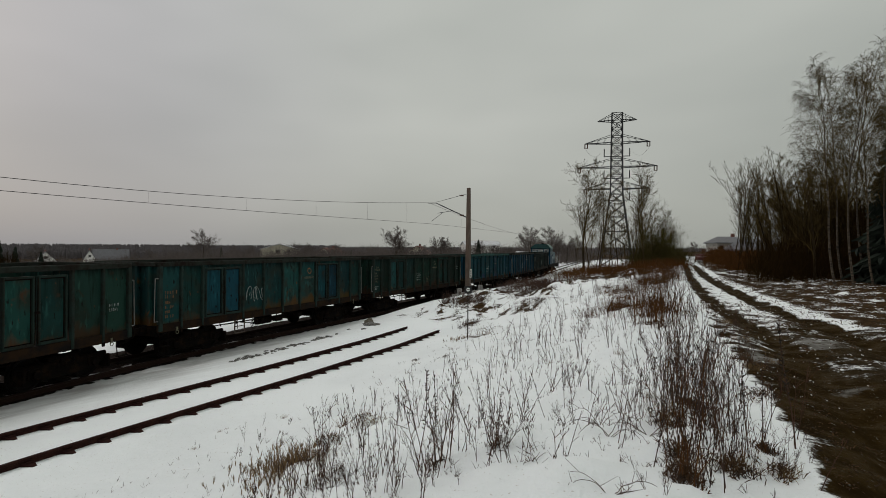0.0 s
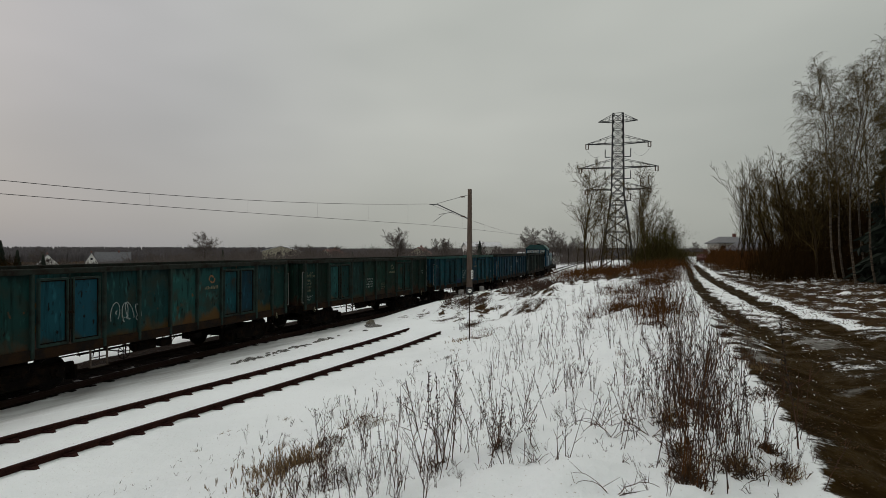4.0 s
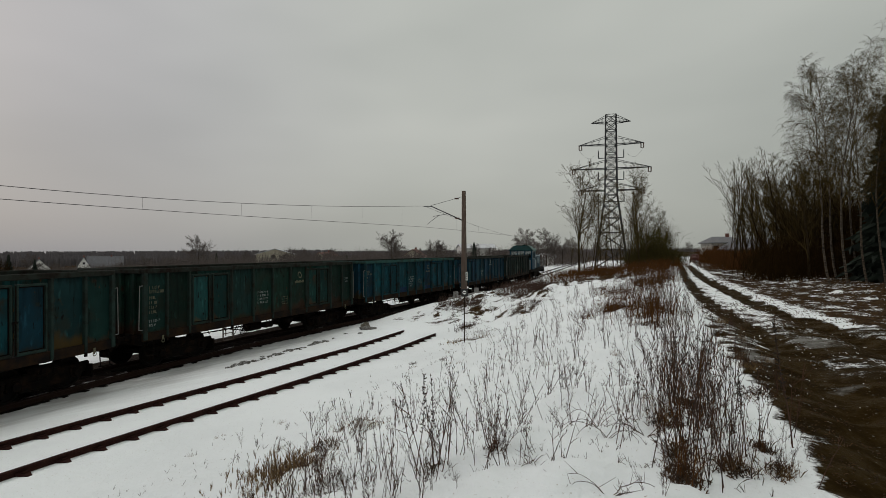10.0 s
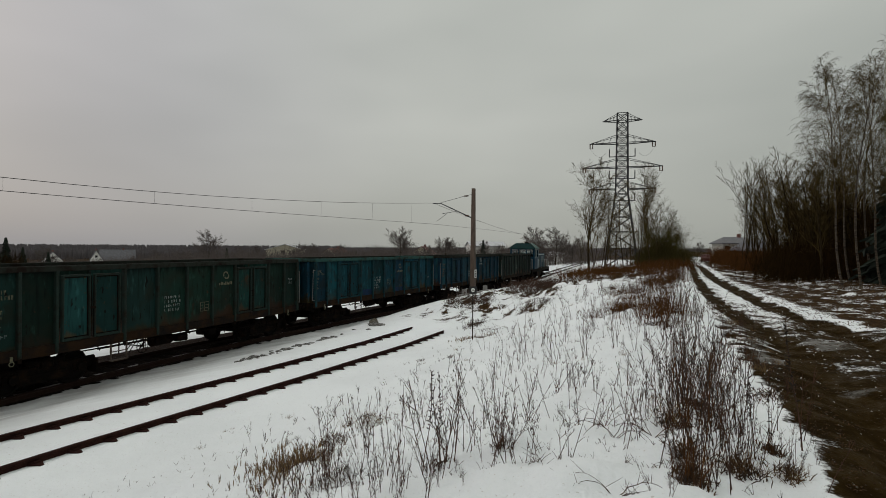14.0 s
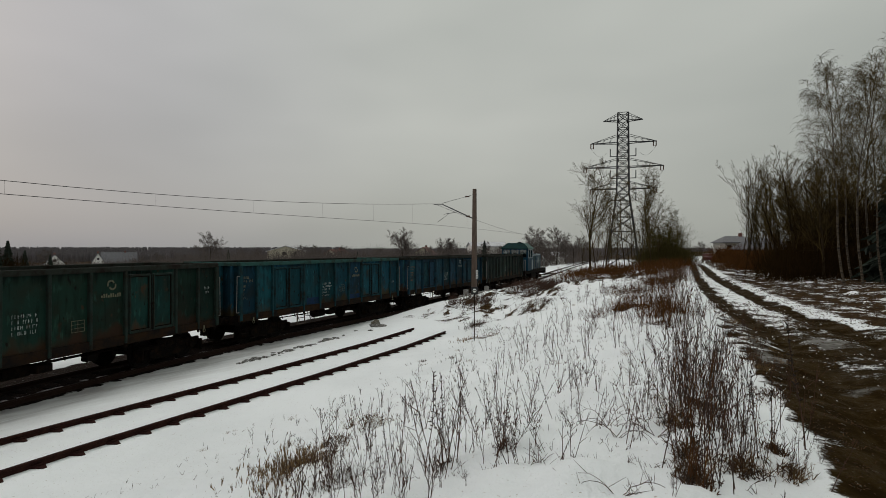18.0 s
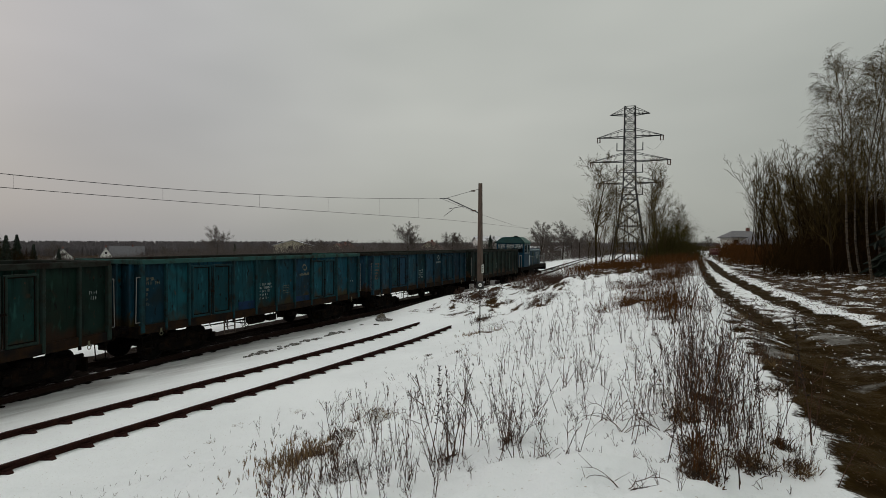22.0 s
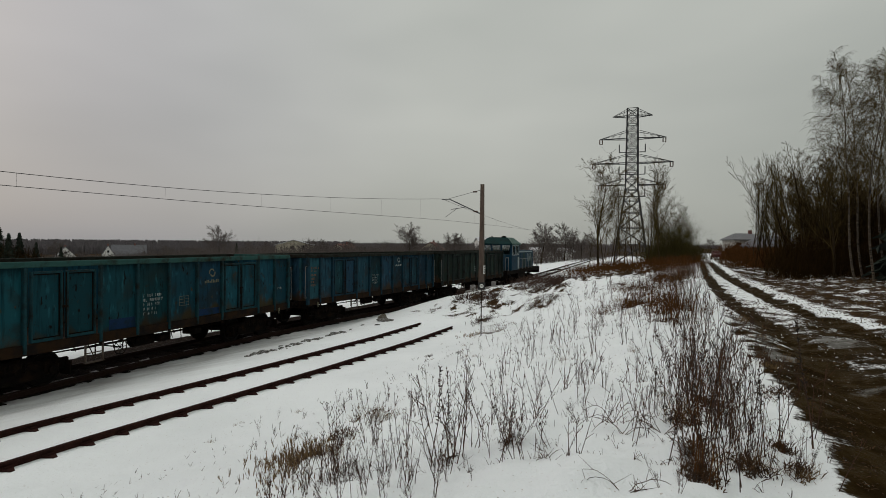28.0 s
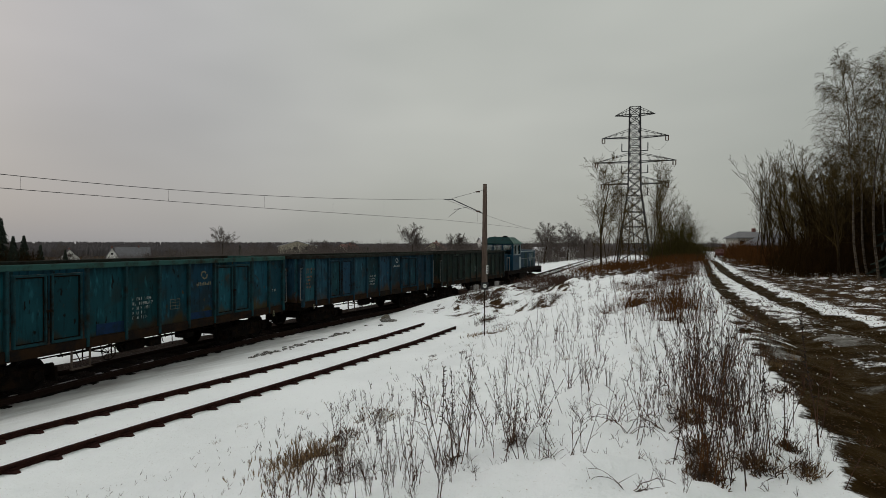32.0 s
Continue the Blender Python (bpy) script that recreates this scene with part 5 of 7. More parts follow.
# ---- trees ----
def grow(mb_thick, mb_thin, r, p, d, length, rad, level, cfg):
    n = cfg["segs"][level]
    pts, rs = [Vector(p)], [rad]
    d = Vector(d).normalized()
    tip = max(cfg["min"], rad * cfg["taper"][level])
    for i in range(n):
        w = cfg["wander"][level]
        d = d + Vector((r.gauss(0, w), r.gauss(0, w), r.gauss(0, w) + cfg["lift"][level]))
        d.normalize()
        pts.append(pts[-1] + d * (length / n))
        rs.append(rad + (tip - rad) * (i + 1) / n)
    mesh = mb_thick if level <= cfg["thick"] else mb_thin
    mesh.chain(pts, rs, (7, 5, 3, 3, 3)[level])
    if level + 1 >= len(cfg["segs"]):
        return
    count = cfg["kids"][level]
    for k in range(count):
        f = cfg["from"][level] + (1 - cfg["from"][level]) * (k + r.random()) / count
        i = min(n - 1, int(f * n))
        q = pts[i].lerp(pts[i + 1], f * n - i)
        ax = (pts[i + 1] - pts[i]).normalized()
        side = ax.cross(Vector((r.gauss(0, 1), r.gauss(0, 1), r.gauss(0, 0.4)))).normalized()
        ang = cfg["angle"][level] * r.uniform(0.7, 1.25)
        nd = ax * math.cos(ang) + side * math.sin(ang)
        ln = length * cfg["ratio"][level] * (1.15 - cfg["shorten"][level] * f) * r.uniform(0.75, 1.2)
        grow(mb_thick, mb_thin, r, q, nd, ln, max(cfg["min"], rs[i] * cfg["rad"][level]), level + 1, cfg)


BROAD = dict(segs=[8, 5, 4, 3], wander=[0.06, 0.14, 0.2, 0.25], lift=[0.05, 0.09, 0.05, 0.02], kids=[13, 7, 6], angle=[0.75, 0.7, 0.7], ratio=[0.5, 0.45, 0.5], shorten=[0.6, 0.5, 0.4], rad=[0.45, 0.5, 0.5], taper=[0.2, 0.3, 0.4, 0.5], thick=0, min=0.012)
BROAD["from"] = [0.25, 0.2, 0.15]
VASE = dict(BROAD, kids=[14, 7, 5], angle=[0.42, 0.45, 0.5], ratio=[0.62, 0.42, 0.45], lift=[0.06, 0.16, 0.12, 0.08])
VASE["from"] = [0.18, 0.2, 0.15]
SLIM = dict(BROAD, kids=[17, 6, 5], angle=[0.6, 0.6, 0.7], ratio=[0.26, 0.5, 0.5], lift=[0.03, 0.10, 0.08, 0.05])
SLIM["from"] = [0.2, 0.15, 0.15]
BIRCHY = dict(BROAD, segs=[10, 6, 5, 5], kids=[20, 7, 7], angle=[0.6, 0.6, 0.6], ratio=[0.25, 0.45, 0.75], lift=[0.03, 0.08, -0.1, -0.3], wander=[0.05, 0.12, 0.16, 0.12], min=0.007)
BIRCHY["from"] = [0.38, 0.2, 0.15]
SHRUB = dict(segs=[4, 4, 3], wander=[0.12, 0.2, 0.25], lift=[0.05, 0.06, 0.03], kids=[7, 6], angle=[0.5, 0.6], ratio=[0.55, 0.5], shorten=[0.4, 0.4], rad=[0.55, 0.55], taper=[0.4, 0.4, 0.5], thick=-1, min=0.006)
SHRUB["from"] = [0.1, 0.15]


def tree(name, label, category, seed, height, rad, cfg, bark, twig, at=None, group="", lean=0.0, stems=1, spread=0.0):
    r = random.Random(seed)
    a, b = Mesh(), Mesh()
    for k in range(stems):
        d = Vector((r.gauss(0, 0.03) + lean + spread * r.uniform(-1, 1), r.gauss(0, 0.03) + spread * r.uniform(-1, 1), 1))
        o = Vector((r.uniform(-1, 1) * spread * 1.5, r.uniform(-1, 1) * spread * 1.5, -0.3))
        grow(a, b, r, o, d, height * r.uniform(0.85, 1.0) if stems > 1 else height, rad, 0, cfg)
    top = thing(name, label, category, group, m=at or pose(0, 0, 0))
    if a.v:
        part("trunk", a, bark, top)
    if b.v:
        part("crown", b, twig, top)
    return top


def set_down(x, y, turn=0.0, size=1.0, sink=0.0):
    return pose(x, y, gz(x, y) - sink, 0, 0, turn) @ Matrix.Scale(size, 4)


def away(px_dir, dist):
    """A place at that distance on a bearing (degrees right of straight ahead)."""
    return dist * math.sin(radians(px_dir)), dist * math.cos(radians(px_dir))


def spread_out(base, places, seed):
    """Copies of the ready-made trees at (bearing, distance, size)."""
    r = random.Random(seed)
    for i, (b, d, s) in enumerate(places):
        x, y = away(b, d)
        copy_thing(base[i % len(base)], set_down(x, y, r.uniform(0, 360), s))


DENSE = dict(BROAD, kids=[17, 9, 9], min=0.026, angle=[0.8, 0.75, 0.6], ratio=[0.42, 0.5, 0.6], shorten=[0.45, 0.4, 0.3], wander=[0.05, 0.12, 0.16, 0.2], lift=[0.05, 0.1, 0.06, 0.03])
FARSET = [tree("bare_tree", "leafless broad tree beyond the railway, haze painted into its crown", "tree", 40 + k, h, 0.24, dict(DENSE, kids=[15, 10, 9], angle=[0.95, 0.8, 0.8], ratio=[0.52, 0.5, 0.42], shorten=[0.35, 0.3, 0.3], lift=[0.05, 0.14, 0.1, 0.05], min=0.028, **{"from": [0.22, 0.15, 0.15]}), BARK, TWIG_HAZED, at=set_down(*away(b, d), 30 * k), group="trees beyond the line")
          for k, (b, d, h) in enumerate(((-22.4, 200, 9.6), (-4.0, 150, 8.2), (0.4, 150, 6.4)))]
spread_out(FARSET, [(-35.2, 190, 0.62), (-33.4, 230, 0.54), (-28.5, 260, 0.65), (-26.8, 240, 0.58), (-24.5, 250, 0.61), (-21.6, 230, 0.61), (-19.6, 240, 0.65), (-18.3, 230, 0.72), (-17, 250, 0.76), (-14, 190, 0.61), (-12.6, 185, 0.68), (-11.4, 190, 0.65), (-10.2, 200, 0.58), (-9, 230, 0.54), (-7.9, 170, 0.54), (-6.6, 210, 0.54), (-5.4, 200, 0.50), (-2.6, 220, 0.58), (-1.4, 210, 0.54),
                     (1.6, 190, 0.58), (3, 200, 0.61), (4.4, 220, 0.65), (6, 200, 0.61), (7.2, 180, 0.75), (9.1, 150, 0.86), (9.6, 165, 0.8), (10.4, 170, 0.65), (11.4, 155, 0.8), (12.2, 165, 0.65), (13, 150, 0.7), (13.9, 160, 0.6), (16.4, 180, 0.58), (18.2, 170, 0.58), (24.6, 220, 0.4), (28, 190, 0.5)], 5)


def conifer(seed, height, m, group):
    r = random.Random(seed)
    a, b = Mesh(), Mesh()
    a.chain([Vector((0, 0, -0.3)), Vector((0, 0, height))], [height * 0.018, 0.02], 6)
    for k in range(34):
        f = 0.06 + 0.94 * k / 34
        z, reach = f * height, (1 - f) * height * 0.24 + 0.15
        for j in range(11):
            t = r.uniform(0, 6.283)
            q = Vector((math.cos(t) * reach * r.uniform(0.7, 1.1), math.sin(t) * reach * r.uniform(0.7, 1.1), z - reach * 0.35))
            p = Vector((0, 0, z))
            b.chain([p, p.lerp(q, 0.5) + Vector((0, 0, 0.05)), q], [0.06, 0.15, 0.03], 3)
            for e in range(4):
                g = p.lerp(q, 0.3 + 0.17 * e)
                b.chain([g, g + Vector((r.uniform(-0.35, 0.35), r.uniform(-0.35, 0.35), -0.22)) * (reach / 1.4)], [0.11, 0.02], 3)
    top = thing("spruce", "dark green spruce with hanging boughs", "tree", group, m=m)
    part("trunk", a, BARK, top)
    part("crown", b, NEEDLE, top)
    return top


SPR = conifer(3, 7.5, set_down(*away(-37.6, 110)), "spruces")
for b, d, s in ((-38.3, 100, 0.95), (-36.5, 130, 0.85), (-20.8, 190, 0.9), (4.2, 180, 1.1), (-39.1, 95, 1.25), (-40.2, 92, 1.15), (-34.8, 150, 0.75), (-8.6, 190, 0.7)):
    copy_thing(SPR, set_down(*away(b, d), 40 * b, s))

# trees round the pylon's foot
NEARPY = [tree("bare_tree", "leafless spreading tree beside the pylon", "tree", 70 + k, h, 0.16, dict(BROAD, min=0.011, kids=[16, 11, 9], lift=[0.05, 0.12, 0.06, 0.02], angle=[0.65, 0.65, 0.7]), BARK, TWIG, at=set_down(*away(b, d)), group="trees by the pylon")
          for k, (b, d, h) in enumerate(((14.6, 70, 11.0), (20.2, 86, 11.6)))]
spread_out(NEARPY, [(21.6, 88, 0.6), (22.6, 92, 0.42), (19.4, 110, 0.7)], 8)
THIN = tree("sapling", "thin leafless sapling beside the pylon", "tree", 75, 9.0, 0.07, dict(SLIM, min=0.009, kids=[13, 5, 4]), BARK, TWIG, at=set_down(*away(15.2, 68)), group="saplings by the pylon")
spread_out([THIN], [(15.75, 70, 0.9), (16.2, 75, 0.75), (16.7, 66, 0.6), (17.4, 72, 0.65), (18.3, 78, 0.7), (13.7, 74, 0.55), (18.9, 70, 0.6), (19.4, 76, 0.7), (16.0, 62, 0.95), (17.0, 64, 0.8), (17.9, 67, 1.0), (19.1, 64, 0.85), (18.5, 60, 0.7), (15.0, 64, 0.7), (20.2, 66, 0.8), (20.9, 70, 0.7)], 9)

for b, d, sz in ((39.6, 37, 1.35), (41.2, 36, 1.5)):
    copy_thing(SPR, set_down(*away(b, d), 25 * b, sz))

# the wood at the road's far side
WOOD = [tree("bare_tree", "tall leafless tree at the wood's edge", "tree", 90 + k, h, 0.10, dict(c, min=0.008), BARK, TWIG, at=set_down(*away(b, d)), group="trees of the wood")
        for k, (b, d, h, c) in enumerate(((30.8, 52, 6.9, dict(SLIM, kids=[17, 6, 5], angle=[0.6, 0.55, 0.65], ratio=[0.32, 0.5, 0.5])), (33.4, 46, 7.4, dict(SLIM, kids=[18, 6, 5], angle=[0.55, 0.55, 0.65], ratio=[0.3, 0.5, 0.5]))))]
for k, (b, d, h) in enumerate(((28.2, 60, 9.8), (28.9, 62, 10.2), (29.7, 60, 9.8), (30.6, 58, 10.0))):
    tree("bare_tree", "leafless tree fanning out in many upright stems", "tree", 95 + k, h, 0.05, dict(SLIM, kids=[12, 4, 3], angle=[0.38, 0.5, 0.6], ratio=[0.25, 0.5, 0.5], min=0.0075), BARK, TWIG, at=set_down(*away(b, d)), group="trees of the wood", stems=5, spread=0.10)
wr = random.Random(12)
places = [(30.3, 54, 0.85), (31.0, 54, 0.95), (31.6, 52, 0.82), (32.4, 50, 0.9), (33.4, 46, 1.05), (34.2, 46, 1.1), (34.7, 44, 0.95)]
for k in range(36):
    b = wr.uniform(32.0, 46)
    places.append((b, wr.uniform(39, 58), wr.uniform(0.8, 1.12)))
spread_out(WOOD, places, 13)

BIR = [tree("birch", "tall white-barked birch with hanging bare twigs", "tree", 120 + k, h, 0.062, dict(BIRCHY, kids=[24, 8, 8], min=0.0045), BIRCH, TWIG, at=set_down(*away(b, d)), group="birches", lean=ln)
       for k, (b, d, h, ln) in enumerate(((35.5, 33.5, 10.4, -0.25), (36.7, 33.0, 10.4, -0.20)))]
for b, d, s, turn in ((38.0, 34.5, 0.95, 8), (36.0, 38, 1.08, 6), (37.4, 40, 1.1, -10), (39.2, 33, 0.85, -15), (40.3, 36, 0.88, 12)):
    copy_thing(BIR[0] if turn > 0 else BIR[1], set_down(*away(b, d), turn, s))


def thicket(name, label, seed, spots, material, group="thickets"):
    """A dense tangle of thin upright shoots: one object that nobody could count."""
    r = random.Random(seed)
    mb = Mesh()
    for x, y, z, hgt, wid, n, rad in spots:
        for k in range(n):
            o = Vector((x + r.gauss(0, wid * 0.5), y + r.gauss(0, wid * 0.5), z - 0.1))
            d = Vector((r.gauss(0, 0.25), r.gauss(0, 0.25), 1)).normalized()
            ln = hgt * r.uniform(0.35, 1.05)
            pts = [o]
            for j in range(4):
                d = (d + Vector((r.gauss(0, 0.16), r.gauss(0, 0.16), 0.02))).normalized()
                pts.append(pts[-1] + d * ln / 4)
            mb.chain(pts, [rad, rad * 0.9, rad * 0.75, rad * 0.55, rad * 0.3], 3)
            for j in (1, 2, 3):
                for _ in range(2):
                    e = (d + Vector((r.gauss(0, 0.6), r.gauss(0, 0.6), r.gauss(0.1, 0.4)))).normalized()
                    mb.chain([pts[j], pts[j] + e * ln * 0.16, pts[j] + e * ln * 0.3 + Vector((0, 0, 0.03))], [rad * 0.6, rad * 0.45, rad * 0.2], 3)
    return thing(name, label, "shrubs", kind="stuff", mesh=mb, material=material)


def spots_of(bearings, dists, n, hgt, wid, shoots, rad, seed):
    r = random.Random(seed)
    out = []
    for _ in range(n):
        x, y = away(r.uniform(*bearings), r.uniform(*dists))
        out.append((x, y, gz(x, y), hgt * r.uniform(0.7, 1.15), wid, shoots, rad))
    return out


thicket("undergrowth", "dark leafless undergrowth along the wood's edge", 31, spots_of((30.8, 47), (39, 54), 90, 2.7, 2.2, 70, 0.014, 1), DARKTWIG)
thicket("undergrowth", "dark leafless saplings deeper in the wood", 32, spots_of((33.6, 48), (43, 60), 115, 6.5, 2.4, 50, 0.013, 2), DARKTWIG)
thicket("hedge", "brown leafless scrub along the far road", 33, spots_of((28.0, 31.5), (56, 80), 56, 1.95, 2.6, 60, 0.014, 3) + spots_of((26.2, 29.2), (100, 125), 34, 3.1, 2.2, 60, 0.018, 47), REDSTALK)
thicket("hedge", "dense dark bush beside the road", 34, spots_of((19.4, 23.3), (68, 84), 30, 2.6, 1.6, 60, 0.013, 4) + spots_of((20.4, 22.4), (72, 80), 18, 6.0, 1.5, 60, 0.009, 44), BUSH)
thicket("brush", "reddish brown brush below the pylon", 35, spots_of((12.5, 23.0), (42, 68), 90, 1.1, 1.8, 36, 0.009, 5), REDSTALK)
thicket("brush", "brown brush on the cutting's bank", 36, spots_of((7.0, 12.5), (34, 50), 46, 0.7, 1.2, 34, 0.006, 6), STALK)


def spots_at(marks, seed):
    """Spots for a thicket from (u, v, spread u, spread v, count, height, shoots)."""
    r = random.Random(seed)
    out = []
    for u, v, du, dv, n, hgt, shoots in marks:
        for _ in range(n):
            x, y = xy(r.gauss(u, du), r.gauss(v, dv))
            out.append((x, y, gz(x, y), hgt * r.uniform(0.7, 1.2), 0.5, shoots, 0.0055))
    return out


thicket("brush", "dark reddish brown dead growth on the bank by the pole", 41, spots_at(((8.8, 33, 0.6, 3.2, 24, 0.35, 40), (10.3, 25.8, 0.5, 1.0, 8, 0.3, 30), (8.6, 22.3, 0.25, 0.5, 5, 0.3, 30)), 21), STALK)
thicket("brush", "orange-brown dead grass along the crest", 42, spots_at(((15.0, 18.4, 0.25, 1.2, 9, 0.42, 44), (14.5, 26, 0.6, 2.4, 14, 0.5, 16), (15.3, 34, 0.7, 4, 24, 0.6, 20), (16.4, 15.5, 0.2, 0.4, 6, 0.7, 34)), 22), REDSTALK)
thicket("brush", "tan dead grass round the sign post", 43, spots_at(((10.1, 18.9, 0.4, 0.5, 14, 0.10, 60), (13.2, 5.08, 0.17, 0.10, 9, 0.12, 70)), 23), STRAW)
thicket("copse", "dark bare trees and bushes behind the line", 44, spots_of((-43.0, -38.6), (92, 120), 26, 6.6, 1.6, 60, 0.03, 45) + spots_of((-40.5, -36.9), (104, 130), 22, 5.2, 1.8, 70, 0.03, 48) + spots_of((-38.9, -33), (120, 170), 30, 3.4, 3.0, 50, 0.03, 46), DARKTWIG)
thicket("brush", "low grey brush at the end of the siding", 37, spots_of((1.0, 5.2), (28, 32), 22, 0.75, 0.55, 14, 0.0065, 7), STALK)
thicket("orchard_scrub", "scrub and gardens beyond the line, haze put into the twig colour", 38, spots_of((-27, 14), (140, 260), 330, 6.6, 8.0, 44, 0.030, 8) + spots_of((-40, -27), (150, 280), 130, 4.6, 8.0, 44, 0.030, 9), TWIG_HAZED)


def far_forest():
    """The wooded skyline all round, thousands of narrow crowns in one object."""
    r = random.Random(77)
    mb = Mesh()
    for k in range(20000):
        b = r.uniform(-62, 62)
        d = r.uniform(520, 900)
        x, y = away(b, d)
        rise = 3.0 + 4.0 * math.sin(radians(b * 3 + 20)) * 0.5 + (2.5 if b < -10 else 0)
        z = -7.6 + (d - 520) / 380 * (rise + 3.2)
        h, w = r.uniform(6.1, 6.8), r.uniform(0.6, 1.3)
        vs = [(x + r.uniform(-0.4, 0.4) * w, y, z + h)]
        for q in range(5):
            t = q * 1.2566 + r.random()
            vs.append((x + math.cos(t) * w * r.uniform(0.6, 1.0), y + math.sin(t) * w * r.uniform(0.6, 1.0), z + h * r.uniform(0.55, 0.93)))
        for q in range(5):
            t = q * 1.2566
            vs.append((x + math.cos(t) * w * 0.8, y + math.sin(t) * w * 0.8, z - 1))
        fs = [(0, 1 + q, 1 + (q + 1) % 5) for q in range(5)] + [(1 + q, 6 + q, 6 + (q + 1) % 5, 1 + (q + 1) % 5) for q in range(5)]
        mb.add(vs, fs)
    # the haze of the distance is mixed into this base colour
    m = mat("hazed_far_wood", (0.105, 0.095, 0.10), 1.0, 0, bump=0, per_island=0.12)
    return thing("far_forest", "wooded skyline far behind the houses, haze put into its colour", "forest", kind="stuff", mesh=mb, material=m)


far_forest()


# ---- houses ----
def house(x, y, turn, w, d, wall_h, roof_h, wall, roof, label, windows=(), chimney=True, hip=0.0, dz=0.0):
    top = thing("house", label, "house", m=pose(x, y, gz(x, y) + dz, 0, 0, turn))
    a = Mesh()
    g = roof_h if not hip else 0
    a.add([(-w / 2, -d / 2, -1), (w / 2, -d / 2, -1), (w / 2, d / 2, -1), (-w / 2, d / 2, -1), (-w / 2, -d / 2, wall_h), (w / 2, -d / 2, wall_h), (w / 2, d / 2, wall_h), (-w / 2, d / 2, wall_h), (-w / 2, 0, wall_h + g * 0.97), (w / 2, 0, wall_h + g * 0.97)],
          [(0, 1, 5, 4), (1, 2, 6, 9, 5), (2, 3, 7, 6), (3, 0, 4, 8, 7), (3, 2, 1, 0), (4, 5, 9, 8), (6, 7, 8, 9)])
    wl_ = part("wall", a, wall, top)
    r = Mesh()
    o, t = 0.5, 0.18
    rw = w / 2 + o - hip * w / 2
    low = wall_h - o * roof_h / (d / 2)
    r.add([(-w / 2 - o, -d / 2 - o, low), (w / 2 + o, -d / 2 - o, low), (w / 2 + o, d / 2 + o, low), (-w / 2 - o, d / 2 + o, low), (-rw, 0, wall_h + roof_h), (rw, 0, wall_h + roof_h),
           (-w / 2 - o, -d / 2 - o, low + t), (w / 2 + o, -d / 2 - o, low + t), (w / 2 + o, d / 2 + o, low + t), (-w / 2 - o, d / 2 + o, low + t), (-rw, 0, wall_h + roof_h + t), (rw, 0, wall_h + roof_h + t)],
          [(6, 7, 11, 10), (8, 9, 10, 11), (1, 0, 4, 5), (3, 2, 5, 4), (0, 1, 7, 6), (2, 3, 9, 8)] + ([(7, 8, 11), (9, 6, 10), (1, 2, 5), (3, 0, 4), (1, 2, 8, 7), (3, 0, 6, 9)] if hip else [(1, 5, 11, 7), (2, 8, 11, 5), (0, 6, 10, 4), (3, 4, 10, 9)]))
    rf = part("roof", r, roof, top)
    if chimney:
        c = Mesh()
        c.box(w * 0.15, w * 0.15 + 0.7, -0.35, 0.35, wall_h + roof_h * 0.5, wall_h + roof_h + 0.9, 0.03)
        part("chimney", c, REDROOF, rf)
    for face, p, z, ww, hh in windows:
        m = Mesh()
        if face == "s":
            m.box(p - ww / 2, p + ww / 2, -d / 2 - 0.04, -d / 2 + 0.04, z, z + hh, 0.01)
        else:
            k = w / 2 if face == "e" else -w / 2
            m.box(k - 0.04, k + 0.04, p - ww / 2, p + ww / 2, z, z + hh, 0.01)
        part("window", m, PANE, wl_, "dark window")
    return top


def at_bearing(b, d):
    return away(b, d)


house(*at_bearing(-34.5, 300), 126, 11, 7.5, 3.6, 4.0, WALLW, ROOF, "white gabled house with a dark roof beyond the line", [("w", 0, 4.6, 1.0, 1.0)])
house(*at_bearing(-31.4, 310), 122, 10, 5.0, 3.8, 4.4, WALLW, ROOF, "narrow white gabled house among gardens", [("w", 0, 5.0, 0.9, 1.0)])
house(*at_bearing(-29.8, 330), 30, 15, 10, 3.4, 5.2, WALLC, ROOF, "house with a broad dark grey roof")
house(*at_bearing(-15.4, 200), 100, 9, 12, 6.0, 1.7, WALLC, ROOFSNOW, "cream house with a low snowy roof", [("w", 0.5, 4.6, 1.3, 1.1), ("w", -3.0, 4.6, 1.0, 1.1)], chimney=False)
house(*at_bearing(-10.6, 240), 70, 11, 8, 4.0, 2.6, WALLC, REDROOF, "house with a dull red roof among trees")
house(*at_bearing(-1.8, 230), 80, 10, 8, 4.0, 2.8, WALLC, REDROOF, "far house with a dull red gable roof")
house(*at_bearing(4.4, 230), 10, 14, 9, 6.6, 1.6, WALLW, ROOFSNOW, "long low house with a snowy roof", chimney=False)
house(*at_bearing(10.1, 175), 0, 12, 7, 3.2, 1.0, WALLW, ROOFSNOW, "low white farm building beyond the track", [("s", -3, 1.5, 1.6, 1.4), ("s", 2, 1.5, 1.6, 1.4)], chimney=False)
house(*at_bearing(27.25, 150), -8, 6.8, 8, 3.7, 1.3, WALLG, ROOFGREY, "white villa with a hipped snowy roof", [("s", -2.5, 1.9, 0.9, 1.1), ("s", -0.9, 1.9, 0.9, 1.1), ("s", 0.9, 1.9, 0.9, 1.1), ("s", 2.5, 1.9, 0.9, 1.1)], hip=0.55)
house(*at_bearing(29.6, 112), -5, 8, 6, 2.2, 1.6, DARKWALL, ROOF, "dark-roofed house behind the tall trees", hip=0.5)


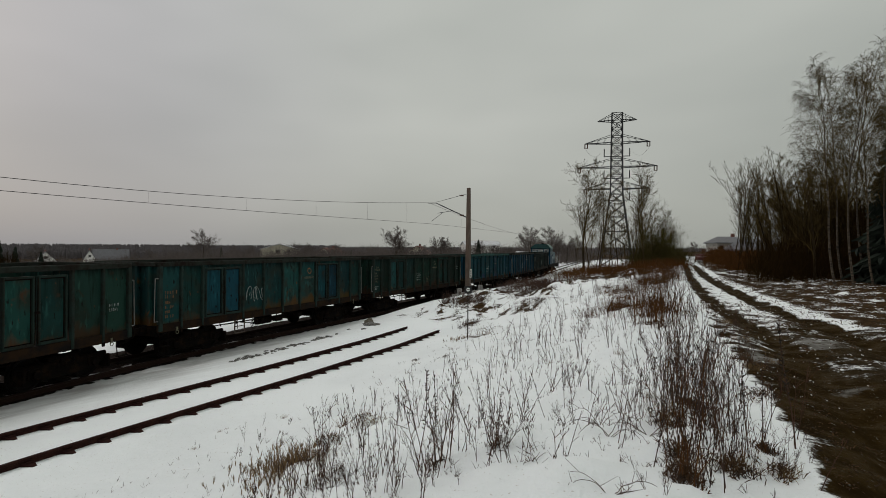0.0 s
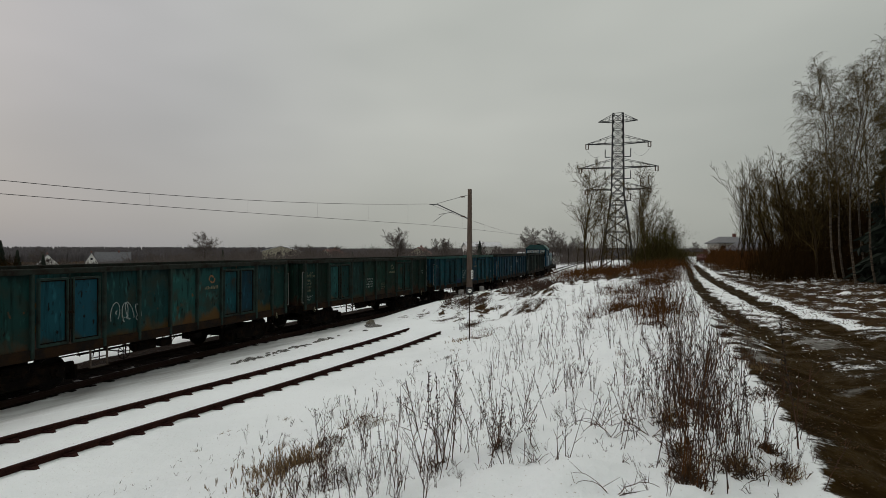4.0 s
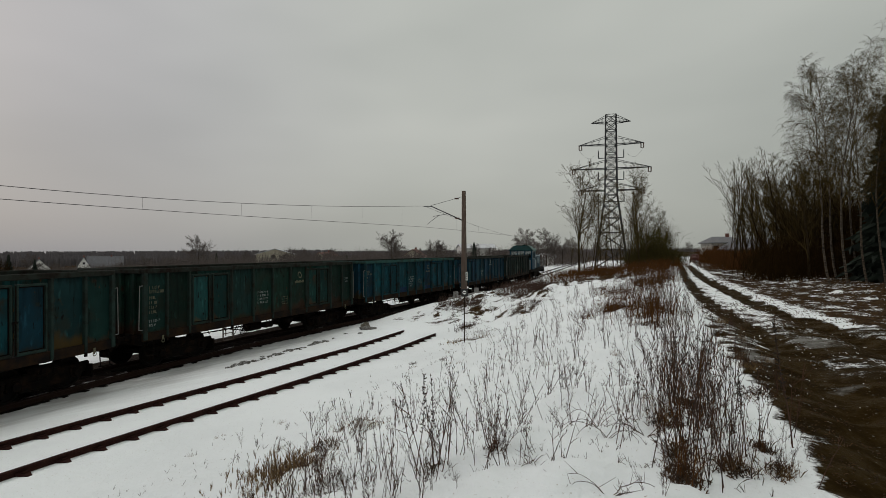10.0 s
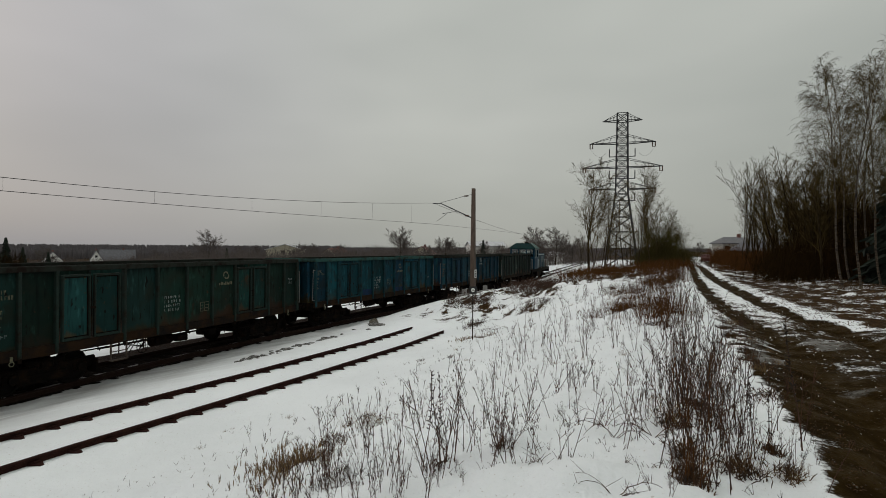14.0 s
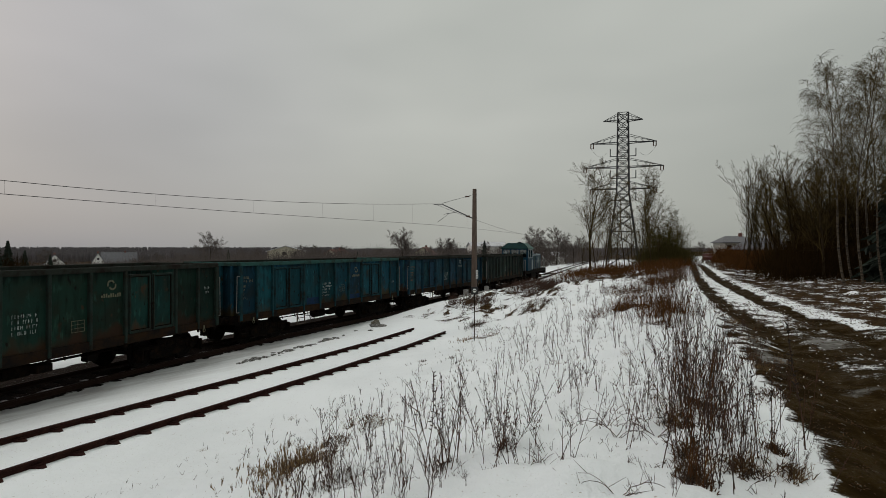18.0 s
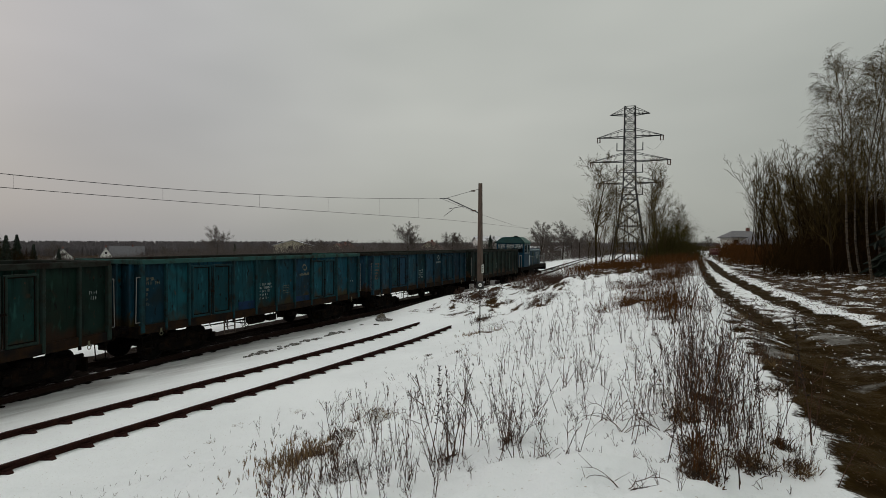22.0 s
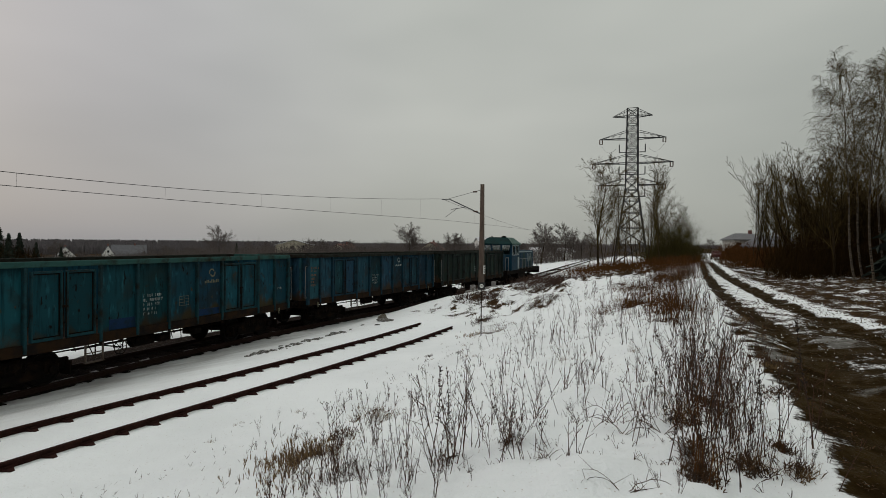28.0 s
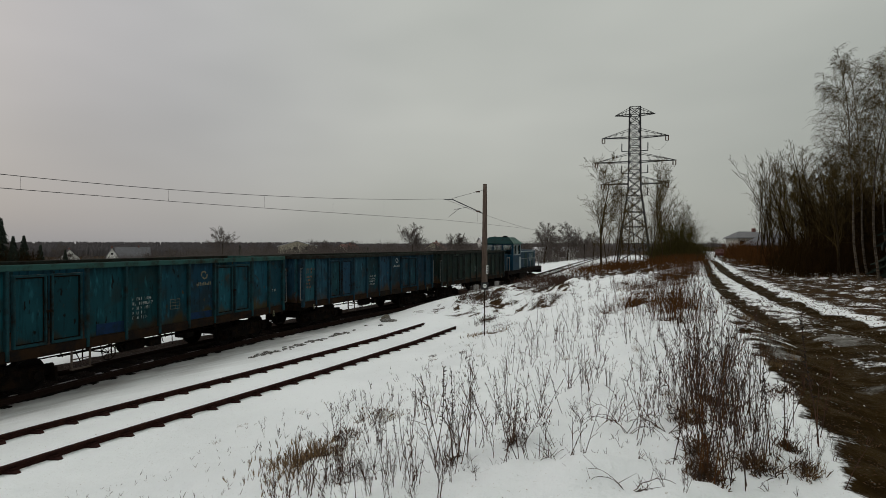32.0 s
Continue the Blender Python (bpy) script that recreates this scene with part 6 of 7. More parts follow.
def red_car():
    x, y = away(25.1, 108)
    top = thing("car", "red car far along the muddy road", "car", m=pose(x, y, gz(x, y), 0, 0, 66))
    b = Mesh()
    prof = [(-2.05, 0.35), (-2.08, 0.8), (-1.9, 0.95), (-1.55, 1.02), (-1.05, 1.45), (0.55, 1.48), (1.15, 1.0), (1.9, 0.88), (2.05, 0.7), (2.05, 0.35)]
    k = len(prof)
    b.add([(x0, s * (0.82 if z < 1.1 else 0.66), z) for s in (-1, 1) for x0, z in prof], [tuple(range(k)), tuple(range(k, 2 * k))[::-1]] + [(i, i + k, (i + 1) % k + k, (i + 1) % k) for i in range(k)])
    body = part("body", b, REDCAR, top)
    for s in (-1, 1):
        g = Mesh()
        g.add([(x0, s * 0.765, z) for x0, z in ((-1.3, 1.06), (-0.95, 1.38), (0.45, 1.40), (0.9, 1.06))], [(0, 1, 2, 3)])
        part("window", g, PANE, body)
        for x0 in (-1.3, 1.3):
            w = Mesh()
            w.lathe([(0.14, -0.1), (0.31, -0.1), (0.33, -0.06), (0.33, 0.06), (0.31, 0.1), (0.14, 0.1)], "y", (x0, s * 0.74, 0.33), 16)
            part("wheel", w, RUBBER, top)
    for y0 in (-0.6, 0.6):
        l_ = Mesh()
        l_.box(-2.10, -2.06, y0 - 0.14, y0 + 0.14, 0.62, 0.78, 0.01)
        part("tail_light", l_, REDROOF, body)


red_car()


# ---- dry plants on the bank ----
def weed(kind, seed, hgt, stems, material=None):
    """Dry plants: 'spire' tall stalk with a seed head, 'spray' branching stalks, 'tuft' grass, 'cane' a dense stand of stalks."""
    r = random.Random(seed)
    a, b = Mesh(), Mesh()
    for k in range(stems):
        wide = {"spire": 0.03, "spray": 0.035, "tuft": 0.10, "cane": 0.10, "brake": 0.24}[kind]
        o = Vector((r.gauss(0, wide), r.gauss(0, wide), -0.05))
        tilt = {"spire": 0.05, "spray": 0.16, "tuft": 0.5, "cane": 0.15, "brake": 0.14}[kind]
        d = Vector((r.gauss(0, tilt), r.gauss(0, tilt), 1)).normalized()
        ln = hgt * (r.uniform(0.92, 1.0) if k == 0 else r.uniform(0.45, 1.0))
        n = 6
        pts = [o]
        for j in range(n):
            d = (d + Vector((r.gauss(0, 0.05), r.gauss(0, 0.05), -0.10 * j / n if kind == "tuft" else 0.01))).normalized()
            pts.append(pts[-1] + d * ln / n)
        rad = {"spire": 0.0066, "spray": 0.0060, "tuft": 0.0026, "cane": 0.0046, "brake": 0.0052}[kind]
        a.chain(pts, [rad * (1 - 0.65 * j / n) for j in range(n + 1)], 3)
        if kind == "spire":
            for j in range(34):
                f = r.uniform(0.4, 1.0) * n
                i = min(n - 1, int(f))
                p = pts[i].lerp(pts[i + 1], f - i)
                q = p + Vector((r.gauss(0, 1), r.gauss(0, 1), 0.6)).normalized() * r.uniform(0.02, 0.04)
                b.chain([p, p.lerp(q, 0.6), q], [0.004, 0.0065, 0.002], 3)
        if kind in ("spray", "cane", "brake"):
            for j in range(9 if kind == "spray" else 4):
                f = r.uniform(0.25, 0.95) * n
                i = min(n - 1, int(f))
                p = pts[i].lerp(pts[i + 1], f - i)
                e = (d + Vector((r.gauss(0, 0.55), r.gauss(0, 0.55), 0.1))).normalized()
                q = p + e * ln * r.uniform(0.10, 0.28)
                a.chain([p, p.lerp(q, 0.5) + Vector((0, 0, 0.005)), q], [rad * 0.6, rad * 0.5, rad * 0.25], 3)
                if r.random() < 0.5:
                    for _ in range(2):
                        w = q + Vector((r.gauss(0, 0.015), r.gauss(0, 0.015), r.gauss(0, 0.015)))
                        b.chain([w, w + Vector((0.0, 0.004, 0.012)), w + Vector((0, 0, 0.026))], [0.002, 0.0050, 0.001], 3)
                    if r.random() < 0.5:
                        w = p.lerp(q, 0.6)
                        b.chain([w, w + Vector((r.gauss(0, 0.02), r.gauss(0, 0.02), -0.02)), w + Vector((r.gauss(0, 0.03), r.gauss(0, 0.03), -0.045))], [0.001, 0.0045, 0.001], 3)
    names = {"spire": ("dried_mullein", "tall dried stalk with a dark seed spike in the snow"), "spray": ("dried_weed", "dry branching weed stalks standing in the snow"), "tuft": ("dry_grass_tuft", "yellowed dry grass tuft in the snow"), "cane": ("dry_thicket", "tight stand of tall dry stalks beside the road"), "brake": ("dry_thicket", "dense stand of reddish dry stalks on the bank")}
    top = thing(names[kind][0], names[kind][1], "dry plant", "dry plants on the bank")
    tagged(part("stalk", a, material or (STRAW if kind == "tuft" else STALK), top), kind="stuff")
    if b.v:
        tagged(part("seed_head", b, SEED, top), kind="stuff")
    return top


def plants():
    r = random.Random(99)
    kinds = {"spire": [weed("spire", 200 + k, 1.0, 1) for k in range(4)], "spray": [weed("spray", 220 + k, 1.0, 2 + k % 3) for k in range(6)],
             "tuft": [weed("tuft", 240 + k, 0.28, 60) for k in range(3)], "cane": [weed("cane", 260 + k, 1.0, 9 + 2 * k, STALK if k in (2, 4) else REDSTALK) for k in range(5)],
             "brake": [weed("brake", 280 + k, 1.0, 15 + 2 * k, REDSTALK if k else STALK) for k in range(3)]}
    used = set()

    def put(kind, u, v, size, lean=0.0):
        """A plant of that height, its top swung sideways by lean metres."""
        base = r.choice(kinds[kind])
        x, y = xy(u, v)
        tilt = math.degrees(math.atan2(lean, size))
        m = pose(x, y, gz(x, y), 0, tilt, 0) @ pose(0, 0, 0, 0, 0, r.uniform(0, 360)) @ Matrix.Scale(size, 4)
        if base in used:
            return copy_thing(base, m)
        used.add(base)
        base.matrix_basis = m
    # mullein stalks that stand singly: u, v, height, lean
    for row in ((14.92, 4.58, 1.0, -0.05), (15.0, 4.68, 0.9, -0.12), (14.43, 4.7, 0.76, -0.02), (13.99, 9.53, 0.7, 0.05), (15.41, 4.89, 0.63, -0.1), (15.55, 4.76, 0.57, 0), (14.99, 5.49, 0.72, -0.18), (15.51, 6.02, 0.46, -0.29), (15.69, 5.95, 0.62, -0.28),
                (15.05, 8.86, 0.47, -0.06), (15.81, 6.31, 0.76, -0.05), (16.1, 9.09, 0.57, -0.02), (16.68, 5.79, 0.5, -0.02), (11.42, 16.85, 0.36, -0.04), (13.3, 4.4, 0.4, 0), (17.67, 5.37, 1.15, -0.02)):
        put("spire", *row)
    for row in ((17.95, 5.72, 1.38, -0.02), (17.84, 6.3, 1.0, -0.01), (17.44, 5.17, 0.76, -0.02), (17.52, 5.12, 0.88, -0.01), (14.19, 14.3, 0.57, -0.14), (13.71, 6.33, 0.5, -0.02)):
        put("spire", *row)
    # branching weeds in loose stands: u, v, height, lean
    for row in ((15.0, 4.68, 0.97, -0.06), (14.91, 4.65, 0.92, -0.14), (15.11, 4.62, 0.93, -0.01), (14.9, 4.74, 0.67, 0.24), (13.83, 4.55, 0.82, -0.06), (13.87, 4.54, 0.75, 0.09), (13.78, 4.41, 0.67, -0.1), (14.15, 4.51, 0.57, -0.21), (14.81, 3.91, 0.5, -0.03),
                (14.89, 3.93, 0.42, -0.01), (14.97, 3.97, 0.38, 0.05), (14.03, 3.84, 0.3, 0.02), (12.75, 6.93, 0.56, 0.24), (15.52, 4.8, 0.55, -0.09), (15.56, 4.77, 0.57, 0.05), (15.78, 4.41, 0.5, -0.11), (15.61, 4.77, 0.52, 0.14)):
        put("spray", *row)
    for row in ((15.89, 4.83, 0.5, -0.16), (15.43, 6.08, 0.66, 0.12), (15.87, 6.54, 0.6, -0.16), (15.91, 6.66, 0.42, 0.14), (16.07, 6.67, 0.35, 0.02), (16.04, 5.22, 0.26, -0.13), (16.29, 5.27, 0.44, 0.13), (16.29, 5.83, 0.3, -0.07), (16.28, 6.26, 0.5, 0.13),
                (16.66, 5.84, 0.6, -0.1), (16.77, 5.79, 0.33, -0.16), (15.1, 8.04, 0.5, 0.05), (16.18, 9.89, 0.58, -0.08), (15.57, 11.68, 0.68, -0.14), (14.45, 14.4, 0.72, -0.1), (14.36, 13.13, 0.54, -0.11)):
        put("spray", *row)
    for row in ((15.44, 4.13, 0.55, -0.03), (15.38, 4.67, 0.47, -0.09), (16.84, 4.01, 0.36, -0.09), (16.97, 3.7, 0.3, 0.03), (17.32, 5.86, 0.74, -0.03), (17.43, 6.1, 0.77, -0.01), (17.85, 5.13, 0.42, 0.04), (18.01, 5.38, 0.3, 0.04), (18.12, 7.96, 0.7, -0.03), (9.92, 8.18, 0.27, 0.05), (10.41, 7.22, 0.4, -0.07),
                (15.75, 6.9, 0.62, 0.1), (15.6, 7.4, 0.58, -0.12), (15.95, 7.8, 0.5, 0.08), (14.8, 7.0, 0.42, 0.1), (14.4, 7.9, 0.45, -0.06), (15.3, 10.0, 0.6, 0.1), (16.45, 8.3, 0.62, -0.08), (16.35, 7.4, 0.55, 0.1)):
        put("spray", *row)
    # dense stands of stalks near the road's edge, and the reddish brakes farther along the crest
    for row in ((17.07, 4.38, 0.84, 0.03), (17.14, 4.51, 1.0, -0.03), (17.0, 6.22, 1.0, -0.04), (17.11, 6.25, 0.95, -0.03), (17.21, 5.89, 0.85, -0.06), (16.9, 5.87, 0.72, 0.02), (17.41, 4.97, 0.84, 0), (17.5, 5.05, 0.75, 0), (17.29, 5.14, 0.75, -0.02), (17.77, 5.05, 0.42, -0.02), (17.68, 5.35, 0.5, 0.02), (16.77, 7.06, 0.9, -0.04), (17.1, 4.95, 0.9, 0), (17.2, 5.4, 0.95, -0.03), (17.05, 6.9, 0.95, 0), (16.55, 6.0, 0.6, -0.08), (17.3, 7.6, 0.8, 0.05), (16.9, 8.2, 0.8, 0)):
        put("cane", *row)
    for row in ((16.4, 13.12, 1.17, -0.01), (16.51, 13.26, 1.18, -0.01), (16.19, 14.06, 1.09, -0.03), (16.6, 14.17, 1.06, 0.03), (17.04, 11.08, 0.9, 0), (17.1, 15.76, 1.2, -0.1), (14.84, 25.24, 1.1, -0.01), (16.2, 28.16, 1.15, -0.01), (16.14, 24.01, 1.2, -0.01), (15.5, 33.0, 1.3, 0), (16.2, 36.0, 1.3, 0), (15.6, 20.0, 0.9, 0)):
        put("brake", *row)
    for row in ((13.23, 5.07, 1.1), (13.05, 5.15, 1.2), (13.4, 5.1, 1.0), (12.77, 7.05, 0.8), (13.0, 7.1, 0.9), (12.5, 7.0, 0.7), (17.15, 4.85, 0.9), (16.85, 5.9, 1.0), (17.5, 4.95, 0.8), (17.78, 5.05, 0.8)):
        put("tuft", *row)
    for _ in range(34):
        put(r.choice(("spray", "spire", "spray")), r.uniform(13.5, 15.3), r.uniform(3.5, 4.7), r.uniform(0.28, 0.6), r.gauss(-0.03, 0.08))
    for _ in range(60):
        v = 5.5 + 28 * r.random() ** 1.5
        put(r.choice(("spray", "spray", "tuft", "spire", "spray")), r.uniform(11.6, 17.0), v, r.uniform(0.25, 0.6), r.gauss(0, 0.06))
    for _ in range(34):
        v = 14 + 30 * r.random()
        put(r.choice(("brake", "spray", "tuft", "spray")), r.gauss(15.6, 0.8), v, r.uniform(0.5, 1.0))
    for _ in range(22):
        put(r.choice(("spray", "tuft", "tuft")), r.uniform(9.2, 12.5), r.uniform(5, 18), r.uniform(0.2, 0.45))
    for _ in range(26):
        put(r.choice(("spray", "tuft", "spray")), r.uniform(17.6, 18.4), r.uniform(7.5, 17), r.uniform(0.35, 0.75), r.gauss(0, 0.05))
    for _ in range(45):
        put(r.choice(("spray", "tuft", "spray")), r.uniform(21.8, 26), r.uniform(12, 40), r.uniform(0.35, 0.75))


plants()


def thin_stalks():
    """Thin bare stalks, singly and in twos and threes, all over the bank: too many to count."""
    r = random.Random(321)
    spots = [(r.uniform(13.4, 16.9), 4.4 + 9.5 * r.random() ** 1.3, r.uniform(0.3, 0.75)) for _ in range(125)]
    spots += [(r.uniform(13.5, 15.3), r.uniform(3.5, 4.7), r.uniform(0.28, 0.55)) for _ in range(24)]
    spots += [(r.uniform(16.8, 18.0), r.uniform(4.8, 12), r.uniform(0.35, 0.85)) for _ in range(45)]
    spots += [(r.uniform(11.5, 15.6), r.uniform(13, 30), r.uniform(0.45, 0.95)) for _ in range(60)]
    spots += [(r.uniform(10.5, 13.5), r.uniform(6, 14), r.uniform(0.15, 0.4)) for _ in range(50)]
    mb = Mesh()
    for u, v, tall in spots:
        x, y = xy(u, v)
        base = Vector((x, y, gz(x, y) - 0.04))
        sway = r.gauss(-0.05, 0.16)
        thick = 0.0038 + 0.00012 * v
        for _ in range(r.choice((1, 2, 2, 3))):
            p = base + Vector((r.gauss(0, 0.05), r.gauss(0, 0.05), 0))
            d = Vector((sway + r.gauss(0, 0.16), r.gauss(0, 0.16), 1)).normalized()
            ln = tall * r.uniform(0.55, 1.05)
            pts = [p]
            for j in range(5):
                d = (d + Vector((r.gauss(0, 0.05), r.gauss(0, 0.05), -0.02))).normalized()
                pts.append(pts[-1] + d * ln / 5)
            mb.chain(pts, [thick * (1 - 0.12 * j) for j in range(6)], 3)
            for _ in range(r.choice((2, 3, 4))):
                j = r.choice((2, 3, 4))
                e = (d + Vector((r.gauss(0, 0.6), r.gauss(0, 0.6), 0.1))).normalized()
                q = pts[j] + e * ln * r.uniform(0.10, 0.26)
                mb.chain([pts[j], pts[j].lerp(q, 0.5) + Vector((0, 0, 0.004)), q], [thick * 0.6, thick * 0.55, thick * 0.3], 3)
                if r.random() < 0.5:
                    mb.chain([q, q + Vector((0.003, 0.002, 0.012)), q + Vector((0, 0, 0.026))], [0.002, 0.0062, 0.001], 3)
    thing("weed_stalks", "thin bare weed stalks leaning over the snow", "dry plant", kind="stuff", mesh=mb, material=STALK)


thin_stalks()


def ground_litter():
    """Short dry blades and bits of stalk that poke through the snow, and matted leaves under the stands: too many to count."""
    r = random.Random(404)
    a, b = Mesh(), Mesh()
    for k in range(2000):
        v = 4.5 + 36 * r.random() ** 1.9
        u = r.gauss(15.2, 1.7) if r.random() < 0.7 else r.uniform(9.5, 17.6)
        if not 9.0 < u < 17.7:
            continue
        x, y = xy(u + np.interp(v, [12, 21, 43], [0, -0.65, -1.25]), v)
        big = 1 + v / 14
        place.append((x, y, big))
    xs, ys = np.array([p[0] for p in place]), np.array([p[1] for p in place])
    zs = ground_z(xs, ys)
    for (x, y, big), z in zip(place, zs):
        o = Vector((x, y, float(z) - 0.01))
        for _ in range(r.choice((1, 2, 3))):
            d = Vector((r.gauss(0, 0.6), r.gauss(0, 0.6), 1)).normalized()
            ln = r.uniform(0.02, 0.09) * (0.8 + 0.2 * big)
            q = o + d * ln
            a.chain([o, o.lerp(q, 0.6) + Vector((0, 0, 0.006)), q], [0.0016 * big, 0.0014 * big, 0.0006 * big], 3)
    for u, v, n, wide in ((17.08, 4.4, 420, 0.13), (17.41, 4.92, 420, 0.15), (16.93, 5.82, 380, 0.17), (17.76, 5.03, 160, 0.09), (17.69, 5.41, 200, 0.09), (17.02, 4.91, 300, 0.12), (17.13, 6.2, 360, 0.17), (12.8, 6.19, 240, 0.17), (12.77, 7.05, 190, 0.36), (15.51, 4.8, 90, 0.06), (15.0, 4.66, 70, 0.08), (16.4, 13.12, 420, 0.36), (10.89, 14.36, 60, 0.1), (9.86, 14.7, 60, 0.1), (13.23, 5.07, 160, 0.25), (17.85, 9.72, 220, 0.3), (17.87, 7.67, 220, 0.17), (16.0, 20.5, 240, 0.6), (15.2, 23.0, 260, 0.7), (10.4, 20.0, 160, 0.4), (9.6, 20.8, 160, 0.4), (13.9, 4.5, 110, 0.14)):
        for k in range(int(n * 0.65)):
            x, y = xy(r.gauss(u, wide * 0.55), r.gauss(v, wide * 0.55))
            place2.append((x, y))
    zs = ground_z(np.array([p[0] for p in place2]), np.array([p[1] for p in place2]))
    for (x, y), z in zip(place2, zs):
        o = Vector((x, y, float(z) - 0.005))
        d = Vector((r.gauss(0, 1), r.gauss(0, 1), r.uniform(0.3, 1.8))).normalized()
        q = o + d * r.uniform(0.03, 0.10)
        b.chain([o, o.lerp(q, 0.5) + Vector((0, 0, 0.008)), q], [0.0025, 0.0045, 0.001], 3)
    e = Mesh()
    for k in range(8000):
        v = 4 + 38 * r.random() ** 1.4
        u = float(rut_right(v)) + 0.25 + 9.0 * r.random() ** 1.2
        place3.append((*xy(u, v), 0.7 + v / 22))
    zs = ground_z(np.array([p[0] for p in place3]), np.array([p[1] for p in place3]))
    for (x, y, big), z in zip(place3, zs):
        o = Vector((x, y, float(z) - 0.005))
        d = Vector((r.gauss(0, 1), r.gauss(0, 1), r.uniform(0.0, 0.9))).normalized()
        q = o + d * r.uniform(0.015, 0.06) * big
        e.chain([o, o.lerp(q, 0.5) + Vector((0, 0, 0.008)), q], [0.004 * big, 0.006 * big, 0.002 * big], 3)
    # crumbs of mud, dead leaves and old snow on the road itself
    crumb, flake = [], []
    for k in range(4200):
        v = 5.0 + 17 * r.random() ** 1.3
        edge = float(np.interp(v, [3, 6, 9.5, 14.5, 20], [18.06, 18.04, 17.84, 17.55, 17.35]))
        u = edge + 0.08 + 3.4 * r.random() ** 1.7
        (flake if r.random() < 0.08 and v > 8 else crumb).append((*xy(u, v), 0.55 + v / 16))
    for places, mesh_ in ((crumb, e), (flake, Mesh())):
        zs = ground_z(np.array([p[0] for p in places]), np.array([p[1] for p in places]))
        for (x, y, big), z in zip(places, zs):
            o = Vector((x, y, float(z) - 0.004))
            d = Vector((r.gauss(0, 1), r.gauss(0, 1), r.uniform(0.0, 0.5))).normalized()
            q = o + d * r.uniform(0.015, 0.05) * big
            mesh_.chain([o, o.lerp(q, 0.5) + Vector((0, 0, 0.006)), q], [0.0025 * big, 0.0055 * big, 0.002 * big], 3)
        if mesh_ is not e:
            thing("snow_crumbs", "flakes of old snow left on the muddy road", "snow", kind="stuff", mesh=mesh_, material=SNOWM)
    thing("leaf_litter", "brown dead leaves and clods scattered beside the road", "leaf litter", kind="stuff", mesh=e, material=LITTER)
    thing("stubble", "short dry blades poking through the snow", "dry grass", kind="stuff", mesh=a, material=STALK)
    thing("leaf_litter", "matted brown dead leaves under the dry stands", "leaf litter", kind="stuff", mesh=b, material=LITTER)


def bramble(x, y, turn, seed, reach):
    """Thin stems that arch over and touch the snow again."""
    r = random.Random(seed)
    mb = Mesh()
    for k in range(5):
        a = r.uniform(-0.9, 0.9) + (math.pi if k % 2 else 0)
        ln, tall = reach * r.uniform(0.6, 1.1), reach * r.uniform(0.25, 0.5)
        pts = [Vector((math.cos(a) * ln * j / 9 + r.gauss(0, 0.008), math.sin(a) * ln * j / 9 * 0.6, tall * math.sin(math.pi * (0.08 + 0.80 * j / 9)) - 0.06)) for j in range(10)]
        mb.chain(pts, [0.0032 - 0.0002 * j for j in range(10)], 4)
        for j in range(2, 9):
            if r.random() < 0.7:
                q = pts[j] + Vector((r.gauss(0, 0.05), r.gauss(0, 0.05), r.uniform(0.02, 0.09)))
                mb.chain([pts[j], q], [0.0025, 0.001], 3)
    top = thing("bramble", "arching leafless bramble stems over the snow", "bramble", "brambles on the bank", m=set_down(x, y, turn))
    part("stem", mb, STALK, top)


for k, (u, v, turn, reach) in enumerate(((16.6, 4.05, -30, 0.42), (16.3, 5.7, 20, 0.5), (16.75, 5.6, 160, 0.5), (16.45, 5.2, 10, 0.45), (17.5, 5.9, 80, 0.5), (15.9, 4.6, 60, 0.35))):
    bramble(*xy(u, v), turn, 500 + k, reach)
place, place2, place3 = [], [], []
ground_litter()


# ---- clods and stones beside the line ----
def lump(name, label, category, material, x, y, sx, sy, sz, seed, group=""):
    r = random.Random(seed)
    bm = bmesh.new()
    bmesh.ops.create_icosphere(bm, subdivisions=2 if sx > 0.2 else 1, radius=1.0)
    for w in bm.verts:
        k = 1 + 0.28 * noise.noise(w.co * 1.7 + Vector((seed, 0, 0))) + r.uniform(-0.05, 0.05)
        w.co = Vector((w.co.x * sx * k, w.co.y * sy * k, max(-0.4, w.co.z) * sz * k))
    me = bpy.data.meshes.new(name)
    bm.to_mesh(me)
    bm.free()
    me.materials.append(material)
    ob = new(name, me)
    ob.matrix_basis = pose(x, y, gz(x, y) + sz * 0.12, 0, 0, r.uniform(0, 360))
    return tagged(ob, label, category, group)


lump("stone", "grey snow-flecked concrete lump in the snow", "stone", STONE, -3.0, 25.2, 0.24, 0.22, 0.26, 4)
lump("stone", "small grey stone beside the concrete lump", "stone", DEBRIS, -2.8, 24.8, 0.62, 0.3, 0.09, 5)
cr = random.Random(6)
for _ in range(90):
    v = cr.choice((cr.gauss(14.0, 0.5), cr.gauss(15.4, 0.25), cr.gauss(14.0, 0.5), cr.gauss(16.4, 0.3), cr.gauss(18.2, 0.4), cr.uniform(13, 21)))
    x, y = xy(4.3 + cr.gauss(0, 0.22) - 0.03 * (v - 14), v)
    k = cr.uniform(0.03, 0.13)
    lump("clod", "dirty frozen clod on the snow", "clod", DEBRIS, x, y, k * cr.uniform(0.9, 1.5), k, k * 0.38, cr.randint(1, 999), "clods along the line")
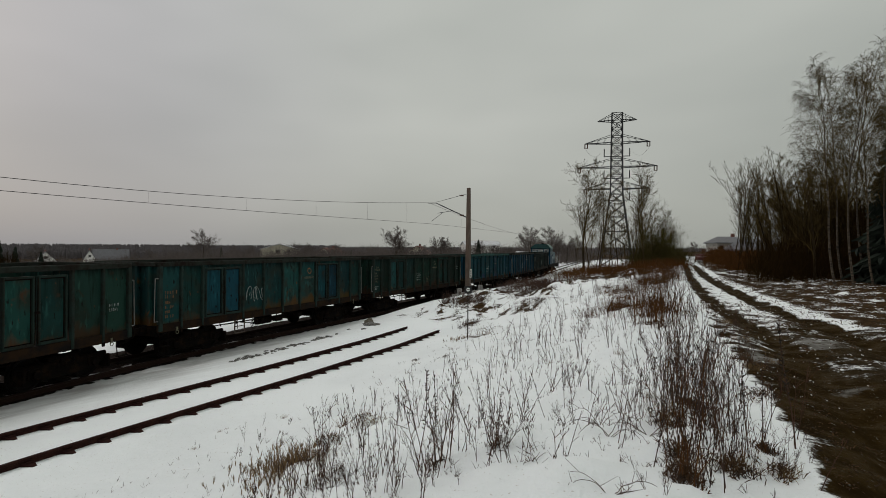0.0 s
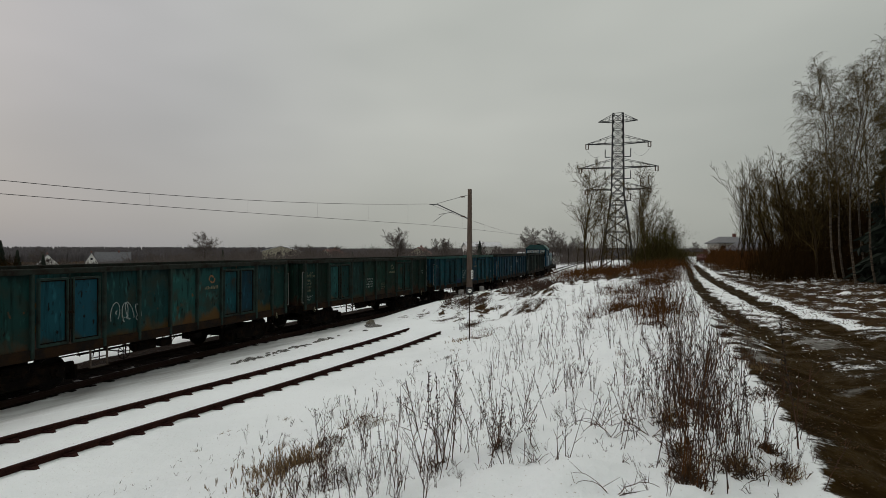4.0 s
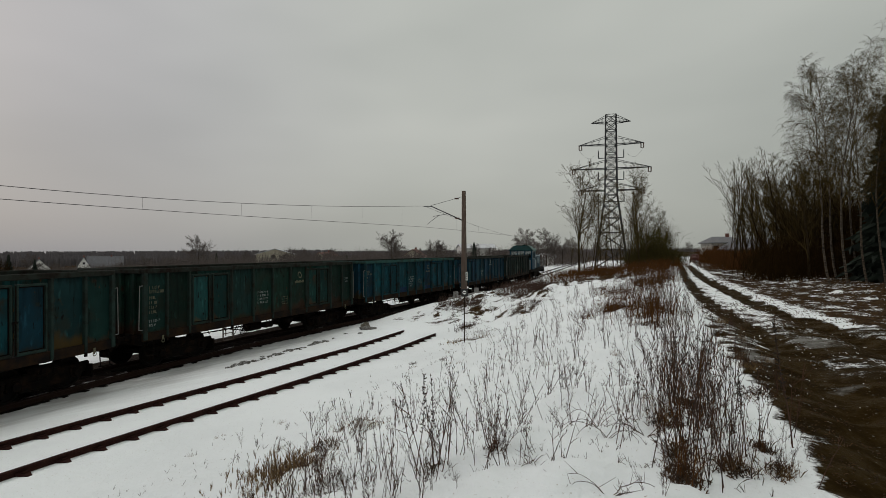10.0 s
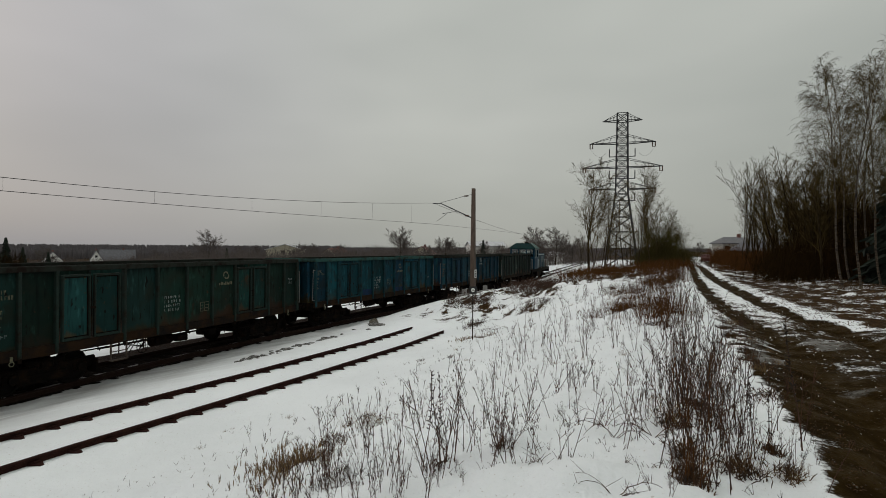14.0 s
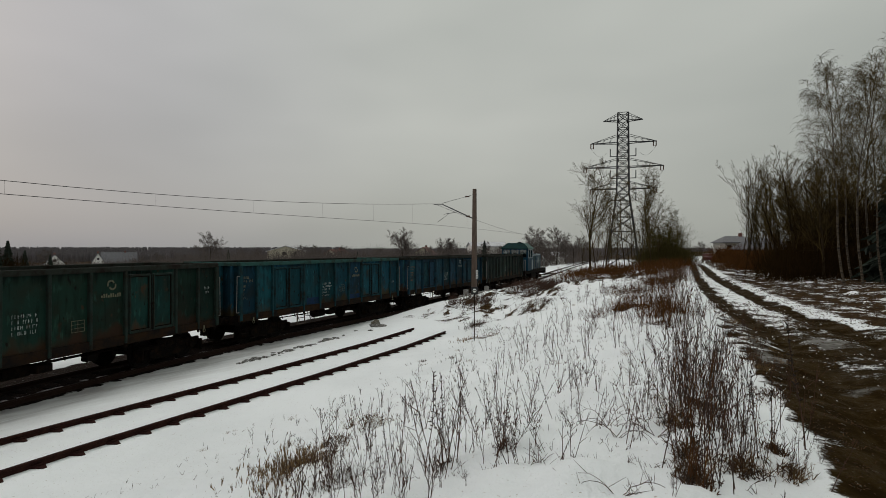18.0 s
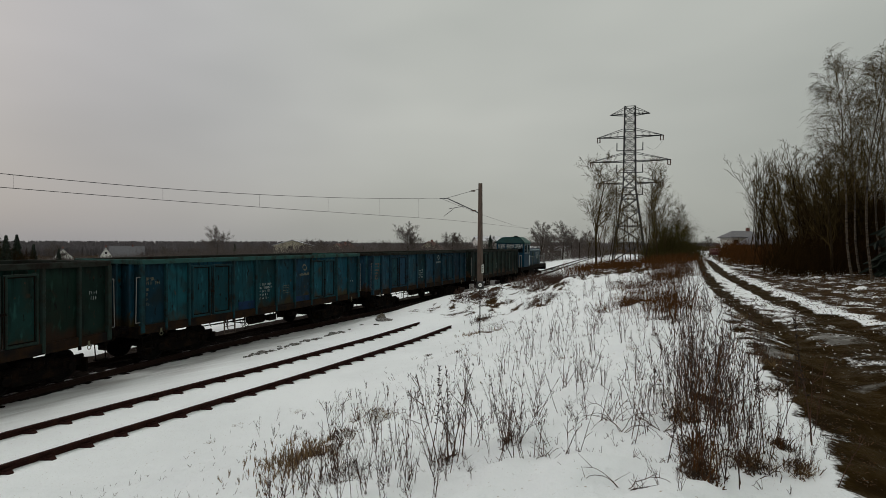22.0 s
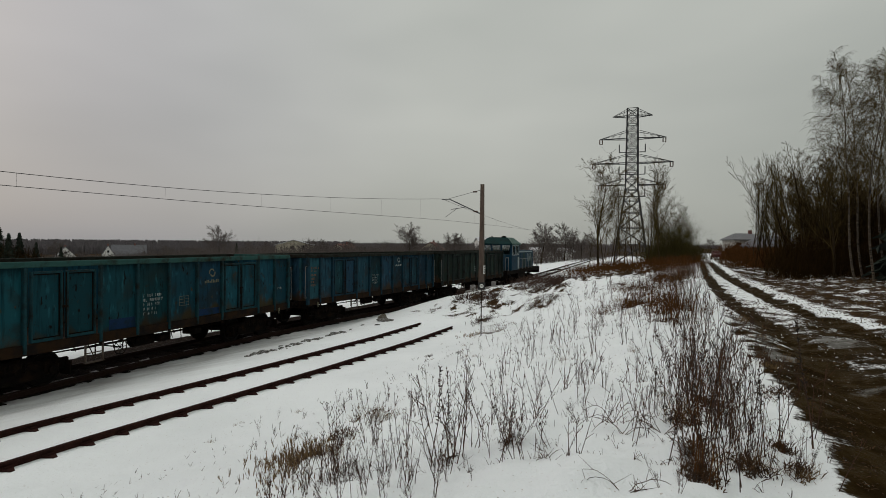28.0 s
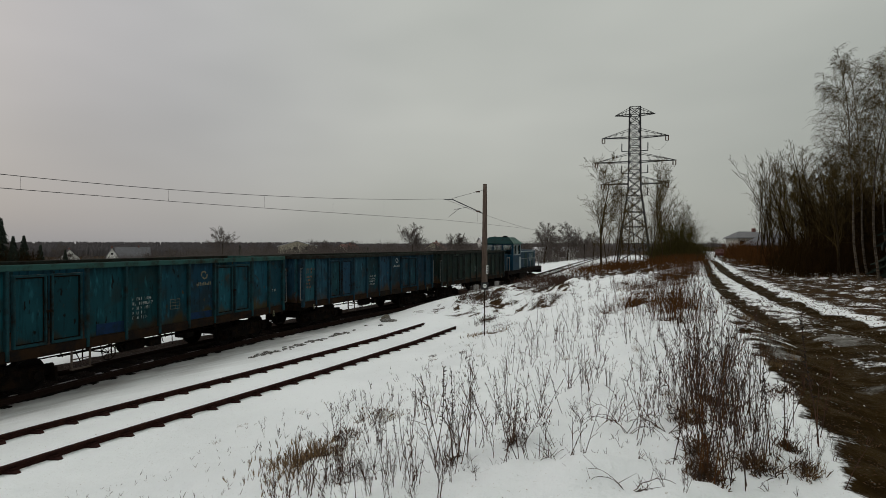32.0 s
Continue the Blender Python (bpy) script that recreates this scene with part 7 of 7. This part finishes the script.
# how far along the line the far end of the first wagon stands, second by second
TRAIN = [(0, 40.15), (1, 38.58), (2, 36.95), (3, 35.40), (6, 31.13), (7, 29.70), (8, 28.26), (9, 26.94), (10, 25.70), (11, 24.41), (12, 23.08), (13, 21.75), (14, 20.45), (17, 16.73), (18, 15.53), (19, 14.28), (20, 13.04), (21, 11.89), (22, 10.77), (23, 9.69), (24, 8.50), (25, 7.34), (27.5, 5.44), (28, 5.20), (29, 4.80), (30, 4.58), (31, 4.58), (32, 4.65)]


# ---- motion ----
def train_at(t):
    """Smooth travel through the rows, by cubic pieces with slopes from the neighbours."""
    ts, ss = [a for a, _ in TRAIN], [b for _, b in TRAIN]
    i = max(0, min(len(ts) - 2, int(np.searchsorted(ts, t, "right")) - 1))

    def slope(k):
        a, b = max(0, k - 1), min(len(ts) - 1, k + 1)
        return (ss[b] - ss[a]) / (ts[b] - ts[a])
    h = ts[i + 1] - ts[i]
    f = (t - ts[i]) / h
    return (ss[i] * (1 + 2 * f) * (1 - f) ** 2 + slope(i) * h * f * (1 - f) ** 2 + ss[i + 1] * f * f * (3 - 2 * f) - slope(i + 1) * h * f * f * (1 - f))


def on_line(s, pivot):
    """A vehicle with its middle at s, its bogie pivots on the line."""
    (x0, y0, _), (x1, y1, _) = line_at(s - pivot), line_at(s + pivot)
    return pose((x0 + x1) / 2, (y0 + y1) / 2, 0, 0, 0, math.degrees(math.atan2(y1 - y0, x1 - x0)))


def motions():
    times = [k * 0.25 for k in range(129)]
    far = [train_at(t) for t in times]
    vehicles = [(w, wheels, -14.04 * i - LEN / 2, 4.5) for i, (w, wheels) in enumerate(WAGONS)] + [(LOCO[0], LOCO[1], 0.62 + 7.2, 3.9)]
    for body, wheels, shift, pivot in vehicles:
        walk(body, [(t, on_line(s + shift, pivot)) for t, s in zip(times[::2], far[::2])])
        for wheel, k in wheels:
            walk(wheel, [(t, pose(k, 0, 0.46) @ Matrix.Rotation((s - far[0]) / 0.46, 4, "Y")) for t, s in zip(times, far)])


motions()
